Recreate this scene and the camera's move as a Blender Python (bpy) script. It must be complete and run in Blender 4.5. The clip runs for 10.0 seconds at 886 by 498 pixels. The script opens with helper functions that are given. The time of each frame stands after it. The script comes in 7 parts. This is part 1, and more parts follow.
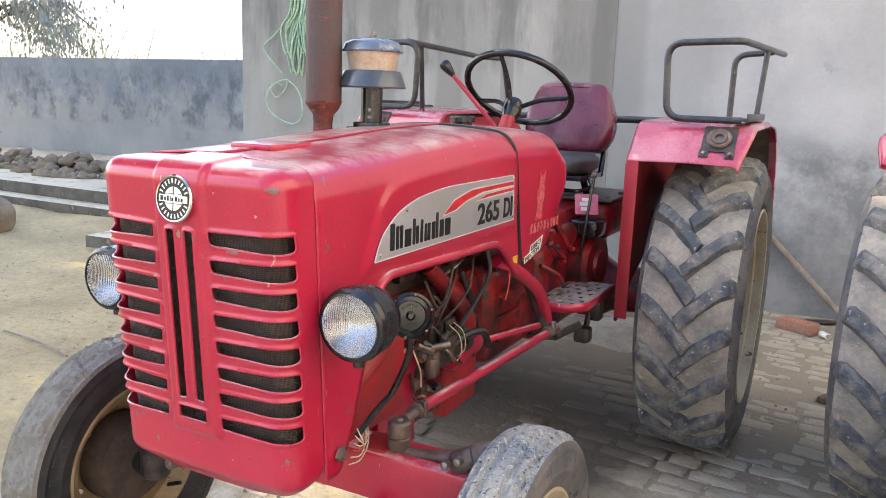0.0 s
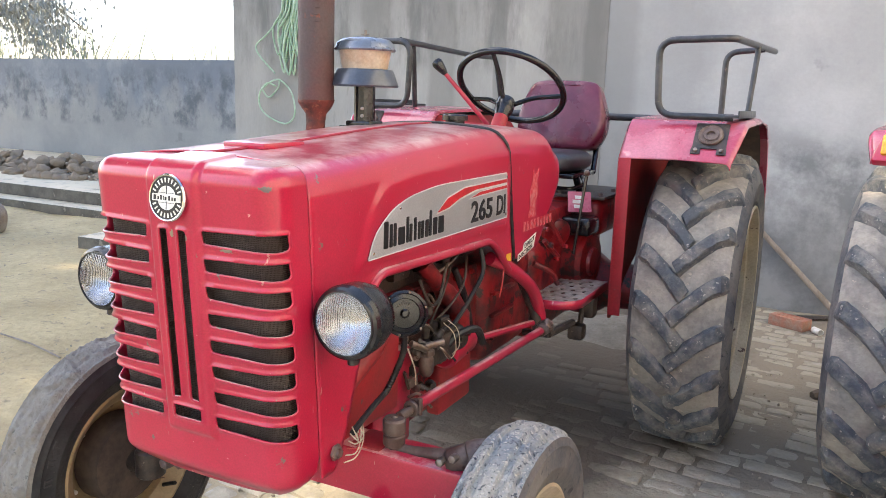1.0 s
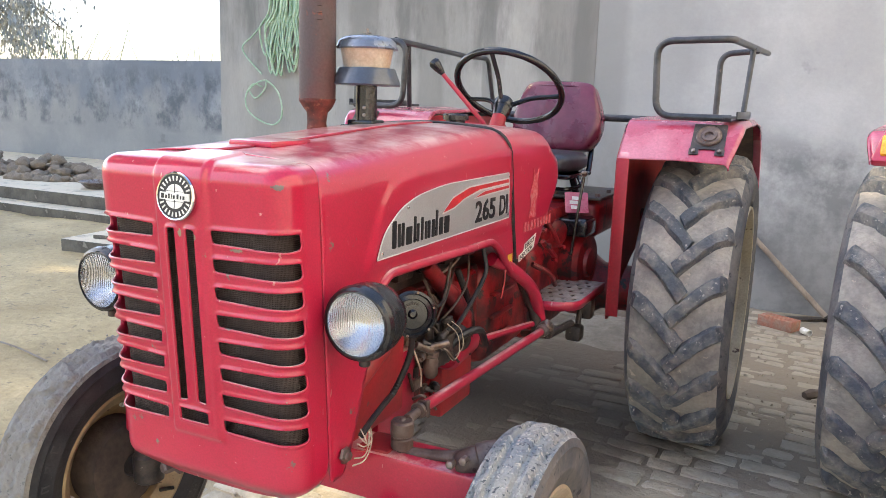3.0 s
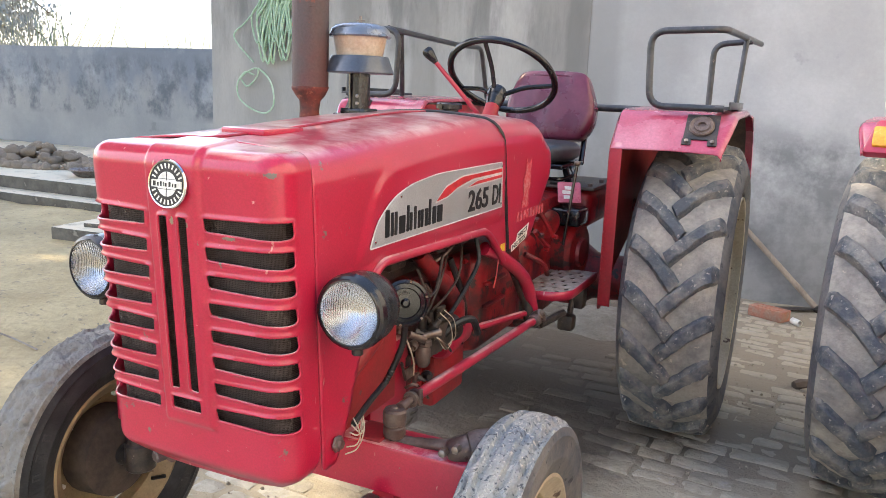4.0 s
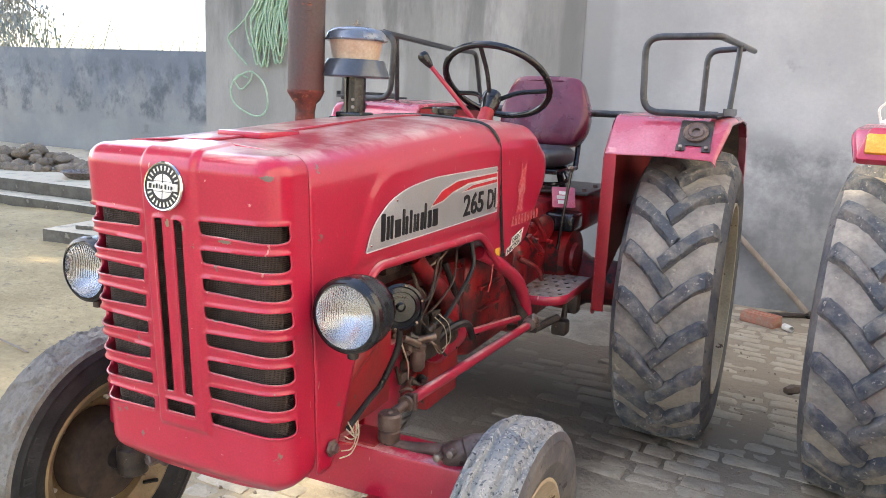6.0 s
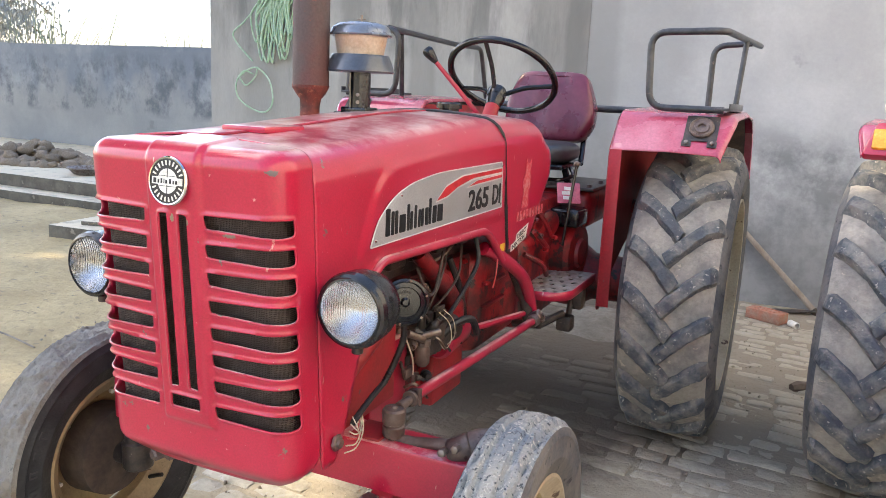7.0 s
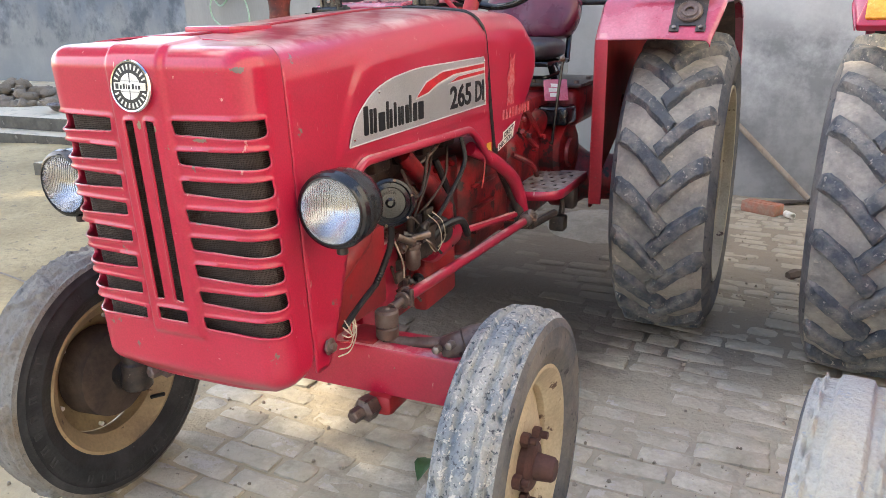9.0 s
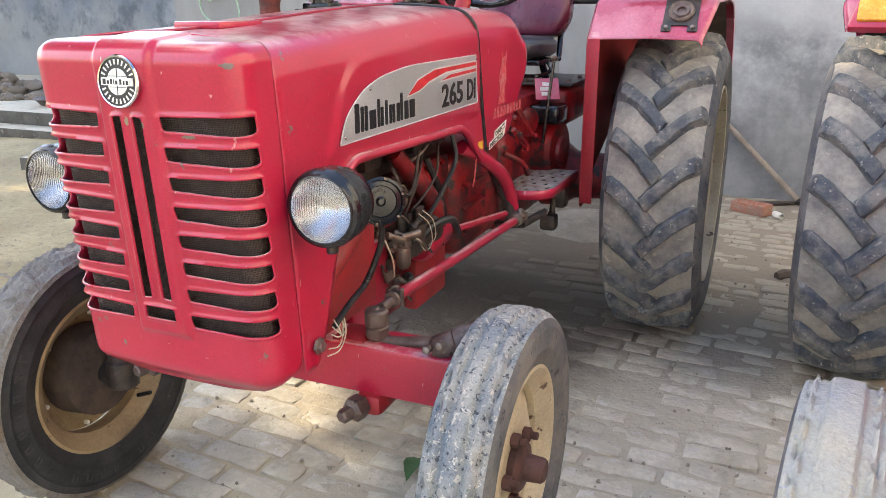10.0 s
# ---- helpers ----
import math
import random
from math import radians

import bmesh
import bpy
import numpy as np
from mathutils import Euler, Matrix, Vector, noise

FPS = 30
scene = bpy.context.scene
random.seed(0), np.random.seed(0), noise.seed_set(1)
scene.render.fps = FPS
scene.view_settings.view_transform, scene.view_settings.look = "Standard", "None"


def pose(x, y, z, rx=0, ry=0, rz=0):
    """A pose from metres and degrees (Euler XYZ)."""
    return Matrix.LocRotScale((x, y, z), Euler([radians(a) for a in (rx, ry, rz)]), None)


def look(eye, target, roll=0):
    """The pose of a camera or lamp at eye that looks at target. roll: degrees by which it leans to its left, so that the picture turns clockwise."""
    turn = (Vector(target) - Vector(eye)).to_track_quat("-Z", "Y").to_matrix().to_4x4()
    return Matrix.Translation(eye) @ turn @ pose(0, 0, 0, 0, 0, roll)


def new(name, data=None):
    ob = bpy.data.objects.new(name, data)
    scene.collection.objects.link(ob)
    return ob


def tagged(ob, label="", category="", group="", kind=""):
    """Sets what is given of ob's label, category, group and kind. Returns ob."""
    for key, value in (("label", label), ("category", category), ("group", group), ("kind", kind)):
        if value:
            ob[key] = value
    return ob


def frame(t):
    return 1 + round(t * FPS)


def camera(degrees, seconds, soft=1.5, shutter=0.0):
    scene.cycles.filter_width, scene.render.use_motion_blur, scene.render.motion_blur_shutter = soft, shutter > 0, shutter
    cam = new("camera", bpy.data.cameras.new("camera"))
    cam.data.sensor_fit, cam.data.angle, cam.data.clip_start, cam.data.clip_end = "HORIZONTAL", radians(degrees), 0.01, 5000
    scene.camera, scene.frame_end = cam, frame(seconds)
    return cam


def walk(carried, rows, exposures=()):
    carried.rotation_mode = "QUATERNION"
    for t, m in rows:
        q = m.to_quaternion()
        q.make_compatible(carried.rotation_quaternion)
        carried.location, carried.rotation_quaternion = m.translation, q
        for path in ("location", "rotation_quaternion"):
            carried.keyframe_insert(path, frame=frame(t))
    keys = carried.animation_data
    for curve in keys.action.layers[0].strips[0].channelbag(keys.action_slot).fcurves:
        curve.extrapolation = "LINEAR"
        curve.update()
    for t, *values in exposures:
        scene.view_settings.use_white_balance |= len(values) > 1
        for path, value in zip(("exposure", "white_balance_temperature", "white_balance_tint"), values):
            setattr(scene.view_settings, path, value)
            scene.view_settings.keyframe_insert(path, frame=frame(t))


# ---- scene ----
cam = camera(59.0, 10.0, 0.65)
PATH = [
    (0, (1.105, -1.433, 1.374), (0.214, 0.318, 0.999), 2.1),
    (0.5, (1.104, -1.434, 1.373), (0.226, 0.326, 1.011), 2.3),
    (1, (1.107, -1.437, 1.371), (0.231, 0.321, 0.995), 1.8),
    (1.5, (1.096, -1.438, 1.371), (0.217, 0.318, 0.994), 2.2),
    (2, (1.066, -1.439, 1.37), (0.203, 0.327, 1.003), 2.4),
    (2.5, (1.049, -1.447, 1.363), (0.203, 0.329, 1.003), 2.1),
    (4, (1.044, -1.447, 1.358), (0.231, 0.337, 0.965), 2.3),
    (4.5, (1.04, -1.449, 1.356), (0.235, 0.341, 0.974), 2.7),
    (5, (1.04, -1.452, 1.357), (0.245, 0.343, 0.975), 2.7),
    (5.5, (1.038, -1.451, 1.358), (0.245, 0.345, 0.977), 2.7),
    (7, (1.037, -1.448, 1.354), (0.23, 0.34, 0.963), 2.7),
    (7.5, (1.041, -1.444, 1.347), (0.255, 0.345, 0.923), 2.2),
    (8, (1.043, -1.436, 1.326), (0.275, 0.352, 0.864), 1.6),
    (8.5, (1.05, -1.434, 1.317), (0.275, 0.33, 0.778), 0.6),
    (9, (1.05, -1.414, 1.298), (0.273, 0.333, 0.709), -0.8),
    (9.5, (1.044, -1.407, 1.295), (0.284, 0.338, 0.68), -1.3),
    (10, (1.042, -1.404, 1.298), (0.291, 0.352, 0.703), -0.2),
]
walk(cam, [(t, look(eye, target, roll)) for t, eye, target, roll in PATH], [(0.0, 1.95, 6260, 10), (10.0, 1.95, 6260, 10)])

# ---- world, sun, exposure ----
world = bpy.data.worlds.new("sky")
scene.world = world
world.use_nodes = True
wn = world.node_tree.nodes
sky = wn.new("ShaderNodeTexSky")
sky.sky_type = 'NISHITA'
sky.sun_disc = False
SUN = Vector((-0.70, -0.08, 0.71)).normalized()      # towards the sun
sky.sun_elevation = math.asin(SUN.z)
sky.sun_rotation = math.atan2(SUN.x, SUN.y) % (2 * math.pi)
sky.dust_density = 2.5
sky.air_density = 1.0
world.node_tree.links.new(sky.outputs[0], wn["Background"].inputs[0])
wn["Background"].inputs[1].default_value = 0.15
sun = new("sun", bpy.data.lights.new("sun", 'SUN'))
sun.data.energy, sun.data.angle, sun.data.color = 3.4, radians(0.5), (1.0, 0.82, 0.55)
sun.matrix_world = look(SUN * 30, (0, 0, 0))

# ---- materials ----


def mat(name, base, rough=0.5, metal=0.0, second=None, scale=8.0, amount=0.5, spots=None, spot_scale=40.0, spot_at=0.62,
        bump=0.0, bump_scale=120.0, coat=0.0, stretch=(1, 1, 1), piece=0.0, rough_var=0.12, chips=None, gloss=0.5, lit_dust=None, relief=0.004, grit=3, lit_dust_at=(0.45, 0.72), grain_dark=0.22):
    """A two-scale surface: a base colour, a broad second colour, small spots of wear, grain and fine relief."""
    m = bpy.data.materials.new(name)
    m.use_nodes = True
    nt = m.node_tree
    n, ln = nt.nodes, nt.links
    p = n["Principled BSDF"]
    p.inputs["Roughness"].default_value = rough
    p.inputs["Metallic"].default_value = metal
    p.inputs["Coat Weight"].default_value = coat
    p.inputs["Coat Roughness"].default_value = 0.10
    p.inputs["Specular IOR Level"].default_value = gloss
    tc = n.new("ShaderNodeTexCoord")
    mp = n.new("ShaderNodeMapping")
    mp.inputs["Scale"].default_value = stretch
    ln.new(tc.outputs["Object"], mp.inputs[0])
    vec = mp.outputs[0]
    if piece:
        oi = n.new("ShaderNodeObjectInfo")
        add = n.new("ShaderNodeVectorMath")
        add.operation = 'ADD'
        mul = n.new("ShaderNodeVectorMath")
        mul.operation = 'SCALE'
        mul.inputs["Scale"].default_value = 9.0
        ln.new(oi.outputs["Random"], mul.inputs[0])
        ln.new(vec, add.inputs[0])
        ln.new(mul.outputs[0], add.inputs[1])
        vec = add.outputs[0]

    def tex(sc, det, ro):
        t = n.new("ShaderNodeTexNoise")
        t.inputs["Scale"].default_value, t.inputs["Detail"].default_value, t.inputs["Roughness"].default_value = sc, det, ro
        ln.new(vec, t.inputs["Vector"])
        return t

    def ramp(src, a, b):
        r = n.new("ShaderNodeMapRange")
        r.inputs[1].default_value, r.inputs[2].default_value = a, b
        ln.new(src, r.inputs[0])
        return r.outputs[0]

    def mix(fac, a, b):
        x = n.new("ShaderNodeMix")
        x.data_type = 'RGBA'
        for i, v in ((0, fac), (6, a), (7, b)):
            if isinstance(v, (float, int)):
                x.inputs[i].default_value = v
            elif isinstance(v, tuple):
                x.inputs[i].default_value = (*v, 1)
            else:
                ln.new(v, x.inputs[i])
        return x.outputs[2]

    broad = tex(scale, 6, 0.6)
    if second is None:
        second = tuple(c * 0.72 for c in base)
    f = ramp(broad.outputs[0], 0.62 - 0.3 * amount - 0.06, 0.62 - 0.3 * amount + 0.16)
    col = mix(f, base, second)
    grain = tex(bump_scale, grit, 0.6)
    g = ramp(grain.outputs[0], 0.3, 0.7)
    dark = mix(grain_dark, col, (0.0, 0.0, 0.0))
    col = mix(g, dark, col)
    if spots:
        st = tex(spot_scale, 5, 0.65)
        col = mix(ramp(st.outputs[0], spot_at, spot_at + 0.05), col, spots)
    if chips:
        ct = tex(17, 7, 0.72)
        col = mix(ramp(ct.outputs[0], 0.66, 0.675), col, chips)
        sc = n.new("ShaderNodeTexNoise")
        sc.inputs["Scale"].default_value, sc.inputs["Detail"].default_value = 9.0, 4.0
        sm = n.new("ShaderNodeMapping")
        sm.inputs["Scale"].default_value, sm.inputs["Rotation"].default_value = (7, 7, 1.6), (0.9, 0.7, 0.4)
        ln.new(tc.outputs["Object"], sm.inputs[0])
        ln.new(sm.outputs[0], sc.inputs["Vector"])
        col = mix(ramp(sc.outputs[0], 0.70, 0.73), col, (0.52, 0.22, 0.20))
    if piece:
        hs = n.new("ShaderNodeHueSaturation")
        mv = n.new("ShaderNodeMath")
        mv.operation = 'MULTIPLY_ADD'
        mv.inputs[1].default_value, mv.inputs[2].default_value = piece, 1.0 - piece / 2
        ln.new(oi.outputs["Random"], mv.inputs[0])
        ln.new(mv.outputs[0], hs.inputs["Value"])
        ln.new(col, hs.inputs["Color"])
        col = hs.outputs[0]
    if lit_dust:
        # dust on what faces up, with skylight and sheen mixed into its colour
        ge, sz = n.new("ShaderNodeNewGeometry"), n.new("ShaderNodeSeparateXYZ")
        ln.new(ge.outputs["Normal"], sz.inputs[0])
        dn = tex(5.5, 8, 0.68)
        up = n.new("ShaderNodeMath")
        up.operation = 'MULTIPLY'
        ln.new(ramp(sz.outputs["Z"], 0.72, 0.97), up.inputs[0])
        ln.new(ramp(dn.outputs[0], *lit_dust_at), up.inputs[1])
        col = mix(up.outputs[0], col, lit_dust)
    ln.new(col, p.inputs["Base Color"])
    rr = n.new("ShaderNodeMapRange")
    rr.inputs[3].default_value, rr.inputs[4].default_value = max(0.02, rough - rough_var), min(1, rough + rough_var)
    ln.new(broad.outputs[0], rr.inputs[0])
    ln.new(rr.outputs[0], p.inputs["Roughness"])
    if bump:
        b = n.new("ShaderNodeBump")
        b.inputs["Strength"].default_value, b.inputs["Distance"].default_value = bump, relief
        ln.new(grain.outputs[0], b.inputs["Height"])
        ln.new(b.outputs[0], p.inputs["Normal"])
    return m


def blend_spots(m, colour, scale, at):
    """A second layer of small ragged spots."""
    n, ln = m.node_tree.nodes, m.node_tree.links
    p = n["Principled BSDF"]
    old = p.inputs["Base Color"].links[0].from_socket
    tc, tn, r, x = n.new("ShaderNodeTexCoord"), n.new("ShaderNodeTexNoise"), n.new("ShaderNodeMapRange"), n.new("ShaderNodeMix")
    tn.inputs["Scale"].default_value, tn.inputs["Detail"].default_value, tn.inputs["Roughness"].default_value, tn.inputs["Distortion"].default_value = scale, 6.0, 0.7, 0.8
    r.inputs[1].default_value, r.inputs[2].default_value = at, at + 0.04
    x.data_type = 'RGBA'
    x.inputs[7].default_value = (*colour, 1)
    ln.new(tc.outputs["Object"], tn.inputs["Vector"])
    ln.new(tn.outputs[0], r.inputs[0])
    ln.new(r.outputs[0], x.inputs[0])
    ln.new(old, x.inputs[6])
    ln.new(x.outputs[2], p.inputs["Base Color"])


def scar(m, colour, centre, size, ragged, fine=60.0, sparse=0.0):
    """One chip or scuff of a ragged outline, at a place on the surface."""
    n, ln = m.node_tree.nodes, m.node_tree.links
    p = n["Principled BSDF"]
    old = p.inputs["Base Color"].links[0].from_socket
    geo, mp, le, tn, ma, r, x = (n.new("ShaderNode" + k) for k in ("NewGeometry", "Mapping", "VectorMath", "TexNoise", "Math", "MapRange", "Mix"))
    mp.inputs["Location"].default_value = tuple(-c / q for c, q in zip(centre, size))
    mp.inputs["Scale"].default_value = tuple(1 / q for q in size)
    le.operation, ma.operation, x.data_type = 'LENGTH', 'MULTIPLY_ADD', 'RGBA'
    tn.inputs["Scale"].default_value, tn.inputs["Detail"].default_value, tn.inputs["Roughness"].default_value = fine, 6.0, 0.7
    ma.inputs[1].default_value = ragged
    r.inputs[1].default_value, r.inputs[2].default_value = 1.06 + ragged * 0.5 - sparse, 0.94 + ragged * 0.5 - sparse
    x.inputs[7].default_value = (*colour, 1)
    ln.new(geo.outputs["Position"], mp.inputs[0])
    ln.new(geo.outputs["Position"], tn.inputs["Vector"])
    ln.new(mp.outputs[0], le.inputs[0])
    ln.new(tn.outputs[0], ma.inputs[0])
    ln.new(le.outputs["Value"], ma.inputs[2])
    ln.new(ma.outputs[0], r.inputs[0])
    ln.new(r.outputs[0], x.inputs[0])
    ln.new(old, x.inputs[6])
    ln.new(x.outputs[2], p.inputs["Base Color"])


# pale dust on the crown also carries the sky's sheen in its colour
RED = mat("red_paint", (0.43, 0.009, 0.042), 0.34, second=(0.48, 0.016, 0.054), scale=3.2, amount=0.55, spots=(0.60, 0.32, 0.28),
          spot_scale=48, spot_at=0.69, bump=0.02, bump_scale=260, coat=0.6, chips=(0.17, 0.13, 0.10), gloss=0.4, lit_dust=(0.70, 0.48, 0.43), lit_dust_at=(0.42, 0.62))
for colour, centre, size, ragged in (
        ((0.22, 0.17, 0.13), (0.128, -0.372, 1.086), (0.020, 0.05, 0.005), 2.4), ((0.17, 0.14, 0.11), (0.107, -0.370, 1.040), (0.005, 0.05, 0.015), 1.8),
        ((0.19, 0.15, 0.10), (0.042, -0.376, 1.103), (0.007, 0.05, 0.010), 1.8), ((0.24, 0.20, 0.13), (0.008, -0.378, 1.108), (0.005, 0.05, 0.011), 1.8),
        ((0.12, 0.09, 0.09), (0.215, -0.35, 1.205), (0.014, 0.05, 0.006), 2.6), ((0.15, 0.13, 0.11), (0.10, -0.36, 0.935), (0.010, 0.05, 0.004), 2.0)):
    scar(RED, colour, centre, size, ragged, 150.0, 0.3)
for colour, centre, size in (
        ((0.62, 0.42, 0.38), (0.232, -0.30, 0.985), (0.035, 0.07, 0.034)), ((0.58, 0.38, 0.35), (0.24, -0.19, 0.94), (0.05, 0.07, 0.05)), ((0.60, 0.42, 0.38), (0.19, -0.34, 0.68), (0.07, 0.07, 0.05)),
        ((0.58, 0.42, 0.38), (0.02, -0.34, 0.72), (0.12, 0.06, 0.06)), ((0.56, 0.38, 0.34), (0.24, -0.21, 1.06), (0.05, 0.05, 0.09)), ((0.56, 0.38, 0.34), (0.06, -0.37, 1.03), (0.03, 0.05, 0.11))):
    scar(RED, colour, centre, size, 3.4, 170.0, 1.5)
RED_DULL = mat("red_paint_dull", (0.36, 0.012, 0.022), 0.5, second=(0.26, 0.03, 0.03), scale=7, spots=(0.14, 0.08, 0.06), spot_scale=26,
               spot_at=0.66, bump=0.06)
# grease colours darkened further to carry the engine bay's shade
RED_GREASY = mat("greasy_red_casting", (0.33, 0.012, 0.018), 0.42, second=(0.085, 0.010, 0.012), scale=9, amount=0.62, spots=(0.025, 0.016, 0.015),
                 spot_scale=15, spot_at=0.56, bump=0.25, bump_scale=90)
# paler pink blotches: faded paint, with the top's highlight put into the colour
FENDER_RED = mat("fender_red_paint", (0.44, 0.055, 0.105), 0.28, second=(0.55, 0.17, 0.225), scale=4, amount=0.5, spots=(0.5, 0.3, 0.3), spot_scale=30,
                 spot_at=0.74, bump=0.02, coat=0.5)
DARK_RED = mat("dark_red_inner_plate", (0.36, 0.010, 0.022), 0.5, second=(0.27, 0.015, 0.022), scale=5, spots=(0.12, 0.07, 0.06), spot_scale=30,
               spot_at=0.68, bump=0.04)
UNDER = mat("rough_dark_brown", (0.045, 0.032, 0.028), 0.9, second=(0.09, 0.065, 0.05), scale=14, amount=0.5, bump=0.6, bump_scale=60)
BLACK = mat("black_enamel", (0.007, 0.008, 0.010), 0.2, second=(0.018, 0.018, 0.020), scale=14, spots=(0.16, 0.14, 0.12), spot_scale=48,
            spot_at=0.74, bump=0.03)
RAIL = mat("worn_black_rail_paint", (0.022, 0.024, 0.028), 0.35, second=(0.06, 0.06, 0.065), scale=18, spots=(0.17, 0.13, 0.11), spot_scale=38,
           spot_at=0.68, bump=0.05)
GUNK = mat("oily_dark_metal", (0.018, 0.016, 0.015), 0.45, second=(0.065, 0.047, 0.036), scale=24, amount=0.6, spots=(0.2, 0.17, 0.13), spot_scale=46,
           spot_at=0.64, bump=0.3, bump_scale=140)
STEEL = mat("dusty_bare_steel", (0.30, 0.26, 0.23), 0.42, 0.7, second=(0.16, 0.11, 0.08), scale=30, spots=(0.09, 0.05, 0.035), spot_scale=55,
            spot_at=0.6, bump=0.2)
BROWN_STEEL = mat("dirty_brown_steel", (0.10, 0.065, 0.055), 0.45, 0.3, second=(0.17, 0.13, 0.11), scale=20, spots=(0.05, 0.03, 0.025), spot_scale=45,
                  spot_at=0.62, bump=0.25)
RUST = mat("rusty_exhaust_steel", (0.105, 0.045, 0.042), 0.68, 0.1, second=(0.085, 0.06, 0.058), scale=7, amount=0.7, spots=(0.17, 0.055, 0.035),
           spot_scale=18, spot_at=0.62, bump=0.25, bump_scale=160)
RUST_RED = mat("scaly_red_rust", (0.16, 0.035, 0.025), 0.75, 0.1, second=(0.07, 0.03, 0.025), scale=26, spots=(0.22, 0.08, 0.05), spot_scale=50,
               spot_at=0.6, bump=0.5, bump_scale=120)
CHROME = mat("chrome", (0.72, 0.72, 0.72), 0.14, 1.0, second=(0.6, 0.6, 0.62), scale=20, rough_var=0.06)
REFLECT = mat("lamp_reflector", (0.92, 0.93, 0.94), 0.26, 1.0, second=(0.8, 0.82, 0.85), scale=12, rough_var=0.05)
ALU = mat("brushed_grey_badge_plate", (0.42, 0.43, 0.45), 0.38, 0.35, second=(0.38, 0.385, 0.40), scale=6, bump=0.03, bump_scale=300)
INK = mat("black_badge_ink", (0.012, 0.012, 0.014), 0.4, scale=20)
WHITE = mat("white_sticker", (0.78, 0.77, 0.72), 0.5, second=(0.65, 0.62, 0.55), scale=40, bump_scale=200)
YELLOW = mat("yellow_sticker", (0.80, 0.52, 0.03), 0.45, second=(0.7, 0.42, 0.05), scale=50)
PALE_TRIM = mat("pale_trim_ink", (0.62, 0.61, 0.60), 0.4, second=(0.52, 0.51, 0.50), scale=30)
SWOOSH = mat("red_badge_ink", (0.60, 0.02, 0.03), 0.4, scale=20)
GHOST = mat("faded_sticker_film", (0.60, 0.20, 0.21), 0.5, second=(0.53, 0.02, 0.04), scale=110, amount=0.6)
MESH = mat("grille_wire_mesh", (0.035, 0.022, 0.018), 0.7, 0.2, second=(0.07, 0.045, 0.035), scale=22, spots=(0.11, 0.08, 0.06), spot_scale=90,
           spot_at=0.62, bump=0.8, bump_scale=420)
WEAVE = mat("dusty_brown_wire", (0.085, 0.063, 0.055), 0.6, 0.3, second=(0.15, 0.12, 0.10), scale=12, amount=0.4)
LUG = mat("worn_bluish_lug_rubber", (0.085, 0.098, 0.113), 0.7, second=(0.27, 0.255, 0.225), scale=16, amount=0.5, spots=(0.42, 0.39, 0.34),
          spot_scale=60, spot_at=0.62, bump=1.0, bump_scale=110, grit=6, relief=0.006)
CARCASS = mat("mud_dusted_tyre_rubber", (0.43, 0.39, 0.325), 0.9, second=(0.25, 0.235, 0.21), scale=10, amount=0.5, spots=(0.47, 0.41, 0.32),
              spot_scale=30, spot_at=0.62, bump=1.0, bump_scale=70, grit=8, relief=0.006)
SIDEWALL = mat("black_tyre_sidewall", (0.015, 0.017, 0.020), 0.55, second=(0.045, 0.046, 0.050), scale=11, amount=0.5, spots=(0.15, 0.14, 0.125),
               spot_scale=34, spot_at=0.67, bump=0.5, bump_scale=100, grit=6)
SCUFFED = mat("scuffed_raised_rubber", (0.065, 0.066, 0.068), 0.6, second=(0.035, 0.036, 0.04), scale=40, bump=0.3)
DUSTY_WALL = mat("dust_greyed_tyre_wall", (0.100, 0.106, 0.116), 0.75, second=(0.20, 0.19, 0.175), scale=9, amount=0.5, spots=(0.05, 0.053, 0.06),
                 spot_scale=26, spot_at=0.6, bump=0.6, bump_scale=100, grit=6)
CHALK = mat("chalky_pale_tread", (0.39, 0.39, 0.36), 0.92, second=(0.45, 0.42, 0.33), scale=9, amount=0.5, spots=(0.29, 0.31, 0.325),
            spot_scale=18, spot_at=0.60, bump=0.9, bump_scale=120, relief=0.006, grit=8)
TREAD = mat("dry_clay_covered_tread", (0.45, 0.44, 0.395), 0.9, second=(0.25, 0.285, 0.315), scale=13, amount=0.5, spots=(0.085, 0.095, 0.105),
            spot_scale=100, spot_at=0.575, bump=1.0, bump_scale=150, relief=0.012, grit=9)
blend_spots(TREAD, (0.60, 0.57, 0.50), 70, 0.565)
CLAY_TREAD = mat("grey_tread_with_brown_clay", (0.235, 0.225, 0.20), 0.92, second=(0.175, 0.14, 0.10), scale=6, amount=0.5, spots=(0.12, 0.115, 0.11),
                 spot_scale=70, spot_at=0.62, bump=1.0, bump_scale=90, relief=0.008, grit=9)
# cream paint under mud, darkened further for the far wheel's shade
SHADED_MUDDY_CREAM = mat("shaded_muddy_cream_rim_paint", (0.37, 0.28, 0.155), 0.55, second=(0.23, 0.165, 0.095), scale=7, amount=0.5, spots=(0.08, 0.05, 0.035), spot_scale=18,
                  spot_at=0.61, bump=0.15)
CREAM = mat("cream_rim_paint", (0.62, 0.53, 0.36), 0.5, second=(0.50, 0.41, 0.27), scale=9, amount=0.5, spots=(0.10, 0.055, 0.035), spot_scale=20,
            spot_at=0.63, bump=0.06)
RIM_RUST = mat("rusted_hub", (0.070, 0.033, 0.029), 0.65, 0.1, second=(0.12, 0.056, 0.047), scale=22, bump=0.35)
VINYL = mat("maroon_vinyl", (0.10, 0.012, 0.034), 0.28, second=(0.15, 0.03, 0.055), scale=7, amount=0.5, bump=0.25, bump_scale=60)
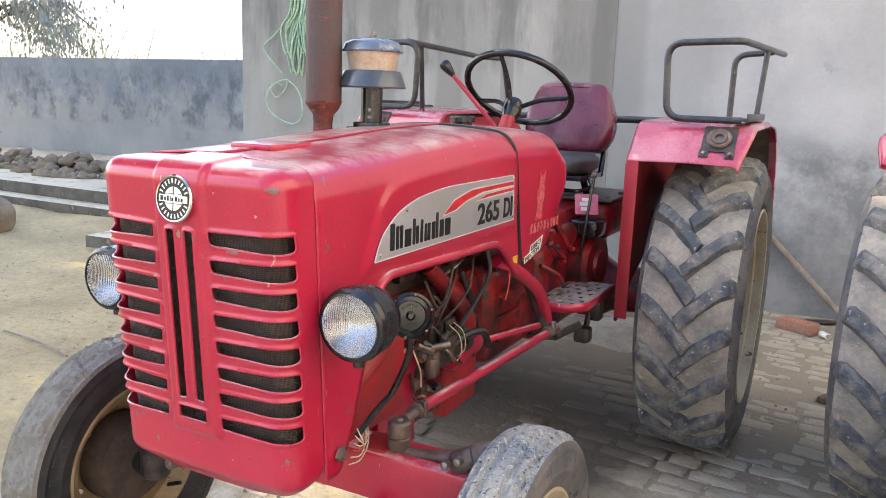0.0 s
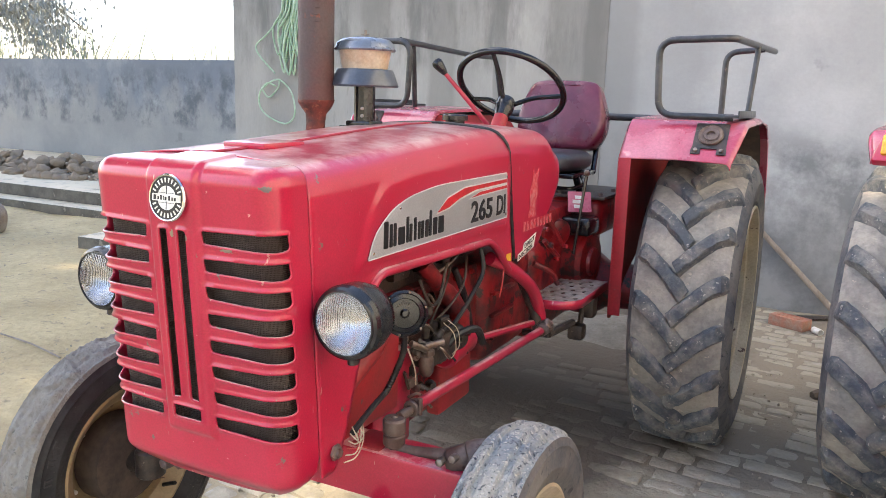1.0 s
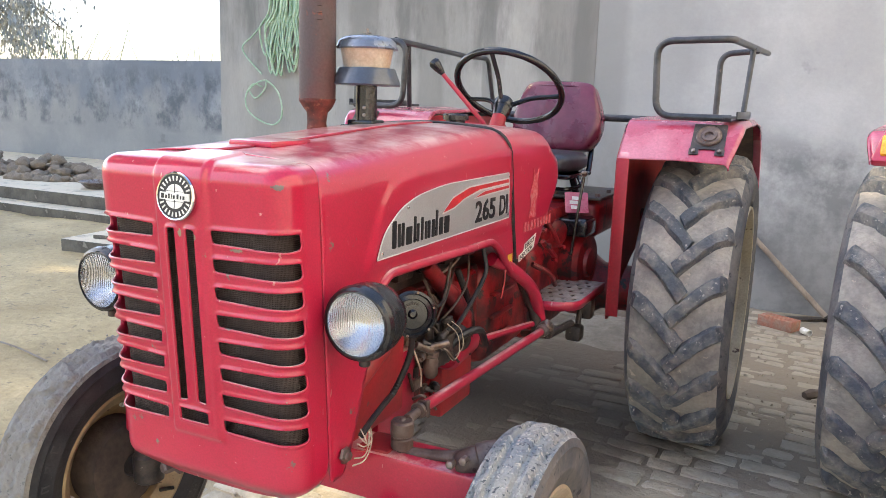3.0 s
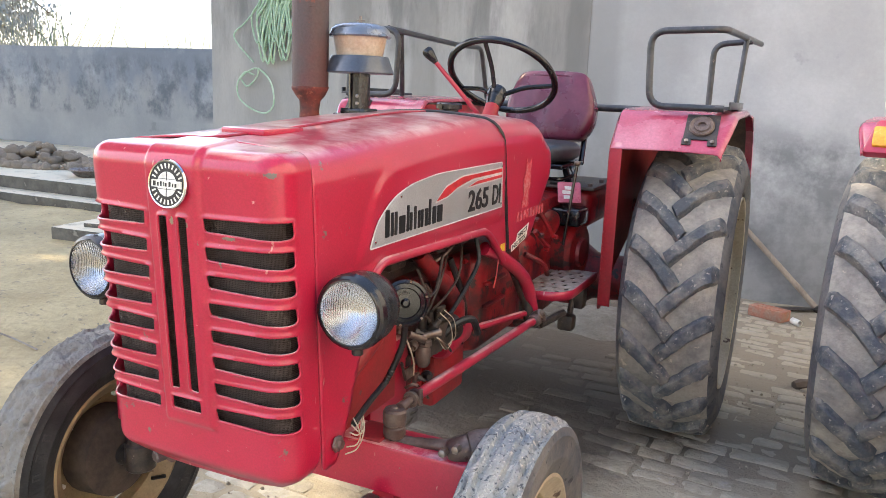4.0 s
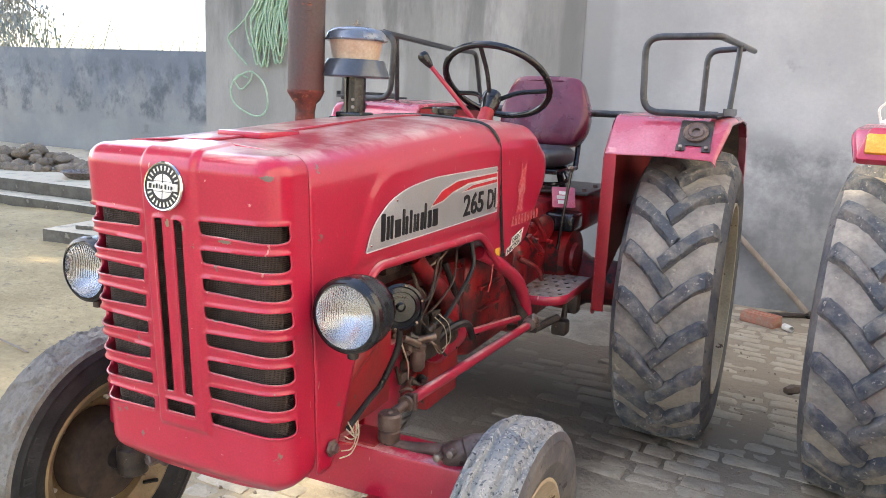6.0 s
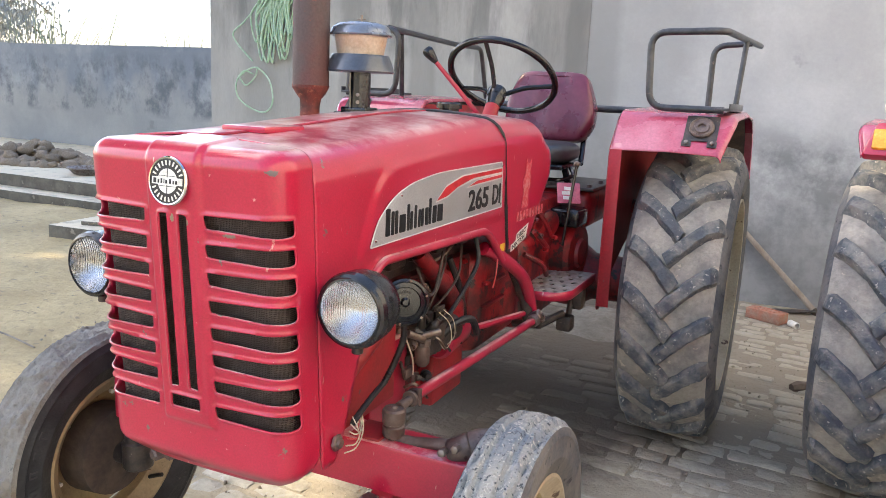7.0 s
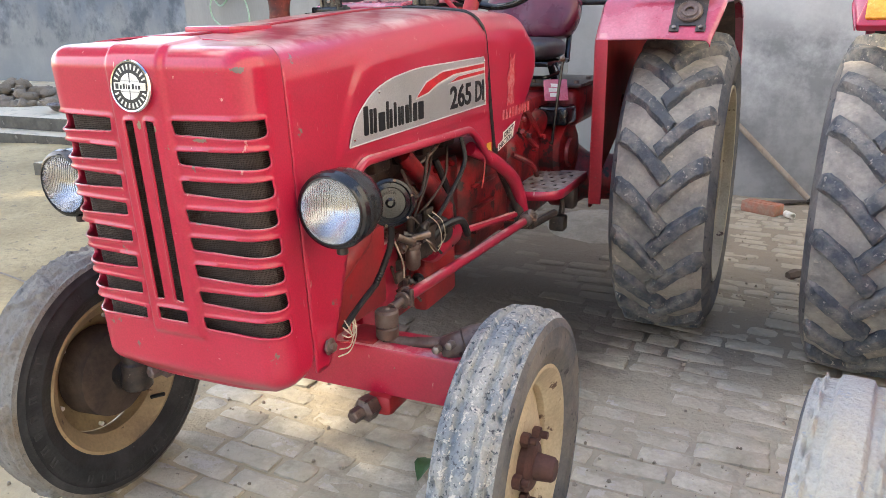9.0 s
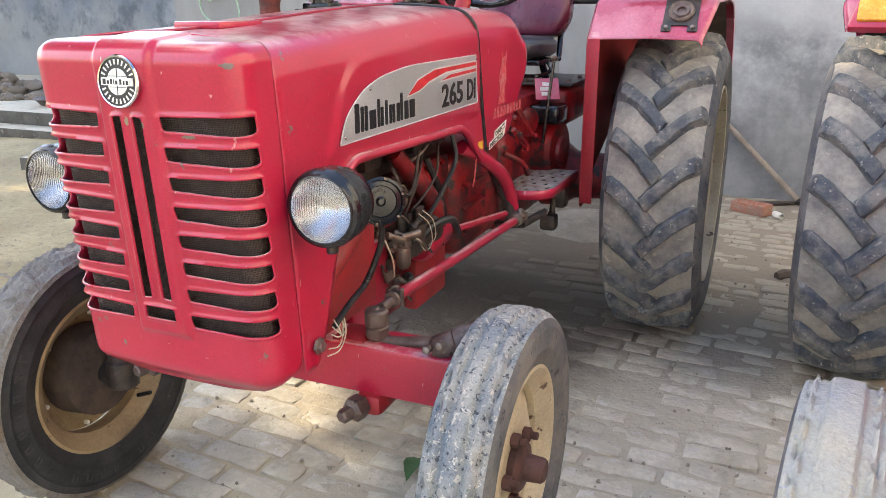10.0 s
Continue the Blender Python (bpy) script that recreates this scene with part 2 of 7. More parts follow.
BLACK_VINYL = mat("black_vinyl", (0.022, 0.025, 0.03), 0.4, second=(0.06, 0.065, 0.075), scale=9, bump=0.1)
WORN_STEP = mat("worn_step_plate", (0.40, 0.36, 0.32), 0.6, 0.3, second=(0.26, 0.20, 0.17), scale=20, spots=(0.42, 0.05, 0.05), spot_scale=26,
                spot_at=0.66, bump=0.2)
HOSE = mat("black_rubber_hose", (0.006, 0.0065, 0.008), 0.5, second=(0.026, 0.025, 0.024), scale=26, bump=0.1)
WIRE = mat("pale_wire", (0.56, 0.50, 0.38), 0.5, second=(0.42, 0.36, 0.27), scale=40)
WIRE_RED = mat("red_wire", (0.5, 0.05, 0.05), 0.5, scale=40)
PLASTIC = mat("cloudy_amber_plastic", (0.62, 0.55, 0.45), 0.3, second=(0.50, 0.37, 0.26), scale=12, amount=0.5, bump=0.05)
LID = mat("worn_steel_blue_lid", (0.17, 0.195, 0.23), 0.27, 0.5, second=(0.26, 0.28, 0.31), scale=8, amount=0.45, coat=0.4, bump=0.03)
SLATE = mat("slate_blue_enamel", (0.055, 0.066, 0.085), 0.32, 0.2, second=(0.10, 0.115, 0.135), scale=9, amount=0.4, coat=0.5, bump=0.03)
AMBER = mat("amber_lens", (0.85, 0.36, 0.02), 0.25, second=(0.9, 0.45, 0.05), scale=30)
ROPE = mat("green_nylon_rope", (0.31, 0.47, 0.31), 0.5, second=(0.47, 0.60, 0.47), scale=30, bump=0.4, bump_scale=300)


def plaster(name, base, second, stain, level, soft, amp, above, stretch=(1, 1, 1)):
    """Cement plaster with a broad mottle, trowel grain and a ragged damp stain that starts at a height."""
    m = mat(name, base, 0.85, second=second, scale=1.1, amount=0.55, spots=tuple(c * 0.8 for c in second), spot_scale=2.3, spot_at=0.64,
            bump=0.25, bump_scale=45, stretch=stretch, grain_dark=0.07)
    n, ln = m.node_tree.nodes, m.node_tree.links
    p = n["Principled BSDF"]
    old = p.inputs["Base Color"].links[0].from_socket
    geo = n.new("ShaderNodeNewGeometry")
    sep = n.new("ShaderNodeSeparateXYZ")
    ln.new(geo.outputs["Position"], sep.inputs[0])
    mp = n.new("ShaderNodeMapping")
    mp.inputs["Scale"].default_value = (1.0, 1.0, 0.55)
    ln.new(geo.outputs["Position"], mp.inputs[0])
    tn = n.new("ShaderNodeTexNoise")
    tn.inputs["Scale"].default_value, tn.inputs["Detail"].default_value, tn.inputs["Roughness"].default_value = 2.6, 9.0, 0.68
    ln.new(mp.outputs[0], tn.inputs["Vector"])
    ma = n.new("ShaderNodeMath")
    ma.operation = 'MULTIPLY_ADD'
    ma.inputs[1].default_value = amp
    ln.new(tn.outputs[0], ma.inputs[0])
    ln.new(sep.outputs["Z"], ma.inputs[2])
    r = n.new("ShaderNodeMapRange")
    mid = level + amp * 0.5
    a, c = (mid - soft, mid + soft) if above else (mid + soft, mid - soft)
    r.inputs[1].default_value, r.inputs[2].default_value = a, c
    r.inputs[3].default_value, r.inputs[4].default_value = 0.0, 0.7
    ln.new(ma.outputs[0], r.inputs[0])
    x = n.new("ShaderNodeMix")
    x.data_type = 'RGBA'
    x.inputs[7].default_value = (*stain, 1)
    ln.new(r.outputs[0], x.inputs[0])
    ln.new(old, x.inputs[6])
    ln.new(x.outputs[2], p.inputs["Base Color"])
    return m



def blotches(m, colour, lo, hi, scale, at, strength, soft=0.10, drip=1.0):
    """Ragged mould blotches in a band of heights."""
    n, ln = m.node_tree.nodes, m.node_tree.links
    p = n["Principled BSDF"]
    old = p.inputs["Base Color"].links[0].from_socket
    geo, sep = n.new("ShaderNodeNewGeometry"), n.new("ShaderNodeSeparateXYZ")
    ln.new(geo.outputs["Position"], sep.inputs[0])
    tn = n.new("ShaderNodeTexNoise")
    tn.inputs["Scale"].default_value, tn.inputs["Detail"].default_value, tn.inputs["Roughness"].default_value = scale, 9.0, 0.7
    mp = n.new("ShaderNodeMapping")
    mp.inputs["Scale"].default_value = (1, 1, drip)
    ln.new(geo.outputs["Position"], mp.inputs[0])
    ln.new(mp.outputs[0], tn.inputs["Vector"])
    facs = []
    for src, a, b in ((sep.outputs["Z"], lo, lo + 0.12), (sep.outputs["Z"], hi, hi - 0.25), (tn.outputs[0], at, at + soft)):
        r = n.new("ShaderNodeMapRange")
        r.inputs[1].default_value, r.inputs[2].default_value = a, b
        ln.new(src, r.inputs[0])
        facs.append(r.outputs[0])
    f = facs[0]
    for g in facs[1:]:
        k = n.new("ShaderNodeMath")
        k.operation = 'MULTIPLY'
        ln.new(f, k.inputs[0])
        ln.new(g, k.inputs[1])
        f = k.outputs[0]
    k = n.new("ShaderNodeMath")
    k.operation = 'MULTIPLY'
    k.inputs[1].default_value = strength
    ln.new(f, k.inputs[0])
    x = n.new("ShaderNodeMix")
    x.data_type = 'RGBA'
    x.inputs[7].default_value = (*colour, 1)
    ln.new(k.outputs[0], x.inputs[0])
    ln.new(old, x.inputs[6])
    ln.new(x.outputs[2], p.inputs["Base Color"])


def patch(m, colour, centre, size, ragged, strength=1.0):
    """A second soil or tone over part of a surface, with a ragged soft edge; centre and half size in the plan."""
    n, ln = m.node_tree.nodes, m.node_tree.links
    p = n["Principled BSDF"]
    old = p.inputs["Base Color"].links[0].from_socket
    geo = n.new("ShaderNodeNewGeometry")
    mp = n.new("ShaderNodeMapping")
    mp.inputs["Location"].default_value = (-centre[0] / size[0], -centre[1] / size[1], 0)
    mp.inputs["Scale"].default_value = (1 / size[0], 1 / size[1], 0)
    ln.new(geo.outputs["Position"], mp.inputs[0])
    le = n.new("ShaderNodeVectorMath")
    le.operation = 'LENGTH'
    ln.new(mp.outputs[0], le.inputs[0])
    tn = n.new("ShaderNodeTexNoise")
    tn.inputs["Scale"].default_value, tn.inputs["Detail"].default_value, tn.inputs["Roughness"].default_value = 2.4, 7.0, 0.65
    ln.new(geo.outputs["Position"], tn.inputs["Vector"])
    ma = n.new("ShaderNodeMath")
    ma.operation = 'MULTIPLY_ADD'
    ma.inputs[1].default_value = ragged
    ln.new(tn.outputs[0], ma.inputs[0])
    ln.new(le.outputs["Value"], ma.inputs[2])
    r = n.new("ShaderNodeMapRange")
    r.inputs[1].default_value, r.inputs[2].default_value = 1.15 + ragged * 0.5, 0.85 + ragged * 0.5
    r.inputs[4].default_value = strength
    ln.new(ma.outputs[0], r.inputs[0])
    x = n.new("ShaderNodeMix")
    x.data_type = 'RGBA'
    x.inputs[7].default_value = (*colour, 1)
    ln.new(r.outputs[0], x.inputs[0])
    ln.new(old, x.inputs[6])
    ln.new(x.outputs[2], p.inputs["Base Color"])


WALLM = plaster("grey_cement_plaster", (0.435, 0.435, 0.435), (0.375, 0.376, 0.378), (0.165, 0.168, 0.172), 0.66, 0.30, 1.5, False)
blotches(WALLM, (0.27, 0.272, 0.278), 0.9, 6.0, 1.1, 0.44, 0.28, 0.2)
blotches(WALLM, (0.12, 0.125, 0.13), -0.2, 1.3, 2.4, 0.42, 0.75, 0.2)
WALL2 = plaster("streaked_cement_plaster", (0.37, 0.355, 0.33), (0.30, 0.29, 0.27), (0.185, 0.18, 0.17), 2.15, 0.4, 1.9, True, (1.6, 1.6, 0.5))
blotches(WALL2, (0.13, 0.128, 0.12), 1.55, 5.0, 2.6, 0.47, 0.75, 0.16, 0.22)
# rear wall darker towards its corner with the side wall
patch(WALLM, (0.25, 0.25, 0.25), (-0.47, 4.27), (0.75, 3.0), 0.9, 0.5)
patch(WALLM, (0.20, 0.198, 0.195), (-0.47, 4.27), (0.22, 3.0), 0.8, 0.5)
# side wall: dark bands by the corner, upright streaks farther along
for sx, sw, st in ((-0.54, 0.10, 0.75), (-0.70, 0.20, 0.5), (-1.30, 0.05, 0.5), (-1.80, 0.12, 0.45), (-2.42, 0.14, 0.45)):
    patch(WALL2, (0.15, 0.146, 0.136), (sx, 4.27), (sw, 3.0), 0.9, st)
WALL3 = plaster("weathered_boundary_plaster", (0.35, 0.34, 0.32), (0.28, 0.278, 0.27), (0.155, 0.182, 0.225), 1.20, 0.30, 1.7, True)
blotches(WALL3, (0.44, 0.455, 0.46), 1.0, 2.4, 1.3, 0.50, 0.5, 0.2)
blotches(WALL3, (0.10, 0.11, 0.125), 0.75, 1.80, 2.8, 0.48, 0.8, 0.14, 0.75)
BOUNCE_WALL = plaster("bounce_wall_plaster", (0.74, 0.72, 0.67), (0.62, 0.60, 0.55), (0.35, 0.33, 0.30), 0.35, 0.25, 1.2, False)
SAND = mat("pale_sandy_soil", (0.53, 0.42, 0.225), 0.95, second=(0.40, 0.31, 0.16), scale=1.3, amount=0.5, spots=(0.27, 0.215, 0.13), spot_scale=16,
           spot_at=0.60, bump=0.9, bump_scale=24, relief=0.016, grit=9)
patch(SAND, (0.42, 0.37, 0.27), (4.3, 1.5), (5.1, 9.0), 0.35)
# dark soil under and behind the tractor, with its shade in the colour
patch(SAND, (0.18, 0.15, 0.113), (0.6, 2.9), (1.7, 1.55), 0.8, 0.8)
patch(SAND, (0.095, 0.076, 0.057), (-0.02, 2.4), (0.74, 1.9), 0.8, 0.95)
BRICK = mat("dusty_worn_brick", (0.62, 0.57, 0.44), 0.92, second=(0.46, 0.415, 0.305), scale=9, amount=0.55, spots=(0.52, 0.48, 0.41), spot_scale=16,
            spot_at=0.58, bump=0.9, bump_scale=45, piece=0.34, relief=0.008, grit=8)
blotches(BRICK, (0.45, 0.40, 0.305), -1.0, 3.0, 5.5, 0.47, 0.85, 0.12)
# same area on the bricks: soil film plus shade put into the colour
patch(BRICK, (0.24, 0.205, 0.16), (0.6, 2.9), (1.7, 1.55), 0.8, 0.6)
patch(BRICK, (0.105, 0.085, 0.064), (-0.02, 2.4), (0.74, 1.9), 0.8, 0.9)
CRUMB = mat("dry_earth_crumb", (0.27, 0.23, 0.17), 0.95, second=(0.40, 0.35, 0.27), scale=60, amount=0.5)
GREY_EARTH = mat("loose_grey_earth", (0.215, 0.195, 0.165), 0.95, second=(0.15, 0.135, 0.112), scale=7, spots=(0.16, 0.145, 0.12), spot_scale=30,
                 spot_at=0.60, bump=0.9, bump_scale=40, relief=0.014, grit=8)
RED_BRICK = mat("loose_red_brick", (0.36, 0.15, 0.10), 0.9, second=(0.30, 0.20, 0.15), scale=20, bump=0.4, bump_scale=80)
# riser shade is in the dark base, skylight in the pale top colour
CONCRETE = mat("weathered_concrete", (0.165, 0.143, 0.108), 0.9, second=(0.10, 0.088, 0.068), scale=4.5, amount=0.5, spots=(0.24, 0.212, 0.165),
               spot_scale=9, spot_at=0.60, bump=0.9, bump_scale=25, relief=0.014, grit=9, lit_dust=(0.66, 0.57, 0.42), lit_dust_at=(0.22, 0.46))
DUNG = mat("dried_dung_cake", (0.24, 0.175, 0.115), 0.95, second=(0.38, 0.30, 0.215), scale=12, bump=0.8, bump_scale=40)
WOOD = mat("grey_weathered_wood", (0.30, 0.25, 0.20), 0.8, second=(0.20, 0.16, 0.125), scale=10, bump=0.3, stretch=(1, 1, 0.15))
# haze of the distance is mixed into the far tree's leaf colour
HAZY_LEAF = mat("hazy_grey_green_leaf", (0.24, 0.265, 0.26), 0.7, second=(0.36, 0.38, 0.38), scale=3)
LEAF = mat("dark_green_leaf", (0.045, 0.075, 0.025), 0.5, second=(0.08, 0.11, 0.04), scale=6)
BARK = mat("brown_bark", (0.13, 0.10, 0.075), 0.9, second=(0.08, 0.06, 0.05), scale=8, bump=0.6, bump_scale=30)
SACKING = mat("brown_sacking", (0.27, 0.19, 0.125), 0.9, second=(0.40, 0.33, 0.26), scale=5, amount=0.4, bump=0.5, bump_scale=60)
REED = mat("dry_green_reed", (0.28, 0.32, 0.19), 0.6, second=(0.38, 0.36, 0.24), scale=3)

GLASS = bpy.data.materials.new("ribbed_lamp_glass")
GLASS.use_nodes = True
gn, gl = GLASS.node_tree.nodes, GLASS.node_tree.links
gp = gn["Principled BSDF"]
gp.inputs["Transmission Weight"].default_value = 1.0
gp.inputs["Roughness"].default_value = 0.05
gp.inputs["IOR"].default_value = 1.45
gtc, gw, gb = gn.new("ShaderNodeTexCoord"), gn.new("ShaderNodeTexWave"), gn.new("ShaderNodeBump")
gw.bands_direction = 'X'
gw.inputs["Scale"].default_value = 62.0
gw.inputs["Distortion"].default_value = 2.2
gb.inputs["Strength"].default_value, gb.inputs["Distance"].default_value = 0.4, 0.002
gl.new(gtc.outputs["Object"], gw.inputs["Vector"])
# ribs on the upper half of the lens only
gs, gr, gm = gn.new("ShaderNodeSeparateXYZ"), gn.new("ShaderNodeMapRange"), gn.new("ShaderNodeMath")
gr.inputs[1].default_value, gr.inputs[2].default_value = 0.935, 0.955
gm.operation = 'MULTIPLY'
gl.new(gtc.outputs["Object"], gs.inputs[0])
gl.new(gs.outputs["Z"], gr.inputs[0])
gl.new(gr.outputs[0], gm.inputs[0])
gl.new(gw.outputs["Fac"], gm.inputs[1])
gl.new(gm.outputs[0], gb.inputs["Height"])
gl.new(gb.outputs[0], gp.inputs["Normal"])

# ---- geometry helpers ----


def finish(me, material, angle=38):
    for p in me.polygons:
        p.use_smooth = True
    me.set_sharp_from_angle(angle=radians(angle))
    if material:
        me.materials.append(material)


def as_object(name, me, parent=None, label=""):
    ob = new(name, me)
    if parent:
        ob.parent = parent
    if label:
        ob["label"] = label
    return ob


def part(name, bm, material, parent=None, label="", angle=38):
    me = bpy.data.meshes.new(name)
    bmesh.ops.recalc_face_normals(bm, faces=bm.faces)
    bm.to_mesh(me)
    bm.free()
    finish(me, material, angle)
    return as_object(name, me, parent, label)


def thing(name, label, category, group="", at=(0, 0, 0)):
    ob = new(name)
    ob.empty_display_size = 0.1
    ob.location = at
    return tagged(ob, label, category, group)


def box(bm, lo, hi, bevel=0.0, seg=2, m=None):
    """An upright block between two corners, with rounded edges."""
    r = bmesh.ops.create_cube(bm, size=1)
    c = [(a + b) / 2 for a, b in zip(lo, hi)]
    s = [abs(b - a) for a, b in zip(lo, hi)]
    for v in r["verts"]:
        v.co = Vector((c[i] + v.co[i] * s[i] for i in range(3)))
    verts = r["verts"]
    if bevel:
        out = bmesh.ops.bevel(bm, geom=list({e for v in verts for e in v.link_edges}), offset=bevel, segments=seg, affect='EDGES', profile=0.5)
        verts = list({v for f in out["faces"] for v in f.verts} | {v for v in verts if v.is_valid})
    if m:
        for v in verts:
            v.co = m @ v.co
    return verts


def ring_frames(pts):
    """Frames along a polyline that don't twist."""
    pts = [Vector(p) for p in pts]
    out = []
    up = None
    for i, p in enumerate(pts):
        t = (pts[min(i + 1, len(pts) - 1)] - pts[max(i - 1, 0)]).normalized()
        if up is None:
            up = t.orthogonal().normalized()
        side = t.cross(up)
        side = side.normalized() if side.length > 1e-6 else t.orthogonal().normalized()
        up = side.cross(t).normalized()
        out.append((p, side, up))
    return out


def tube(bm, pts, r, seg=10, caps=True, closed=False):
    """A round bar along points; r is one radius or one per point."""
    rs = r if isinstance(r, (list, tuple)) else [r] * len(pts)
    rings = []
    for (p, s, u), rad in zip(ring_frames(pts), rs):
        rings.append([bm.verts.new(p + (s * math.cos(a) + u * math.sin(a)) * rad) for a in (2 * math.pi * k / seg for k in range(seg))])
    n = len(rings)
    for i in range(n if closed else n - 1):
        a, b = rings[i], rings[(i + 1) % n]
        for k in range(seg):
            bm.faces.new((a[k], a[(k + 1) % seg], b[(k + 1) % seg], b[k]))
    if caps and not closed:
        bm.faces.new(rings[0][::-1])
        bm.faces.new(rings[-1])


def bend(pts, r=0.03, n=5):
    """The polyline with its inner corners rounded."""
    pts = [Vector(p) for p in pts]
    out = [pts[0]]
    for a, b, c in zip(pts, pts[1:], pts[2:]):
        d0, d1 = (a - b), (c - b)
        k = min(r, d0.length * 0.49, d1.length * 0.49)
        p0, p1 = b + d0.normalized() * k, b + d1.normalized() * k
        for i in range(n + 1):
            t = i / n
            out.append(p0.lerp(b, t).lerp(b.lerp(p1, t), t))
    out.append(pts[-1])
    return out


def sag(pts, n=8):
    """A smooth curve through the points."""
    pts = [Vector(p) for p in pts]
    q = [2 * pts[0] - pts[1], *pts, 2 * pts[-1] - pts[-2]]
    out = []
    for i in range(1, len(q) - 2):
        for k in range(n):
            t = k / n
            out.append(0.5 * ((2 * q[i]) + (q[i + 1] - q[i - 1]) * t + (2 * q[i - 1] - 5 * q[i] + 4 * q[i + 1] - q[i + 2]) * t * t
                              + (3 * q[i] - q[i - 1] - 3 * q[i + 1] + q[i + 2]) * t ** 3))
    return out + [pts[-1]]


def lathe(bm, profile, m, seg=48, closed=False, jitter=None):
    """Turns (radius, along) about the x axis of m."""
    rings = []
    for j, (r, x) in enumerate(profile):
        ring = []
        for k in range(seg):
            a = 2 * math.pi * k / seg
            rr = r + (jitter(j, a) if jitter else 0)
            ring.append(bm.verts.new(m @ Vector((x, rr * math.cos(a), rr * math.sin(a)))))
        rings.append(ring)
    n = len(rings)
    for i in range(n if closed else n - 1):
        a, b = rings[i], rings[(i + 1) % n]
        for k in range(seg):
            bm.faces.new((a[k], a[(k + 1) % seg], b[(k + 1) % seg], b[k]))
    return rings


def cap(bm, ring):
    bm.faces.new(ring)


def spin(bm, profile, p0, p1, seg=24, ends=True):
    """A turned piece from p0 towards p1; profile is (radius, metres along)."""
    p0, p1 = Vector(p0), Vector(p1)
    q = (p1 - p0).to_track_quat('X', 'Z').to_matrix().to_4x4()
    rings = lathe(bm, profile, Matrix.Translation(p0) @ q, seg)
    if ends:
        cap(bm, rings[0][::-1])
        cap(bm, rings[-1])


def rod(bm, p0, p1, r, seg=16, bevel=0.0):
    length = (Vector(p1) - Vector(p0)).length
    b = bevel or min(r * 0.15, length * 0.1)
    spin(bm, [(r - b, 0), (r, b), (r, length - b), (r - b, length)], p0, p1, seg)


def rounded(points, radii, n=5):
    """A closed 2D outline with rounded corners; radii is one number or one per corner."""
    k = len(points)
    rs = radii if isinstance(radii, (list, tuple)) else [radii] * k
    out = []
    for i in range(k):
        a, b, c = (Vector(points[j % k]) for j in (i - 1, i, i + 1))
        r = min(rs[i], (a - b).length * 0.49, (c - b).length * 0.49)
        if r < 1e-5:
            out.append(tuple(b))
            continue
        p0, p1 = b + (a - b).normalized() * r, b + (c - b).normalized() * r
        for j in range(n + 1):
            t = j / n
            out.append(tuple(p0.lerp(b, t).lerp(b.lerp(p1, t), t)))
    return out


def nearest(pts, loops):
    """The nearest point of the outlines to each of pts, and its distance."""
    best = np.full(len(pts), 1e9)
    where = pts.copy()
    for loop in loops:
        a = np.array(loop)
        b = np.roll(a, -1, 0)
        for p, q in zip(a, b):
            d = q - p
            t = np.clip(((pts - p) @ d) / max(d @ d, 1e-12), 0, 1)
            c = p + t[:, None] * d
            dist = np.hypot(*(pts - c).T)
            m = dist < best
            best[m], where[m] = dist[m], c[m]
    return where, best


def inside(pts, loop):
    a = np.array(loop)
    b = np.roll(a, -1, 0)
    r = np.zeros(len(pts), bool)
    for (x0, y0), (x1, y1) in zip(a, b):
        if y0 == y1:
            continue
        c = (y0 > pts[:, 1]) != (y1 > pts[:, 1])
        r ^= c & (pts[:, 0] < (x1 - x0) * (pts[:, 1] - y0) / (y1 - y0) + x0)
    return r


def sheet(name, outer, holes, step, place, material, parent, thick=0.003, label="", angle=38):
    """Pressed sheet metal: the outline less its holes, on a fine net, laid in space by place(u, v, distance to the nearest hole)."""
    o = np.array(outer)
    lo, hi = o.min(0), o.max(0)
    nu, nv = (max(2, int(math.ceil((hi[i] - lo[i]) / step))) for i in (0, 1))
    us, vs = np.linspace(lo[0], hi[0], nu + 1), np.linspace(lo[1], hi[1], nv + 1)
    U, V = np.meshgrid(us, vs, indexing='ij')
    pts = np.stack([U.ravel(), V.ravel()], 1)
    cu, cv = np.meshgrid((us[1:] + us[:-1]) / 2, (vs[1:] + vs[:-1]) / 2, indexing='ij')
    cen = np.stack([cu.ravel(), cv.ravel()], 1)
    keep = inside(cen, outer)
    for h in holes:
        keep &= ~inside(cen, h)
    keep = keep.reshape(nu, nv)
    count = np.zeros((nu + 1, nv + 1), int)
    for du in (0, 1):
        for dv in (0, 1):
            count[du:nu + du, dv:nv + dv] += keep
    count = count.ravel()
    edge = (count > 0) & (count < 4)
    where, _ = nearest(pts[edge], [outer, *holes])
    pts[edge] = where
    used = count > 0
    dist = np.full(len(pts), 1.0)
    if holes:
        dist[used] = nearest(pts[used], holes)[1]
    index = -np.ones(len(pts), int)
    index[used] = np.arange(used.sum())
    verts = [place(u, v, d) for (u, v), d in zip(pts[used], dist[used])]
    idx = index.reshape(nu + 1, nv + 1)
    faces = [(int(idx[i, j]), int(idx[i + 1, j]), int(idx[i + 1, j + 1]), int(idx[i, j + 1])) for i in range(nu) for j in range(nv) if keep[i, j]]
    me = bpy.data.meshes.new(name)
    me.from_pydata(verts, [], faces)
    me.validate()
    finish(me, material, angle)
    ob = as_object(name, me, parent, label)
    if thick:
        s = ob.modifiers.new("thickness", 'SOLIDIFY')
        s.thickness, s.offset = thick, -1
    return ob


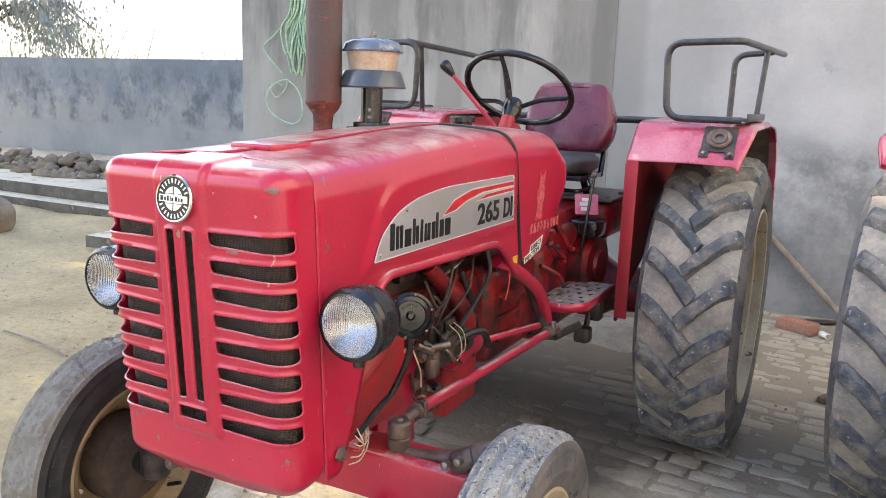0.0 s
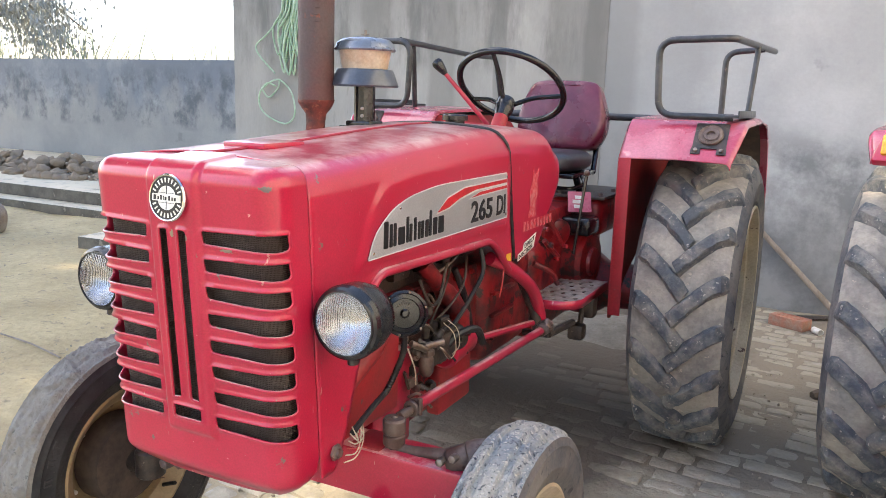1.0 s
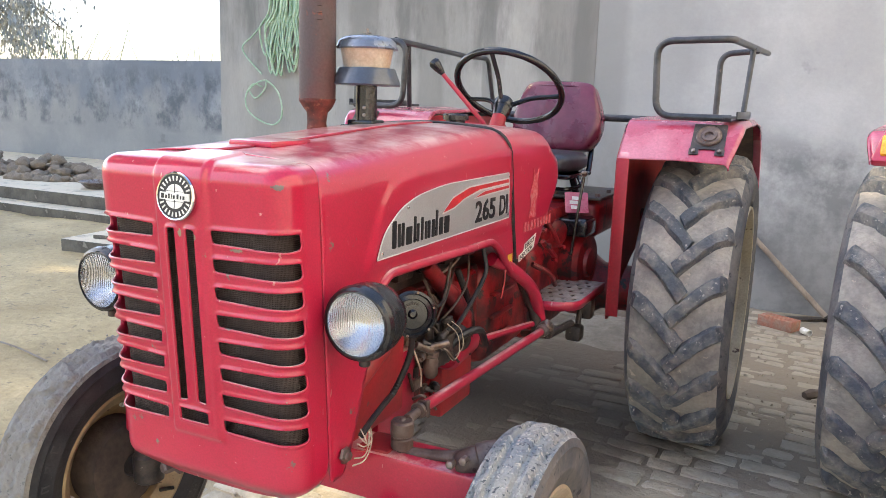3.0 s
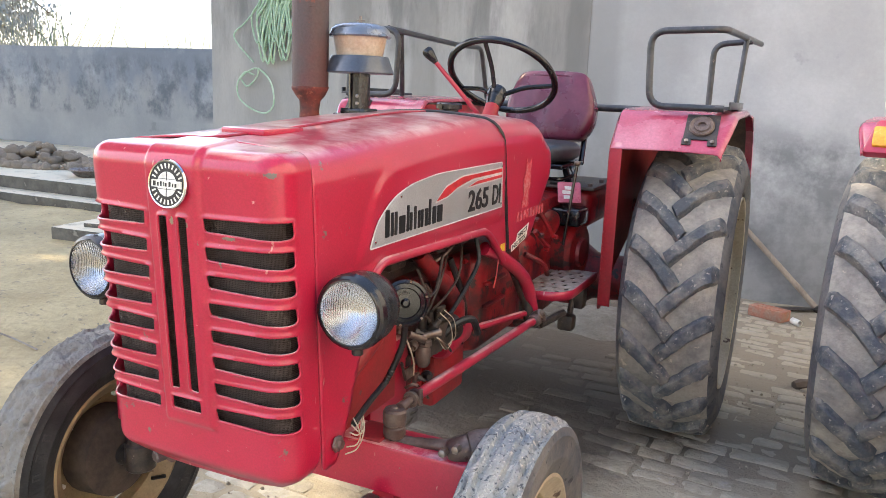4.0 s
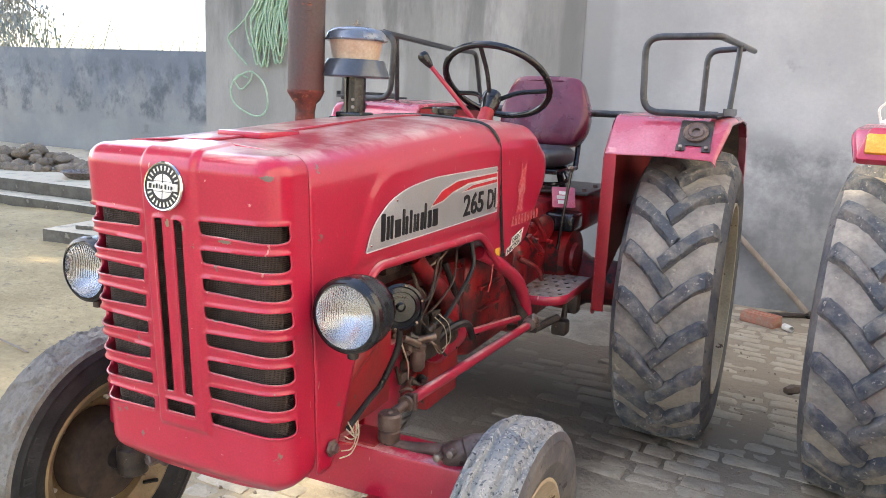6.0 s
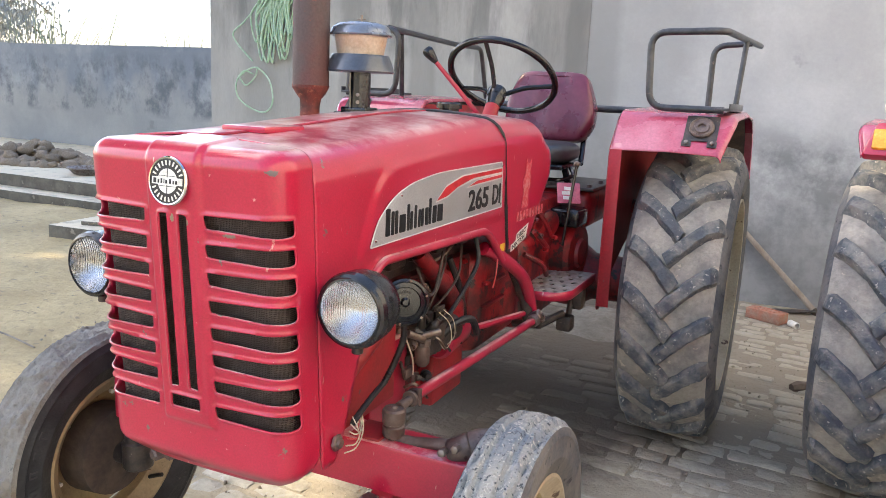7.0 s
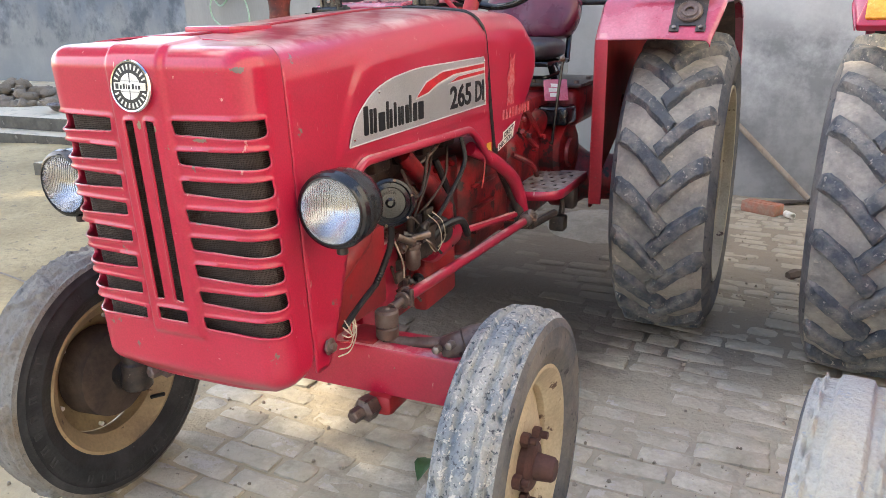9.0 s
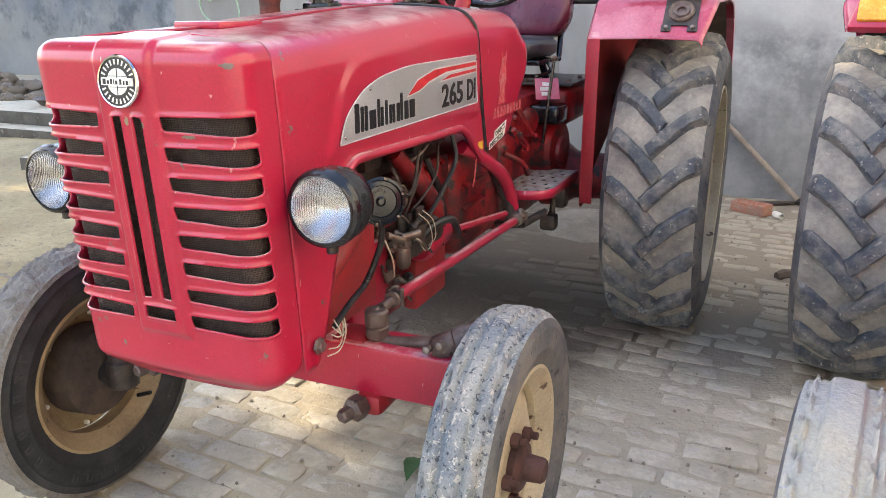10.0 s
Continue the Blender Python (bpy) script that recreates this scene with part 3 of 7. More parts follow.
def plate(name, outline, m, depth, material, parent, label="", bevel=0.0):
    """A flat plate: a 2D outline in the x-y plane of m, raised by depth along its z."""
    bm = bmesh.new()
    vs = [bm.verts.new((x, y, 0)) for x, y in outline]
    f = bm.faces.new(vs)
    r = bmesh.ops.extrude_face_region(bm, geom=[f])
    top = [v for v in r["geom"] if isinstance(v, bmesh.types.BMVert)]
    for v in top:
        v.co.z += depth
    if bevel:
        es = [e for e in bm.edges if all(v in top for v in e.verts)]
        bmesh.ops.bevel(bm, geom=es, offset=bevel, segments=2, affect='EDGES', profile=0.5)
    bmesh.ops.transform(bm, matrix=m, verts=bm.verts)
    return part(name, bm, material, parent, label)


def lettering(name, body, m, size, width, depth, material, parent, label=""):
    """Raised letters on a surface, fitted to a width; m's x runs along the line and its z out of the surface."""
    cu = bpy.data.curves.new(name, 'FONT')
    cu.body, cu.size, cu.extrude, cu.resolution_u = body, size, depth, 3
    cu.offset = size * 0.022
    tmp = bpy.data.objects.new(name, cu)
    scene.collection.objects.link(tmp)
    me = bpy.data.meshes.new_from_object(tmp.evaluated_get(bpy.context.evaluated_depsgraph_get()))
    bpy.data.objects.remove(tmp)
    xs = [v.co.x for v in me.vertices]
    k = width / max(max(xs) - min(xs), 1e-6)
    for v in me.vertices:
        v.co.x = (v.co.x - min(xs)) * k
    me.transform(m)
    me.materials.clear()
    me.materials.append(material)
    return as_object(name, me, parent, label)


SIDE = Matrix(((0, 0, 1, 0), (1, 0, 0, 0), (0, 1, 0, 0), (0, 0, 0, 1)))   # outline (y, z), raised towards +x
FRONT = Matrix(((1, 0, 0, 0), (0, 0, -1, 0), (0, 1, 0, 0), (0, 0, 0, 1)))  # outline (x, z), raised towards -y

# ---- tractor ----
TOP = 1.242          # height of the bonnet's top at the nose
HALF = 0.24          # half the bonnet's width
WHEELBASE = 1.83
REAR_R, REAR_X, REAR_W = 0.590, 0.664, 0.362
LUG_OUT, LUG_IN = 0.19, 0.66    # where the two rows of rear lugs begin, in pitches
FRONT_R, FRONT_X, FRONT_W = 0.339, 0.588, 0.132
FLOOR = 0.020         # height of the trodden paving


def smooth(a, b, x):
    t = min(1, max(0, (x - a) / (b - a)))
    return t * t * (3 - 2 * t)


def nose_point(u, z):
    """The nose's outline at a way u round from its middle, at height z: place and outward normal."""
    s, sign = abs(u), (1 if u >= 0 else -1)
    a, rc = 0.183, 0.056
    if s < a:
        x, y, nx, ny = s, -0.369 + 0.006 * (s / a) ** 2, 0.10 * s / a, -1.0
    elif s < a + rc * math.pi / 2:
        t = (s - a) / rc
        x, y, nx, ny = a + rc * math.sin(t), -0.363 + rc * (1 - math.cos(t)), math.sin(t), -math.cos(t)
    else:
        x, y, nx, ny = a + rc, -0.363 + rc + (s - a - rc * math.pi / 2), 1.0, 0.0
    y += (1.2 - z) * 0.07
    lean = 0.010 * (1 - smooth(0.02, 0.23, u))      # the pressing sits a little to one side
    return Vector((sign * x + lean, y, z)), Vector((sign * nx, ny, 0)).normalized()


def nose_shell(parent):
    r = 0.036
    z1 = TOP - r
    end = 0.183 + 0.056 * math.pi / 2 + 0.044
    arc = r * math.pi / 2
    vtop = z1 + arc + 0.10
    outer = rounded([(-end, 0.615), (-0.16, 0.575), (0.16, 0.575), (end, 0.615), (end, vtop), (-end, vtop)], [0.05, 0.08, 0.08, 0.05, 0, 0], 8)
    holes = []
    for i in range(8):
        zt = 1.119 - 0.0533 * i
        for sg in (-1, 1):
            near = 0.074 if sg < 0 else 0.066
            pts = [(near, zt), (0.254, zt + 0.004), (0.258, zt - 0.027), (0.230, zt - 0.031), (near + 0.002, zt - 0.026)]
            rr = [0.004, 0.004, 0.014, 0.012, 0.006]
            h = rounded(pts, rr, 6)
            holes.append([(sg * x, z) for x, z in h])
    for sg in (-1, 1):
        holes.append([(sg * x, z) for x, z in rounded([(0.012, 0.775), (0.034, 0.772), (0.034, 1.116), (0.012, 1.118)], 0.005)])
    holes.append(rounded([(-0.036, 0.757), (0.036, 0.757), (0.036, 0.730), (-0.036, 0.730)], 0.005))

    def place(u, v, d):
        z = min(v, z1)
        p, n = nose_point(u, z)
        # raised middle panel
        k = (1 - smooth(0.055, 0.068, abs(u))) * smooth(0.690, 0.708, v)
        out = 0.009 * k
        # rolled lips round the slots
        out += 0.004 * (1 - smooth(0.0, 0.007, d))
        # tucked under at the bottom
        low = 1 - smooth(0.575, 0.64, v)
        out -= 0.04 * low * low
        p = p + n * out
        if v > z1:
            t = min((v - z1) / r, math.pi / 2)
            p = p - n * (r * (1 - math.cos(t)))
            p.z = z1 + (r + 0.006 * k) * math.sin(t)
            over = v - z1 - arc
            if over > 0:
                back = -0.262
                f = over / (vtop - z1 - arc)
                p.y = p.y + (back - p.y) * f if p.y < back else p.y
                p.z += 0.008 * f * (1 - min(1, abs(p.x) / 0.21) ** 2)
        p.y = min(p.y, -0.262 + (TOP - min(p.z, TOP)) * 0.075)
        return p

    sheet("nose_shell", outer, holes, 0.0042, place, RED, parent, 0.004, "scratched red pressed-steel nose with two banks of slots", 60)

    # wire mesh behind the slots
    bm = bmesh.new()
    cols = [i / 20 * 0.29 for i in range(-20, 21)]
    rows = []
    for z in (0.69, 0.91, 1.14):
        row = []
        for u in cols:
            p, n = nose_point(u, z)
            row.append(bm.verts.new(p - n * 0.022))
        rows.append(row)
    for a, b in zip(rows, rows[1:]):
        for k in range(len(cols) - 1):
            bm.faces.new((a[k], a[k + 1], b[k + 1], b[k]))
    part("grille_mesh", bm, MESH, parent, "fine dark brown wire mesh")
    # woven wires that stand proud of the backing
    bm = bmesh.new()
    for i in range(122):
        z = 0.695 + i * 0.00365
        tube(bm, [nose_point(u, z + 0.0009 * math.sin(u * 130 + i * 0.7))[0] - nose_point(u, z)[1] * (0.0185 + 0.0008 * (i % 2)) for u in cols], 0.0007, 4, False)
    for i in range(-66, 67):
        u = i * 0.0038
        tube(bm, [nose_point(u, z)[0] - nose_point(u, z)[1] * (0.0190 + 0.0008 * (i % 2)) for z in (0.69, 0.84, 0.99, 1.14)], 0.0005, 4, False)
    tagged(part("mesh_wire", bm, WEAVE, parent), "", "", "", "stuff")

    # round badge
    c, n = nose_point(0, 1.176)
    base = c + Vector((0, -0.009, 0))
    tip = base + Vector((0, -1, 0.07)).normalized()
    badge = bmesh.new()
    spin(badge, [(0.0445, 0.0), (0.045, 0.006), (0.0430, 0.009), (0.0405, 0.0085), (0.0405, 0.006)], base, tip, 48)
    badge = part("badge", badge, CHROME, parent, "round chrome badge with black and white segments")
    bm = bmesh.new()
    spin(bm, [(0.0405, 0.006), (0.040, 0.0072)], base, tip, 48)
    part("badge_face", bm, INK, badge)
    q = (tip - base).to_track_quat('Z', 'Y').to_matrix().to_4x4()
    flat = Matrix.Translation(base + (tip - base) * 0.0072) @ q
    for i in range(24):
        a = 2 * math.pi * (i + 0.5) / 24
        if abs(math.sin(a)) < 0.2:
            continue
        c0, c1 = 0.0285, 0.0372
        w0, w1 = 0.0012, 0.0019
        d = Vector((math.cos(a), math.sin(a)))
        t = Vector((-d.y, d.x))
        plate("badge_tooth", [tuple(d * c0 - t * w0), tuple(d * c1 - t * w1), tuple(d * c1 + t * w1), tuple(d * c0 + t * w0)], flat, 0.0006, WHITE, badge)
    disc = [(0.0225 * math.cos(2 * math.pi * k / 32), 0.0225 * math.sin(2 * math.pi * k / 32)) for k in range(32)]
    plate("badge_disc", disc, flat, 0.0008, WHITE, badge)
    plate("badge_bar", rounded([(-0.035, -0.0066), (0.035, -0.0066), (0.035, 0.0066), (-0.035, 0.0066)], 0.001), flat, 0.0016, WHITE, badge)
    for i, (x, w, h) in enumerate([(-0.031, 0.009, 0.011), (-0.021, 0.005, 0.008), (-0.014, 0.005, 0.011), (-0.007, 0.002, 0.010), (-0.003, 0.006, 0.008),
                                   (0.006, 0.006, 0.011), (0.014, 0.004, 0.008), (0.020, 0.006, 0.008)]):
        plate("badge_mark", [(x, -0.0045), (x + w * 0.7, -0.0045), (x + w * 0.7, -0.0045 + h * 0.8), (x, -0.0045 + h * 0.8)], flat, 0.0022, INK, badge)
    for a, b in (((-0.0008, -0.0225), (0.0008, 0.0225)), ((-0.020, 0.0088), (0.020, 0.0096)), ((-0.020, -0.0096), (0.020, -0.0088))):
        plate("badge_line", [(a[0], a[1]), (b[0], a[1]), (b[0], b[1]), (a[0], b[1])], flat, 0.0012, INK, badge)


def rise(y):
    """How far the bonnet's top climbs towards the cowl."""
    return 0.046 * smooth(-0.34, 0.66, y) - 0.012 * smooth(0.8, 1.2, y)


def bonnet_point(y, v, side, out=0.0, rr=0.07):
    """A point of the bonnet: v is the height on its side, and runs on over the rounded shoulder to the middle line."""
    z1 = TOP - rr
    arc = rr * math.pi / 2
    w = HALF
    if v <= z1:
        x, z, nx, nz = w, v, 1.0, 0.0
    elif v <= z1 + arc:
        t = (v - z1) / rr
        x, z, nx, nz = w - rr + rr * math.cos(t), z1 + rr * math.sin(t), math.cos(t), math.sin(t)
    else:
        x = max(0.0, w - rr - (v - z1 - arc))
        z, nx, nz = TOP + 0.010 * (1 - (x / (w - rr)) ** 2), 0.0, 1.0
    z += rise(y) * smooth(0.98, 1.2, z)
    return Vector((side * (x + nx * out), y, z + nz * out))


BONNET_END = TOP - 0.07 + 0.07 * math.pi / 2 + (HALF - 0.07)
CUTOUT = [(-0.060, 0.90), (-0.045, 0.962), (0.0, 0.992), (0.60, 0.975), (0.655, 0.945), (0.758, 0.862)]


def bonnet(parent):
    outer = rounded([(-0.263, BONNET_END), (0.685, BONNET_END), (0.690, 1.25), (0.792, 0.90), (0.765, 0.855), (0.64, 0.962), (-0.035, 0.994),
                     (-0.075, 0.82), (-0.135, 0.655), (-0.17, 0.60), (-0.218, 0.60), (-0.263, 1.22)], [0, 0, 0.02, 0.01, 0.02, 0.05, 0.05, 0.04, 0.06, 0.01, 0.01, 0.02], 6)
    emb = rounded([(-0.105, 1.012), (-0.02, 1.178), (0.12, 1.192), (0.74, 1.192), (0.74, 0.998), (-0.09, 1.010)], [0.01, 0.12, 0.05, 0.01, 0.01, 0.01], 8)
    embl = np.array(emb)
    for side in (1, -1):
        def place(y, v, d, side=side):
            o = 0.0
            if 0.97 < v < 1.22 and y > -0.14:
                p = np.array([[y, v]])
                dd = nearest(p, [embl])[1][0]
                sd = -dd if inside(p, embl)[0] else dd
                o = 0.006 * (1 - smooth(-0.008, 0.004, sd))
            return bonnet_point(y, v, side, o)
        sheet("bonnet_panel", outer, [], 0.011, place, RED, parent, 0.004, "glossy red bonnet panel, dust and painted sheen along its crown", 50)
        bm = bmesh.new()
        tube(bm, bend([(side * (HALF + 0.001), y, z) for y, z in CUTOUT], 0.05), 0.011, 10)
        part("bonnet_lip", bm, RED, parent)
    # middle seam and the small lid in front
    bm = bmesh.new()
    tube(bm, [bonnet_point(y / 20, BONNET_END, 1, 0.0005) for y in range(-5, 14)], 0.0035, 6)
    part("bonnet_seam", bm, DARK_RED, parent)
    lid = bmesh.new()
    z = bonnet_point(-0.08, BONNET_END, 1).z
    box(lid, (-0.065, -0.15, z - 0.004), (0.045, -0.01, z + 0.010), 0.004)
    part("filler_lid", lid, RED, parent, "flat red lid on the bonnet")
    # seam band and cowl
    for side in (1, -1):
        bm = bmesh.new()
        pts = [bonnet_point(0.692 + 0.100 * min(1.0, max(0.0, (1.26 - v) / 0.36)), v, side, 0.001) for v in np.linspace(0.885, BONNET_END, 28)]
        tube(bm, pts, 0.0065, 8)
        part("seam_strip", bm, HOSE, parent, "black rubber strip between bonnet and cowl")
        cowl = rounded([(0.699, BONNET_END), (1.10, BONNET_END), (1.155, 1.26), (1.185, 1.19), (1.20, 1.10), (1.005, 0.895), (0.815, 0.885), (0.782, 0.90),
                        (0.702, 1.25)], [0, 0.05, 0.05, 0.05, 0.08, 0.03, 0.02, 0.01, 0.02], 6)

        def place2(y, v, d, side=side):
            p = bonnet_point(y, v, side, 0.0, 0.07)
            k = smooth(1.03, 1.18, y)
            p.z -= 0.05 * k * k * smooth(1.0, 1.25, p.z)
            return p
        sheet("cowl_panel", cowl, [], 0.012, place2, RED, parent, 0.004, "red cowl panel with faded film marks", 50)
    # tank cap and dash behind the cowl
    bm = bmesh.new()
    zc = bonnet_point(0.78, BONNET_END, 1).z
    spin(bm, [(0.030, 0.0), (0.030, 0.014), (0.040, 0.016), (0.040, 0.030), (0.036, 0.034)], (0.03, 0.78, zc - 0.006), (0.03, 0.78, zc + 1), 24)
    part("tank_cap", bm, BLACK, parent, "black tank cap")
    bm = bmesh.new()
    box(bm, (-0.225, 1.06, 0.90), (0.225, 1.09, 1.215), 0.02)
    part("dash", bm, DARK_RED, parent)
    # side badge plate
    plate_x = HALF + 0.0075
    m = Matrix.Translation((plate_x, 0, 0)) @ SIDE
    outline = rounded([(-0.066, 1.032), (-0.040, 1.085), (0.03, 1.130), (0.11, 1.152), (0.25, 1.166), (0.685, 1.166), (0.700, 1.034)],
                      [0.004, 0.03, 0.03, 0.04, 0.06, 0.004, 0.004], 5)
    badge = plate("side_badge", outline, m, 0.002, ALU, parent, "long grey metal badge plate with dark lettering", 0.0006)
    m2 = Matrix.Translation((plate_x + 0.002, 0, 0)) @ SIDE
    bm = bmesh.new()
    tube(bm, [m2 @ Vector((y, z, 0)) for y, z in outline], 0.0016, 6, False, True)
    part("badge_rim", bm, PALE_TRIM, badge, "bright thin rim")
    # word drawn as plain upright bars
    y = -0.005
    for i, (w, h, gap) in enumerate([(0.018, 0.060, 0.007), (0.012, 0.052, 0.005), (0.012, 0.052, 0.009), (0.028, 0.040, 0.008), (0.011, 0.060, 0.004), (0.012, 0.042, 0.009),
                                     (0.011, 0.054, 0.009), (0.011, 0.042, 0.004), (0.012, 0.042, 0.009), (0.016, 0.042, 0.004), (0.011, 0.062, 0.009),
                                     (0.020, 0.042, 0.008), (0.028, 0.042, 0.006)]):
        plate("badge_mark", rounded([(y, 1.047), (y + w, 1.047), (y + w, 1.047 + h), (y, 1.047 + h)], 0.004), m2, 0.0015, INK, badge)
        y += w + gap
    lettering("model_lettering", "265", m2 @ Matrix.Translation((0.445, 1.050, 0)), 0.078, 0.142, 0.0015, INK, badge)
    lettering("model_lettering", "DI", m2 @ Matrix.Translation((0.620, 1.050, 0)), 0.078, 0.062, 0.0015, INK, badge)
    sw = [(0.245, 1.098), (0.30, 1.128), (0.40, 1.146), (0.69, 1.148), (0.69, 1.138), (0.47, 1.136), (0.37, 1.122), (0.31, 1.105)]
    plate("badge_stripe", rounded([(0.238, 1.094), (0.30, 1.132), (0.40, 1.150), (0.69, 1.152), (0.69, 1.133), (0.47, 1.131), (0.37, 1.117), (0.31, 1.101)], 0.008), m2, 0.0005, PALE_TRIM, badge)
    plate("badge_stripe", rounded([(0.425, 1.113), (0.50, 1.129), (0.69, 1.1325), (0.69, 1.118), (0.51, 1.115)], 0.006), m2, 0.0004, PALE_TRIM, badge)
    plate("badge_stripe", rounded(sw, 0.01), m2, 0.0008, SWOOSH, badge)
    plate("badge_stripe", rounded([(0.44, 1.116), (0.50, 1.127), (0.69, 1.130), (0.69, 1.122), (0.51, 1.119)], 0.006), m2, 0.0008, SWOOSH, badge)
    for yy, zz in ((-0.045, 1.044), (0.065, 1.130), (0.688, 1.155), (0.69, 1.045)):
        bm = bmesh.new()
        spin(bm, [(0.004, 0), (0.004, 0.001), (0.002, 0.0022)], (plate_x + 0.002, yy, zz), (plate_x + 1, yy, zz), 10)
        part("badge_screw", bm, CHROME, badge)
    # stickers on the cowl
    m3 = Matrix.Translation((HALF + 0.0012, 0, 0)) @ SIDE
    tilt = m3 @ Matrix.Translation((0.826, 0.884, 0)) @ pose(0, 0, 0, 0, 0, 11) @ Matrix.Diagonal((0.94, 0.72, 1, 1))
    st = plate("sticker", rounded([(0, -0.012), (0.15, -0.012), (0.182, 0.046), (0.062, 0.046), (0.05, 0.018), (0.004, 0.018)], 0.003), tilt, 0.001, WHITE, parent, "torn white sticker with black words")
    up = tilt @ Matrix.Translation((0, 0, 0.001))
    lettering("sticker_lettering", "DIRECT", up @ Matrix.Translation((0.066, 0.020, 0)), 0.028, 0.095, 0.0004, INK, st)
    lettering("sticker_lettering", "INJECTION", up @ Matrix.Translation((0.010, -0.007, 0)), 0.028, 0.125, 0.0004, INK, st)
    plate("sticker", rounded([(0.735, 0.880), (0.768, 0.880), (0.768, 0.915), (0.730, 0.915)], 0.003), m3, 0.001, YELLOW, parent, "small yellow sticker")
    film = [(0.90, 1.005), (0.92, 1.05), (0.905, 1.09), (0.93, 1.12), (0.925, 1.17), (0.95, 1.14), (0.985, 1.165), (0.968, 1.12), (0.985, 1.08), (0.962, 1.05), (0.972, 1.005)]
    plate("faded_film", rounded(film, 0.01, 3), m3, 0.0006, GHOST, parent, "faded film mark on the cowl")
    for k in range(9):
        y0 = 0.862 + k * 0.031
        plate("faded_film", [(y0, 0.965), (y0 + 0.022, 0.965), (y0 + 0.022, 0.996), (y0 + 0.004, 0.996)], m3, 0.0006, GHOST, parent)


def headlamp(parent, side):
    c = Vector((0.322 if side > 0 else -0.330, -0.262, 0.955))
    f = c + Vector((side * 0.03, -1, 0.0))
    body = bmesh.new()
    spin(body, [(0.060, -0.001), (0.0645, 0.003), (0.070, 0.000), (0.073, -0.010), (0.0705, -0.015), (0.0715, -0.03), (0.070, -0.055), (0.063, -0.080), (0.046, -0.098), (0.02, -0.106), (0.002, -0.107)], c, f, 40, False)
    lamp = part("headlamp", body, BLACK, parent, "round black headlamp with ribbed glass")
    bm = bmesh.new()
    spin(bm, [(0.0595, 0.004), (0.0605, 0.0065), (0.0630, 0.006), (0.0645, 0.003), (0.062, -0.002), (0.0595, 0.0)], c, f, 40, False)
    part("bezel", bm, BLACK, lamp)
    bm = bmesh.new()
    spin(bm, [(0.060, 0.0025), (0.055, -0.006), (0.050, -0.0125), (0.040, -0.0227), (0.030, -0.0307), (0.020, -0.0364), (0.010, -0.0398)], c, f, 40)
    for face in [q for q in bm.faces if len(q.verts) > 4 and (q.calc_center_median() - c).length < 0.01]:
        bm.faces.remove(face)
    part("reflector", bm, REFLECT, lamp)
    bm = bmesh.new()
    spin(bm, [(0.060, 0.0035), (0.052, 0.0085), (0.038, 0.0130), (0.020, 0.0155), (0.0002, 0.0165), (0.0002, 0.0135), (0.020, 0.0125), (0.038, 0.0100), (0.052, 0.0055), (0.059, 0.0035)], c, f, 40, False)
    glass = part("lens", bm, GLASS, lamp, "ribbed clear glass lens")
    glass.visible_shadow = False
    bm = bmesh.new()
    rod(bm, c + Vector((0, 0.03, -0.069)), c + Vector((0, 0.03, -0.088)), 0.011, 12)
    part("lamp_foot", bm, GUNK, lamp)
    bm = bmesh.new()
    rod(bm, c + Vector((-side * 0.07, 0.04, 0.0)), (side * 0.235, -0.215, 0.955), 0.014, 12)
    part("lamp_bracket", bm, GUNK, lamp)


def crown(x):
    """Radius of the rear tyre's carcass under the lugs, at x from its middle line."""
    return REAR_R - 0.031 - 0.25 * x * x - 0.006 * smooth(0.09, 0.14, abs(x))


def tyre_ring(parent, cx, cy, rim_r, tread, wall):
    """A rear tyre: rounded crown and bulging sidewalls, about the x axis."""
    h, r = REAR_W / 2, crown(0.138)
    prof = [(rim_r, h * 0.76), (rim_r + 0.012, h * 0.87), (rim_r + 0.024, h * 0.92), (rim_r + 0.028, h * 0.945), (rim_r + 0.036, h * 0.95), (rim_r + 0.062, h * 0.985), (rim_r + 0.095, h),
            (rim_r + 0.099, h + 0.002), (rim_r + 0.105, h), (r - 0.050, h * 0.985), (r - 0.028, h * 0.94), (r - 0.012, h * 0.87)]
    m = Matrix.Translation((cx, cy, REAR_R + FLOOR))
    for side in (-1, 1):
        bm = bmesh.new()
        lathe(bm, [(a, x * side) for a, x in prof], m, 96, False, lambda j, a: 0.0015 * noise.noise(Vector((math.cos(a) * 9, math.sin(a) * 9, j))))
        lathe(bm, [(rim_r, side * h * 0.76), (rim_r - 0.004, 0)], m, 96)
        part("sidewall", bm, wall, parent, "", 50)
    xs = [k / 17 * 0.276 - 0.138 for k in range(18)]
    face = [(r - 0.012, -h * 0.87), *[(crown(x), x) for x in xs], (r - 0.012, h * 0.87)]

    def caked(j, a):
        p = Vector((math.cos(a) * 7.0, math.sin(a) * 7.0, face[j][1] * 13 + cx))
        return 0.007 * noise.noise(p) + 0.004 * noise.noise(p * 3.1)
    bm = bmesh.new()
    lathe(bm, face, m, 200, False, caked)
    return part("tyre", bm, tread, parent, "", 60)


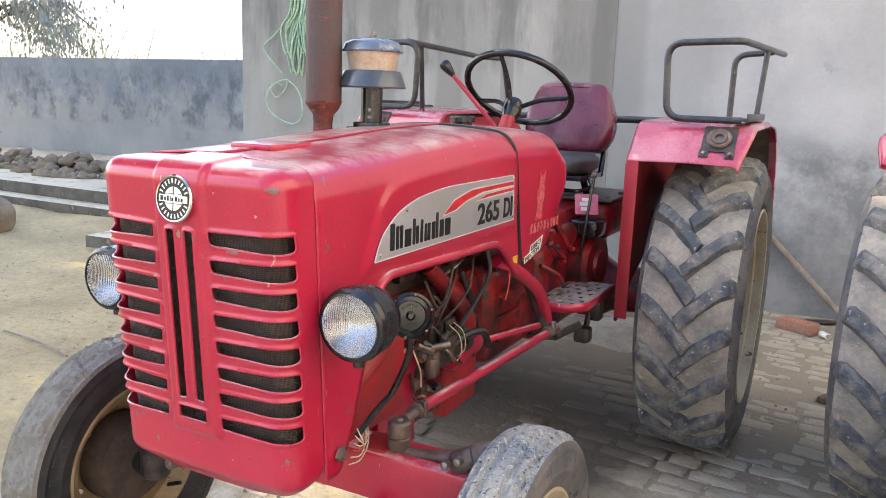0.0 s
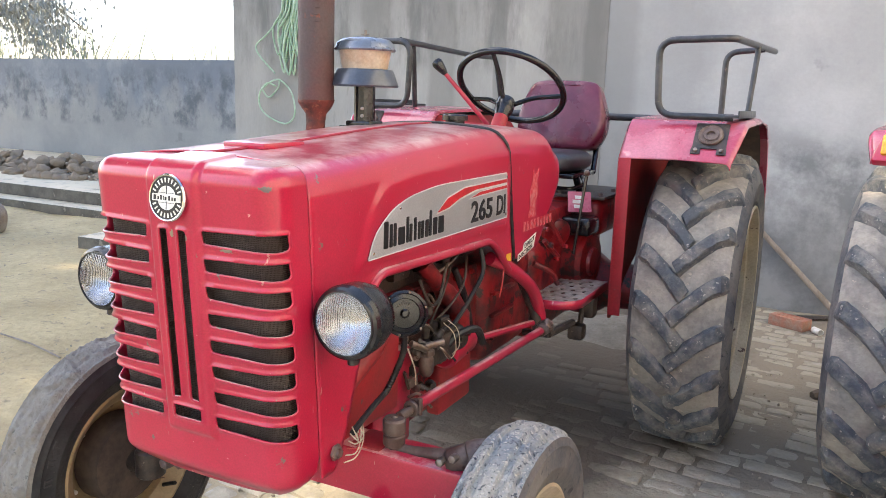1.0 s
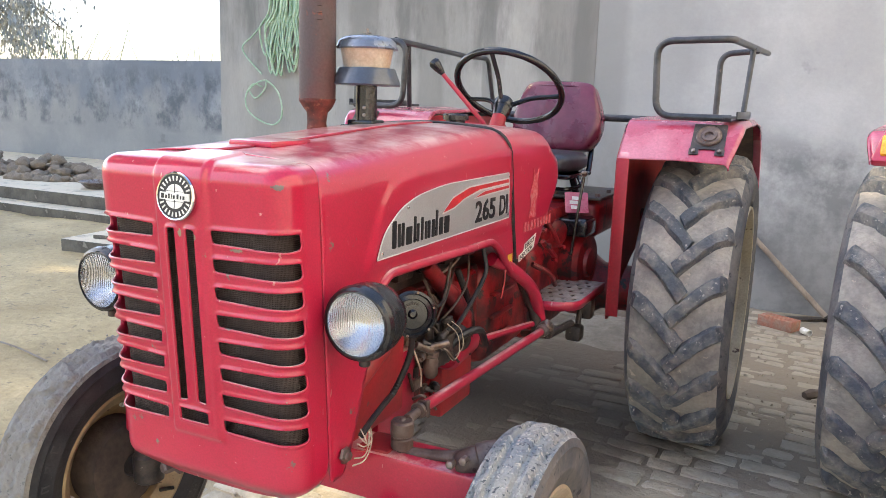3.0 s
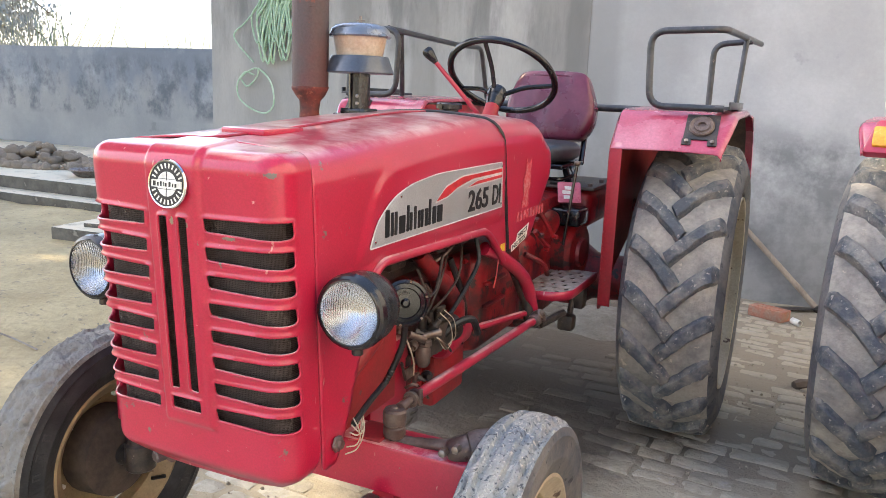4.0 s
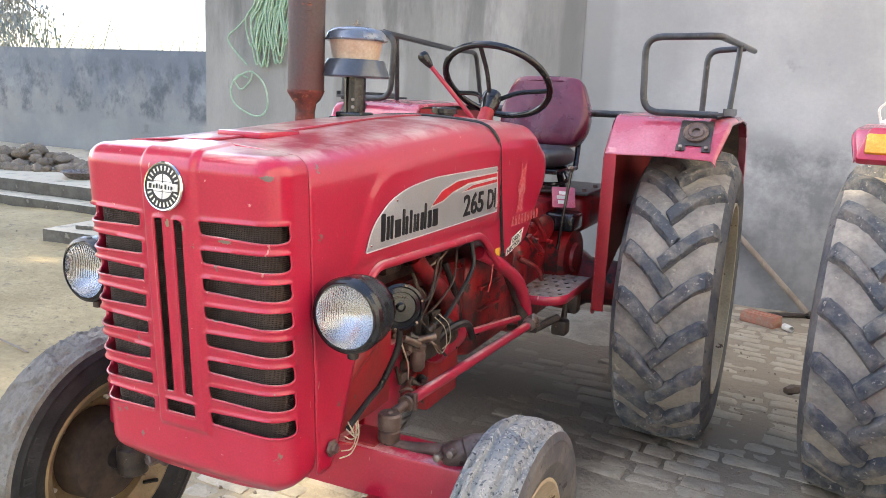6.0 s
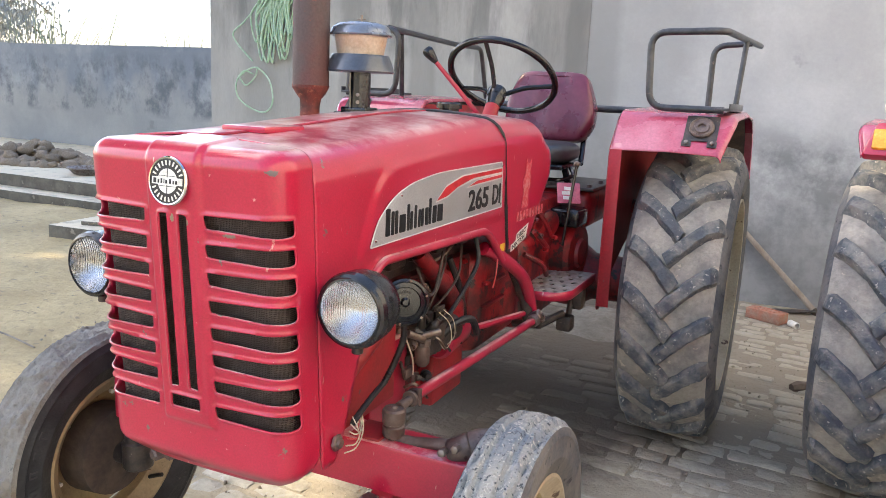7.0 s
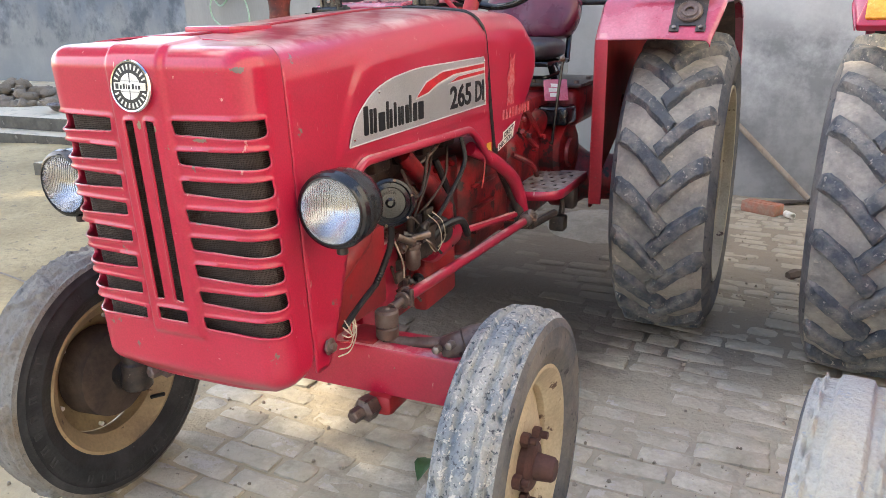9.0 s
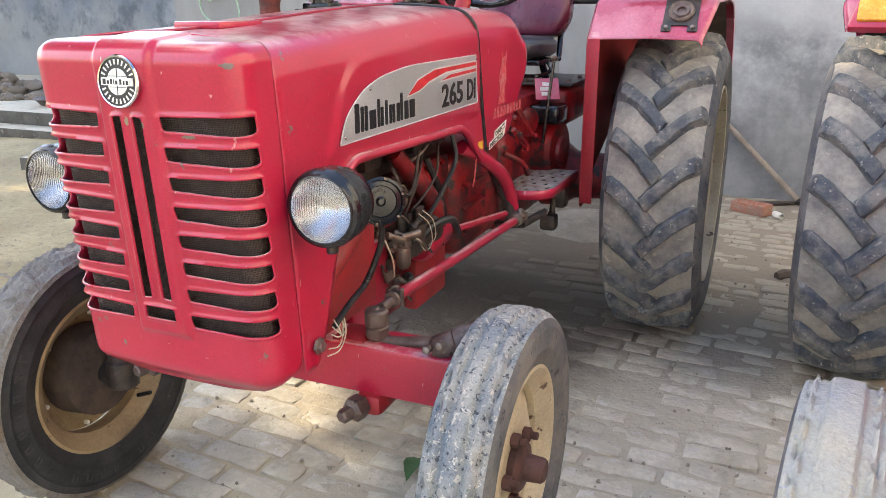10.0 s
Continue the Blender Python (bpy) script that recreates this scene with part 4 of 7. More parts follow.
def rear_wheel(parent, side, cx, cy, label="tall farm wheel with chevron lugs caked in dust"):
    wheel = new("rear_wheel")
    wheel.parent = parent
    wheel["label"] = label
    tyre_ring(wheel, cx, cy, 0.378, CARCASS, DUSTY_WALL)
    # chevron lugs: flat-topped bars that run over the shoulder
    n = 20
    for sg in (-1, 1):
        for k in range(n):
            a0 = 2 * math.pi * (k + (LUG_OUT if sg * side > 0 else LUG_IN)) / n + random.uniform(-0.010, 0.010)
            seed = Vector((k * 3.1, sg * 7.0, cx * 5))
            stations = []
            for i in range(13):
                t = i / 12
                x = -0.020 + 0.158 * t
                stations.append((x, crown(x), 0.031 - 0.007 * (i == 0), 0.0195 + 0.009 * t * t + 0.003 * noise.noise(seed + Vector((t * 5, 0, 0))), 0.315 * (t - 0.17 * t ** 3), t))
            for x, rad, high, da in ((0.149, crown(0.138) - 0.008, 0.024, 0.006), (0.160, crown(0.138) - 0.024, 0.014, 0.010), (0.166, crown(0.138) - 0.042, 0.005, 0.012)):
                stations.append((x, rad, high, 0.025, 0.315 * 0.83 + da, 1.0))
            bm = bmesh.new()
            rows = []
            for x, rad, high, half, da, t in stations:
                top = rad + high
                row = []
                for rr, dw, worn in ((rad - 0.012, -half - 0.013, 0), (top - 0.004, -half - 0.001, 1), (top, -half + 0.004, 0.6), (top + 0.0005, 0.0, 0.4), (top, half - 0.004, 0.6), (top - 0.004, half + 0.001, 1), (rad - 0.012, half + 0.013, 0)):
                    aa = a0 + da + dw * 0.9 / rad
                    xx = sg * x - sg * dw * 0.55 * (1 - 0.75 * t)
                    q = seed + Vector((t * 11, dw * 150, x * 60))
                    jr = worn * (0.0045 * noise.noise(q) - 0.014 * max(0.0, noise.noise(q * 0.6 + Vector((40, 0, 0))) - 0.20))
                    row.append(bm.verts.new((cx + xx + 0.0045 * noise.noise(q + Vector((0, 30, 0))), cy - (rr + jr) * math.sin(aa), REAR_R + FLOOR - (rr + jr) * math.cos(aa))))
                rows.append(row)
            for p, q in zip(rows, rows[1:]):
                for j in range(6):
                    bm.faces.new((p[j], p[j + 1], q[j + 1], q[j]))
            bm.faces.new(rows[0])
            bm.faces.new(rows[-1][::-1])
            part("lug", bm, LUG, wheel, "", 33)
    # rim and disc
    m = Matrix.Translation((cx, cy, REAR_R + FLOOR))
    o = side
    h = REAR_W / 2 * 0.91
    bm = bmesh.new()
    lathe(bm, [(0.380, o * h), (0.388, o * (h + 0.004)), (0.386, o * (h + 0.010)), (0.376, o * (h + 0.008)), (0.366, o * (h - 0.012)), (0.362, o * (h - 0.03)), (0.350, o * (h - 0.036)), (0.344, o * 0.03), (0.336, o * 0.02), (0.336, -o * 0.03), (0.352, -o * (h - 0.05)), (0.384, -o * (h + 0.008))], m, 72)
    rim = part("rim", bm, CREAM, wheel, "cream painted rim flaked with rust")
    bm = bmesh.new()
    for off in (0.0, -0.010):
        rings = lathe(bm, [(0.338, o * (0.030 + off)), (0.29, o * (0.055 + off)), (0.22, o * (0.025 + off)), (0.14, o * (0.025 + off)), (0.03, o * (0.025 + off))], m, 48)
        cap(bm, rings[-1])
    part("disc", bm, CREAM, rim)
    bm = bmesh.new()
    spin(bm, [(0.115, 0.0), (0.115, 0.03), (0.09, 0.045), (0.065, 0.05), (0.06, 0.085), (0.05, 0.09)], (cx + o * 0.02, cy, REAR_R + FLOOR), (cx + o, cy, REAR_R + FLOOR), 32)
    part("hub", bm, RIM_RUST, wheel)
    for k in range(8):
        a = 2 * math.pi * k / 8
        bm = bmesh.new()
        q = Vector((cx + o * 0.05, cy + 0.305 * math.cos(a), REAR_R + FLOOR + 0.305 * math.sin(a)))
        spin(bm, [(0.018, 0), (0.018, 0.024), (0.010, 0.026), (0.010, 0.060)], q, q + Vector((o, 0, 0)), 6)
        part("bolt", bm, RIM_RUST, wheel)
    for k in range(6):
        a = 2 * math.pi * (k + 0.5) / 6
        bm = bmesh.new()
        q = Vector((cx + o * 0.03, cy + 0.10 * math.cos(a), REAR_R + FLOOR + 0.10 * math.sin(a)))
        spin(bm, [(0.017, 0), (0.017, 0.04), (0.009, 0.042), (0.009, 0.065)], q, q + Vector((o, 0, 0)), 6)
        part("bolt", bm, RIM_RUST, wheel)
    return wheel


def front_wheel(parent, side, cx, cy, label="small ribbed front wheel with dry clay on its tread", tread=None, walls=None, r=FRONT_R, w=FRONT_W, groove=(0.25, 0.45, 0.010), clay=0.0, paint=None, deep=0.0, scallop=0.016):
    """groove: where each of the two grooves lies, in half widths, and its depth; clay: thickness of the dried clay on the tread."""
    h = w / 2
    paint = paint or CREAM
    wheel = new("front_wheel")
    wheel.parent = parent
    wheel["label"] = label
    zc = r + FLOOR
    m = Matrix.Translation((cx, cy, zc))
    rim_r = 0.208
    for sd in (-1, 1):
        bm = bmesh.new()
        lathe(bm, [(rim_r, sd * h * 0.60), (rim_r + 0.008, sd * h * 0.78), (rim_r + 0.012, sd * h * 0.80), (rim_r + 0.016, sd * h * 0.84), (rim_r + 0.045, sd * h * 0.98), (rim_r + 0.049, sd * (h * 0.98 + 0.002)),
                   (rim_r + 0.053, sd * h * 0.995), (rim_r + 0.085, sd * h), (r - 0.040, sd * h * 0.985), (r - 0.036, sd * (h * 0.985 + 0.003)), (r - 0.028, sd * h * 0.975), (r - 0.018, sd * h * 0.95)], m, 88)
        part("sidewall", bm, walls or SIDEWALL, wheel, "", 60)
        if sd * side > 0:
            continue
        # raised marks on the wall
        bm = bmesh.new()
        for k in range(26):
            if k % 9 in (7, 8):
                continue
            a = 2 * math.pi * k / 26 * 0.7 + (2.6 if sd * side < 0 else 0.4)
            d = Vector((0, math.cos(a), math.sin(a)))
            t = Vector((0, -d.z, d.y))
            c = Vector((cx + sd * h, cy, zc)) + d * (rim_r + 0.072)
            for off in (-0.007, 0.006):
                tube(bm, [c + t * off - d * 0.010, c + t * (off + 0.003) + d * 0.010], 0.0026, 4)
            tube(bm, [c - t * 0.007 + d * 0.010, c + t * 0.009 + d * 0.010], 0.0024, 4)
        tagged(part("raised_lettering", bm, SCUFFED, wheel), "", "", "", "stuff")
    g0, g1, gd = groove
    half = [(r + 0.001, 0.0), (r, g0 - 0.04), (r - gd * 0.8, g0 + 0.02), (r - gd, g0 + 0.05), (r - gd, g1 - 0.05), (r - gd * 0.8, g1 - 0.02), (r - 0.001, g1 + 0.04), (r - 0.003, 0.66), (r - 0.005, 0.72),
            (r - 0.004 - scallop * 0.5, 0.76), (r - 0.005 - scallop * 0.6, 0.84), (r - 0.004 - scallop * 0.6, 0.88), (r - 0.018, 0.95)]
    prof = [(q, -u * h) for q, u in half[:0:-1]] + [(q, u * h) for q, u in half]
    fine = []
    for (r0, x0), (r1, x1) in zip(prof, prof[1:]):
        n = max(1, round(abs(x1 - x0) / 0.004))
        fine += [(r0 + (r1 - r0) * i / n, x0 + (x1 - x0) * i / n) for i in range(n)]
    prof = fine + [prof[-1]]

    def chewed(j, a):
        u = abs(prof[j][1]) / h
        p = Vector((math.cos(a) * 19.0, math.sin(a) * 19.0, prof[j][1] * 40 + cx * 3))
        fine_noise = noise.noise(p * 5.5)
        out = -0.0026 * abs(fine_noise) - 0.0034 * max(0.0, noise.noise(p * 2.6))
        if 0.60 < u < 0.80:
            # scalloped outer edge of the shoulder rib
            bite = 0.5 + 0.5 * math.sin(a * 30 + 2.2 * noise.noise(p * 0.35))
            out -= scallop * bite ** 2.5 * smooth(0.60, 0.70, u) * (1 - smooth(0.74, 0.80, u)) + 0.003 * max(0.0, noise.noise(p * 1.3))
        elif g0 - 0.06 < u < g1 + 0.06:
            out += 0.0025 * noise.noise(p * 1.1) * (1 - abs(u - (g0 + g1) / 2) / (g1 - g0))
        if clay:
            v = noise.noise(p * 0.22 + Vector((3, 1, 5))) + 0.35 * noise.noise(p * 0.8)
            out += clay * smooth(0.02, 0.16, v) * (1 - smooth(0.62, 0.78, u)) * (0.75 + 0.5 * noise.noise(p * 1.9))
        return out
    bm = bmesh.new()
    lathe(bm, prof, m, 420, False, chewed)
    part("tread", bm, tread or TREAD, wheel, "", 70)
    bm = bmesh.new()
    o = side
    lathe(bm, [(rim_r + 0.010, o * h * 0.74), (rim_r + 0.012, o * (h * 0.80)), (rim_r + 0.004, o * h * 0.82), (rim_r - 0.012, o * h * 0.62), (rim_r - 0.020, o * 0.035), (rim_r - 0.036, o * 0.02),
               (rim_r - 0.036, -o * 0.02), (rim_r - 0.020, -o * 0.035), (rim_r - 0.012, -o * h * 0.62), (rim_r + 0.004, -o * h * 0.82), (rim_r + 0.012, -o * h * 0.80), (rim_r + 0.010, -o * h * 0.74)], m, 72)
    rim = part("rim", bm, paint, wheel, "cream painted rim with chipped paint")
    bm = bmesh.new()
    for off in (0.0, -0.006):
        rings = lathe(bm, [(rim_r - 0.035, o * (0.012 + deep + off)), (rim_r - 0.06, o * (0.022 + deep + off)), (0.11, o * (0.040 + deep + off)), (0.085, o * (0.036 + deep + off)), (0.03, o * (0.036 + deep + off))], m, 48)
        cap(bm, rings[-1])
    part("disc", bm, paint, rim)
    for k in range(6):
        a = 2 * math.pi * (k + 0.3) / 6
        bm = bmesh.new()
        q = Vector((cx + o * (deep - 0.006), cy + (rim_r - 0.055) * math.cos(a), zc + (rim_r - 0.055) * math.sin(a)))
        spin(bm, [(0.006, -0.010), (0.006, 0.0)], q, q + Vector((o, 0, 0)), 10)
        part("rivet", bm, WHITE, rim)
    hub = bmesh.new()
    spin(hub, [(0.058, 0.0), (0.058, 0.022), (0.05, 0.030), (0.030, 0.034), (0.027, 0.070), (0.022, 0.076)], (cx + o * (0.030 + deep), cy, zc), (cx + o, cy, zc), 28)
    hub = part("hub", hub, RIM_RUST, wheel, "rusty brown wheel hub")
    bm = bmesh.new()
    spin(bm, [(0.05, 0.0), (0.118, 0.01), (0.122, 0.06), (0.124, 0.09)], (cx - o * (0.075 - deep), cy, zc), (cx + o, cy, zc), 28)
    part("hub_drum", bm, UNDER, hub)
    for k in range(5):
        a = 2 * math.pi * k / 5 + 0.6
        q = Vector((cx + o * (0.036 + deep), cy + 0.074 * math.cos(a), zc + 0.074 * math.sin(a)))
        bm = bmesh.new()
        rod(bm, q, q + Vector((o * 0.018, 0, 0)), 0.016, 6)
        rod(bm, q + Vector((o * 0.018, 0, 0)), q + Vector((o * 0.034, 0, 0)), 0.009, 10)
        part("bolt", bm, RIM_RUST, wheel)
    # valve
    bm = bmesh.new()
    v0 = Vector((cx - o * 0.03, cy + 0.12, zc - 0.135))
    rod(bm, v0, v0 + Vector((-o * 0.05, 0.0, 0.02)), 0.006, 8)
    part("valve", bm, HOSE, wheel)
    return wheel


def fender(parent, side, lamp_box=True):
    """A flat-topped mudguard: sloped front, top, inner wall and a short outer lip."""
    x0, x1 = 0.40, 0.812
    cy = WHEELBASE
    path = [(1.372, 1.185), (1.385, 1.20), (1.475, 1.30), (1.50, 1.318), (1.54, 1.325), (2.05, 1.335), (2.25, 1.315), (2.42, 1.22), (2.52, 1.08), (2.57, 0.93)]
    if not lamp_box:
        path[:2] = [(1.425, 1.240), (1.435, 1.255)]
    pts = bend([(0, y, z) for y, z in path], 0.05, 4)
    bm = bmesh.new()
    rows = []
    for p in pts:
        y, z = p.y, p.z
        row = []
        k = smooth(1.37, 1.5, y)
        for x, dz in ((x0, -0.012), (x0 + 0.008, 0), (x0 + 0.05, 0.0), ((x0 + x1) / 2, 0.004), (x1 - 0.06, 0.0), (x1 - 0.012 - 0.03 * (1 - k), -0.002), (x1 - 0.03 * (1 - k), -0.014), (x1 + 0.001 - 0.03 * (1 - k), -0.022 + 0.012 * smooth(2.0, 2.2, y))):
            row.append(bm.verts.new((side * x, y, z + dz)))
        rows.append(row)
    for a, b in zip(rows, rows[1:]):
        for j in range(len(a) - 1):
            bm.faces.new((a[j], a[j + 1], b[j + 1], b[j]))
    guard = part("fender", bm, FENDER_RED, parent, "faded red flat-topped mudguard", 45)
    s = guard.modifiers.new("thickness", 'SOLIDIFY')
    s.thickness, s.offset = 0.004, -1
    # dark brown sheet just below the top
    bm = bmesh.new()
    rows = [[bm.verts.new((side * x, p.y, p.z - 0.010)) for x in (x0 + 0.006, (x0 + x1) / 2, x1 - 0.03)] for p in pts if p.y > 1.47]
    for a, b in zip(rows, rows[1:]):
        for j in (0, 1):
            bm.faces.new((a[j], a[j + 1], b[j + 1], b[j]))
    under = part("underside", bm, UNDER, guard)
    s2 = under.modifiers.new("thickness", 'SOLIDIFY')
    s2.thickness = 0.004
    # inner wall
    outline = [(1.376, 0.585), (1.42, 0.575), (1.60, 0.70), (1.80, 0.78), (2.10, 0.80), (2.45, 0.93), (2.565, 0.94), (2.50, 1.08), (2.41, 1.21), (2.24, 1.30), (1.50, 1.305), (1.40, 1.205), (1.376, 1.18)]
    m = Matrix.Translation((side * x0 - 0.002, 0, 0)) @ SIDE
    plate("inner_wall", rounded(outline, 0.02, 3), m, 0.004, RED_DULL, guard, "dull red inner mudguard wall")
    bm = bmesh.new()
    box(bm, (side * 0.402, 1.372, 0.60), (side * 0.445, 1.378, 1.185), 0.002)
    part("stiffener", bm, DARK_RED, guard)
    if lamp_box:
        n = Vector((0, -0.71, 0.71))
        m = Matrix.Translation((side * 0.702, 1.437, 1.262)) @ Matrix(((1, 0, 0, 0), (0, 0.67, -0.74, 0), (0, 0.74, 0.67, 0), (0, 0, 0, 1)))
        lampb = plate("lamp_plate", rounded([(-0.056, -0.045), (0.056, -0.045), (0.056, 0.068), (-0.056, 0.068)], 0.006), m, 0.004, GUNK, guard, "brown steel lamp plate without its lamp")
        for xx in (-0.043, 0.043):
            plate("tab", rounded([(xx - 0.016, -0.07), (xx + 0.016, -0.07), (xx + 0.016, -0.043), (xx - 0.016, -0.043)], 0.004), m, 0.004, GUNK, lampb)
            bm = bmesh.new()
            spin(bm, [(0.007, 0), (0.007, 0.008), (0.003, 0.010)], m @ Vector((xx, -0.056, 0.004)), m @ Vector((xx, -0.056, 1)), 8)
            part("screw", bm, STEEL, lampb)
        bm = bmesh.new()
        spin(bm, [(0.043, 0), (0.043, 0.007), (0.039, 0.011), (0.035, 0.007), (0.027, 0.006), (0.025, 0.010), (0.015, 0.010), (0.013, 0.002), (0.006, 0.001)], m @ Vector((0.0, 0.012, 0.004)), m @ Vector((0.0, 0.012, 1)), 32)
        part("lamp_socket", bm, BROWN_STEEL, lampb)
    return guard


def rail(parent, side):
    """Bent tube rails over a mudguard."""
    r = 0.0125
    s = side
    bm = bmesh.new()
    inn, end = (0.492, (0.800, 2.45, 1.625)) if s > 0 else (0.522, (-0.76, 1.475, 1.345))
    tube(bm, bend([(s * 0.765, 1.475, 1.338), (s * (inn + 0.013), 1.475, 1.338), (s * inn, 1.475, 1.60), (s * 0.745, 1.475, 1.607), end], 0.06, 6), r, 12)
    r1 = part("rail_tube", bm, RAIL, parent, "worn black bent tube rail")
    bm = bmesh.new()
    loop = [(0.640, 2.10, 1.335), (0.640, 2.10, 1.598), (0.786, 2.12, 1.612)] if s > 0 else [(-0.575, 1.482, 1.606), (-0.62, 2.29, 1.594), (-0.62, 2.60, 1.600), (-0.62, 2.71, 1.335)]
    tube(bm, bend(loop, 0.05, 6), r, 12)
    part("rail_loop", bm, RAIL, r1)
    bm = bmesh.new()
    tube(bm, [(s * 0.765, 1.90, 1.335), (s * 0.776, 1.97, 1.612)] if s > 0 else [(-0.62, 1.70, 1.335), (-0.592, 1.625, 1.604)], 0.011, 10)
    part("rail_post", bm, RAIL, r1)
    bm = bmesh.new()
    box(bm, (s * 0.735, 1.46, 1.336), (s * 0.785, 2.02, 1.346), 0.002)
    box(bm, (s * 0.781, 1.46, 1.336), (s * 0.786, 2.02, 1.362), 0.001)
    part("rail_foot", bm, RAIL, r1)


def front_axle(parent):
    bm = bmesh.new()
    box(bm, (-0.50, -0.06, 0.490), (0.50, 0.045, 0.603), 0.008)
    axle = part("front_axle", bm, RED, parent, "red box-section front axle beam")
    bm = bmesh.new()
    box(bm, (0.20, -0.052, 0.600), (0.275, 0.035, 0.609), 0.003)
    part("wear_plate", bm, RED_DULL, axle)
    bm = bmesh.new()
    box(bm, (-0.275, -0.052, 0.600), (-0.20, 0.035, 0.609), 0.003)
    part("wear_plate", bm, RED_DULL, axle)
    for s in (-1, 1):
        # clamp bracket with its bolt under the beam
        bm = bmesh.new()
        box(bm, (s * 0.262, -0.075, 0.445), (s * 0.325, 0.03, 0.495), 0.015)
        br = part("clamp", bm, RED_DULL, axle)
        bm = bmesh.new()
        spin(bm, [(0.026, 0), (0.028, 0.006), (0.028, 0.030), (0.020, 0.036), (0.016, 0.038), (0.016, 0.062), (0.012, 0.066)], (s * 0.280, -0.072, 0.470), (s * 0.280 - 0.25, -1, 0.42), 6)
        part("bolt", bm, BROWN_STEEL, br)
        # king pin, stub and steering arm
        bm = bmesh.new()
        rod(bm, (s * 0.485, 0.0, 0.40), (s * 0.485, 0.0, 0.625), 0.034, 20)
        rod(bm, (s * 0.470, 0.0, FRONT_R + FLOOR), (s * 0.575, 0.0, FRONT_R + FLOOR), 0.030, 16)
        rod(bm, (s * 0.485, 0.0, 0.33), (s * 0.485, 0.0, 0.41), 0.040, 16)
        kp = part("king_pin", bm, RED_GREASY if s > 0 else GUNK, axle)
        bm = bmesh.new()
        spin(bm, [(0.022, 0), (0.030, 0.01), (0.032, 0.045), (0.030, 0.05), (0.034, 0.054), (0.034, 0.075), (0.030, 0.095), (0.020, 0.11)], (s * 0.43, -0.03, 0.605), (s * 0.56, 0.03, 0.655), 20)
        part("arm_clamp", bm, BROWN_STEEL, kp, "brown steel steering knuckle clamp")
        for dz in (0.0, 0.03):
            bm = bmesh.new()
            spin(bm, [(0.009, 0), (0.009, 0.018), (0.005, 0.02)], (s * (0.432 + dz), -0.052, 0.622 + dz * 0.5), (s * 0.40, -1, 0.66), 6)
            part("bolt", bm, STEEL, kp)
        bm = bmesh.new()
        tube(bm, sag([(s * 0.30, -0.015, 0.602), (s * 0.36, -0.015, 0.606), (s * 0.44, -0.01, 0.618)], 4), [0.013] * 4 + [0.014] * 4 + [0.018], 12)
        part("steering_arm", bm, BROWN_STEEL, kp)
    # ball joint and drag link
    bm = bmesh.new()
    spin(bm, [(0.007, -0.018), (0.012, -0.014), (0.013, 0.0), (0.022, 0.004), (0.025, 0.010), (0.025, 0.028), (0.022, 0.031), (0.0225, 0.034), (0.026, 0.036), (0.026, 0.064), (0.022, 0.069), (0.008, 0.070), (0.006, 0.074)],
         (0.293, -0.018, 0.606), (0.293, -0.018, 1.6), 24)
    part("ball_joint", bm, BROWN_STEEL, axle, "greasy steel ball joint")
    link = bmesh.new()
    tube(link, [(0.300, 0.075, 0.675), (0.291, 0.955, 0.628)], 0.0135, 12)
    link = part("drag_link", link, RED, parent, "long red steering link")
    bm = bmesh.new()
    tube(bm, [(0.298, -0.005, 0.672), (0.300, 0.075, 0.675)], [0.012, 0.010], 10)
    for y in (0.045, 0.065):
        spin(bm, [(0.018, -0.005), (0.020, 0.0), (0.018, 0.005)], (0.300, y, 0.675), (0.300, y + 1, 0.67), 14)
    rod(bm, (0.318, 0.055, 0.66), (0.318, 0.055, 0.70), 0.006, 8)
    part("link_end", bm, BROWN_STEEL, link)
    bm = bmesh.new()
    spin(bm, [(0.019, -0.02), (0.021, 0.0), (0.021, 0.03), (0.016, 0.036)], (0.291, 0.955, 0.628), (0.291, 2, 0.572), 16)
    spin(bm, [(0.022, 0), (0.024, 0.006), (0.024, 0.036), (0.018, 0.042), (0.007, 0.043), (0.006, 0.05)], (0.275, 0.992, 0.620), (0.40, 0.985, 0.70), 18)
    part("link_end", bm, STEEL, link)
    # drop arm behind
    bm = bmesh.new()
    tube(bm, bend([(0.20, 0.98, 0.80), (0.245, 0.99, 0.70), (0.262, 1.0, 0.61)], 0.04), [0.024] * 4 + [0.02] * 4, 12)
    part("drop_arm", bm, GUNK, parent)


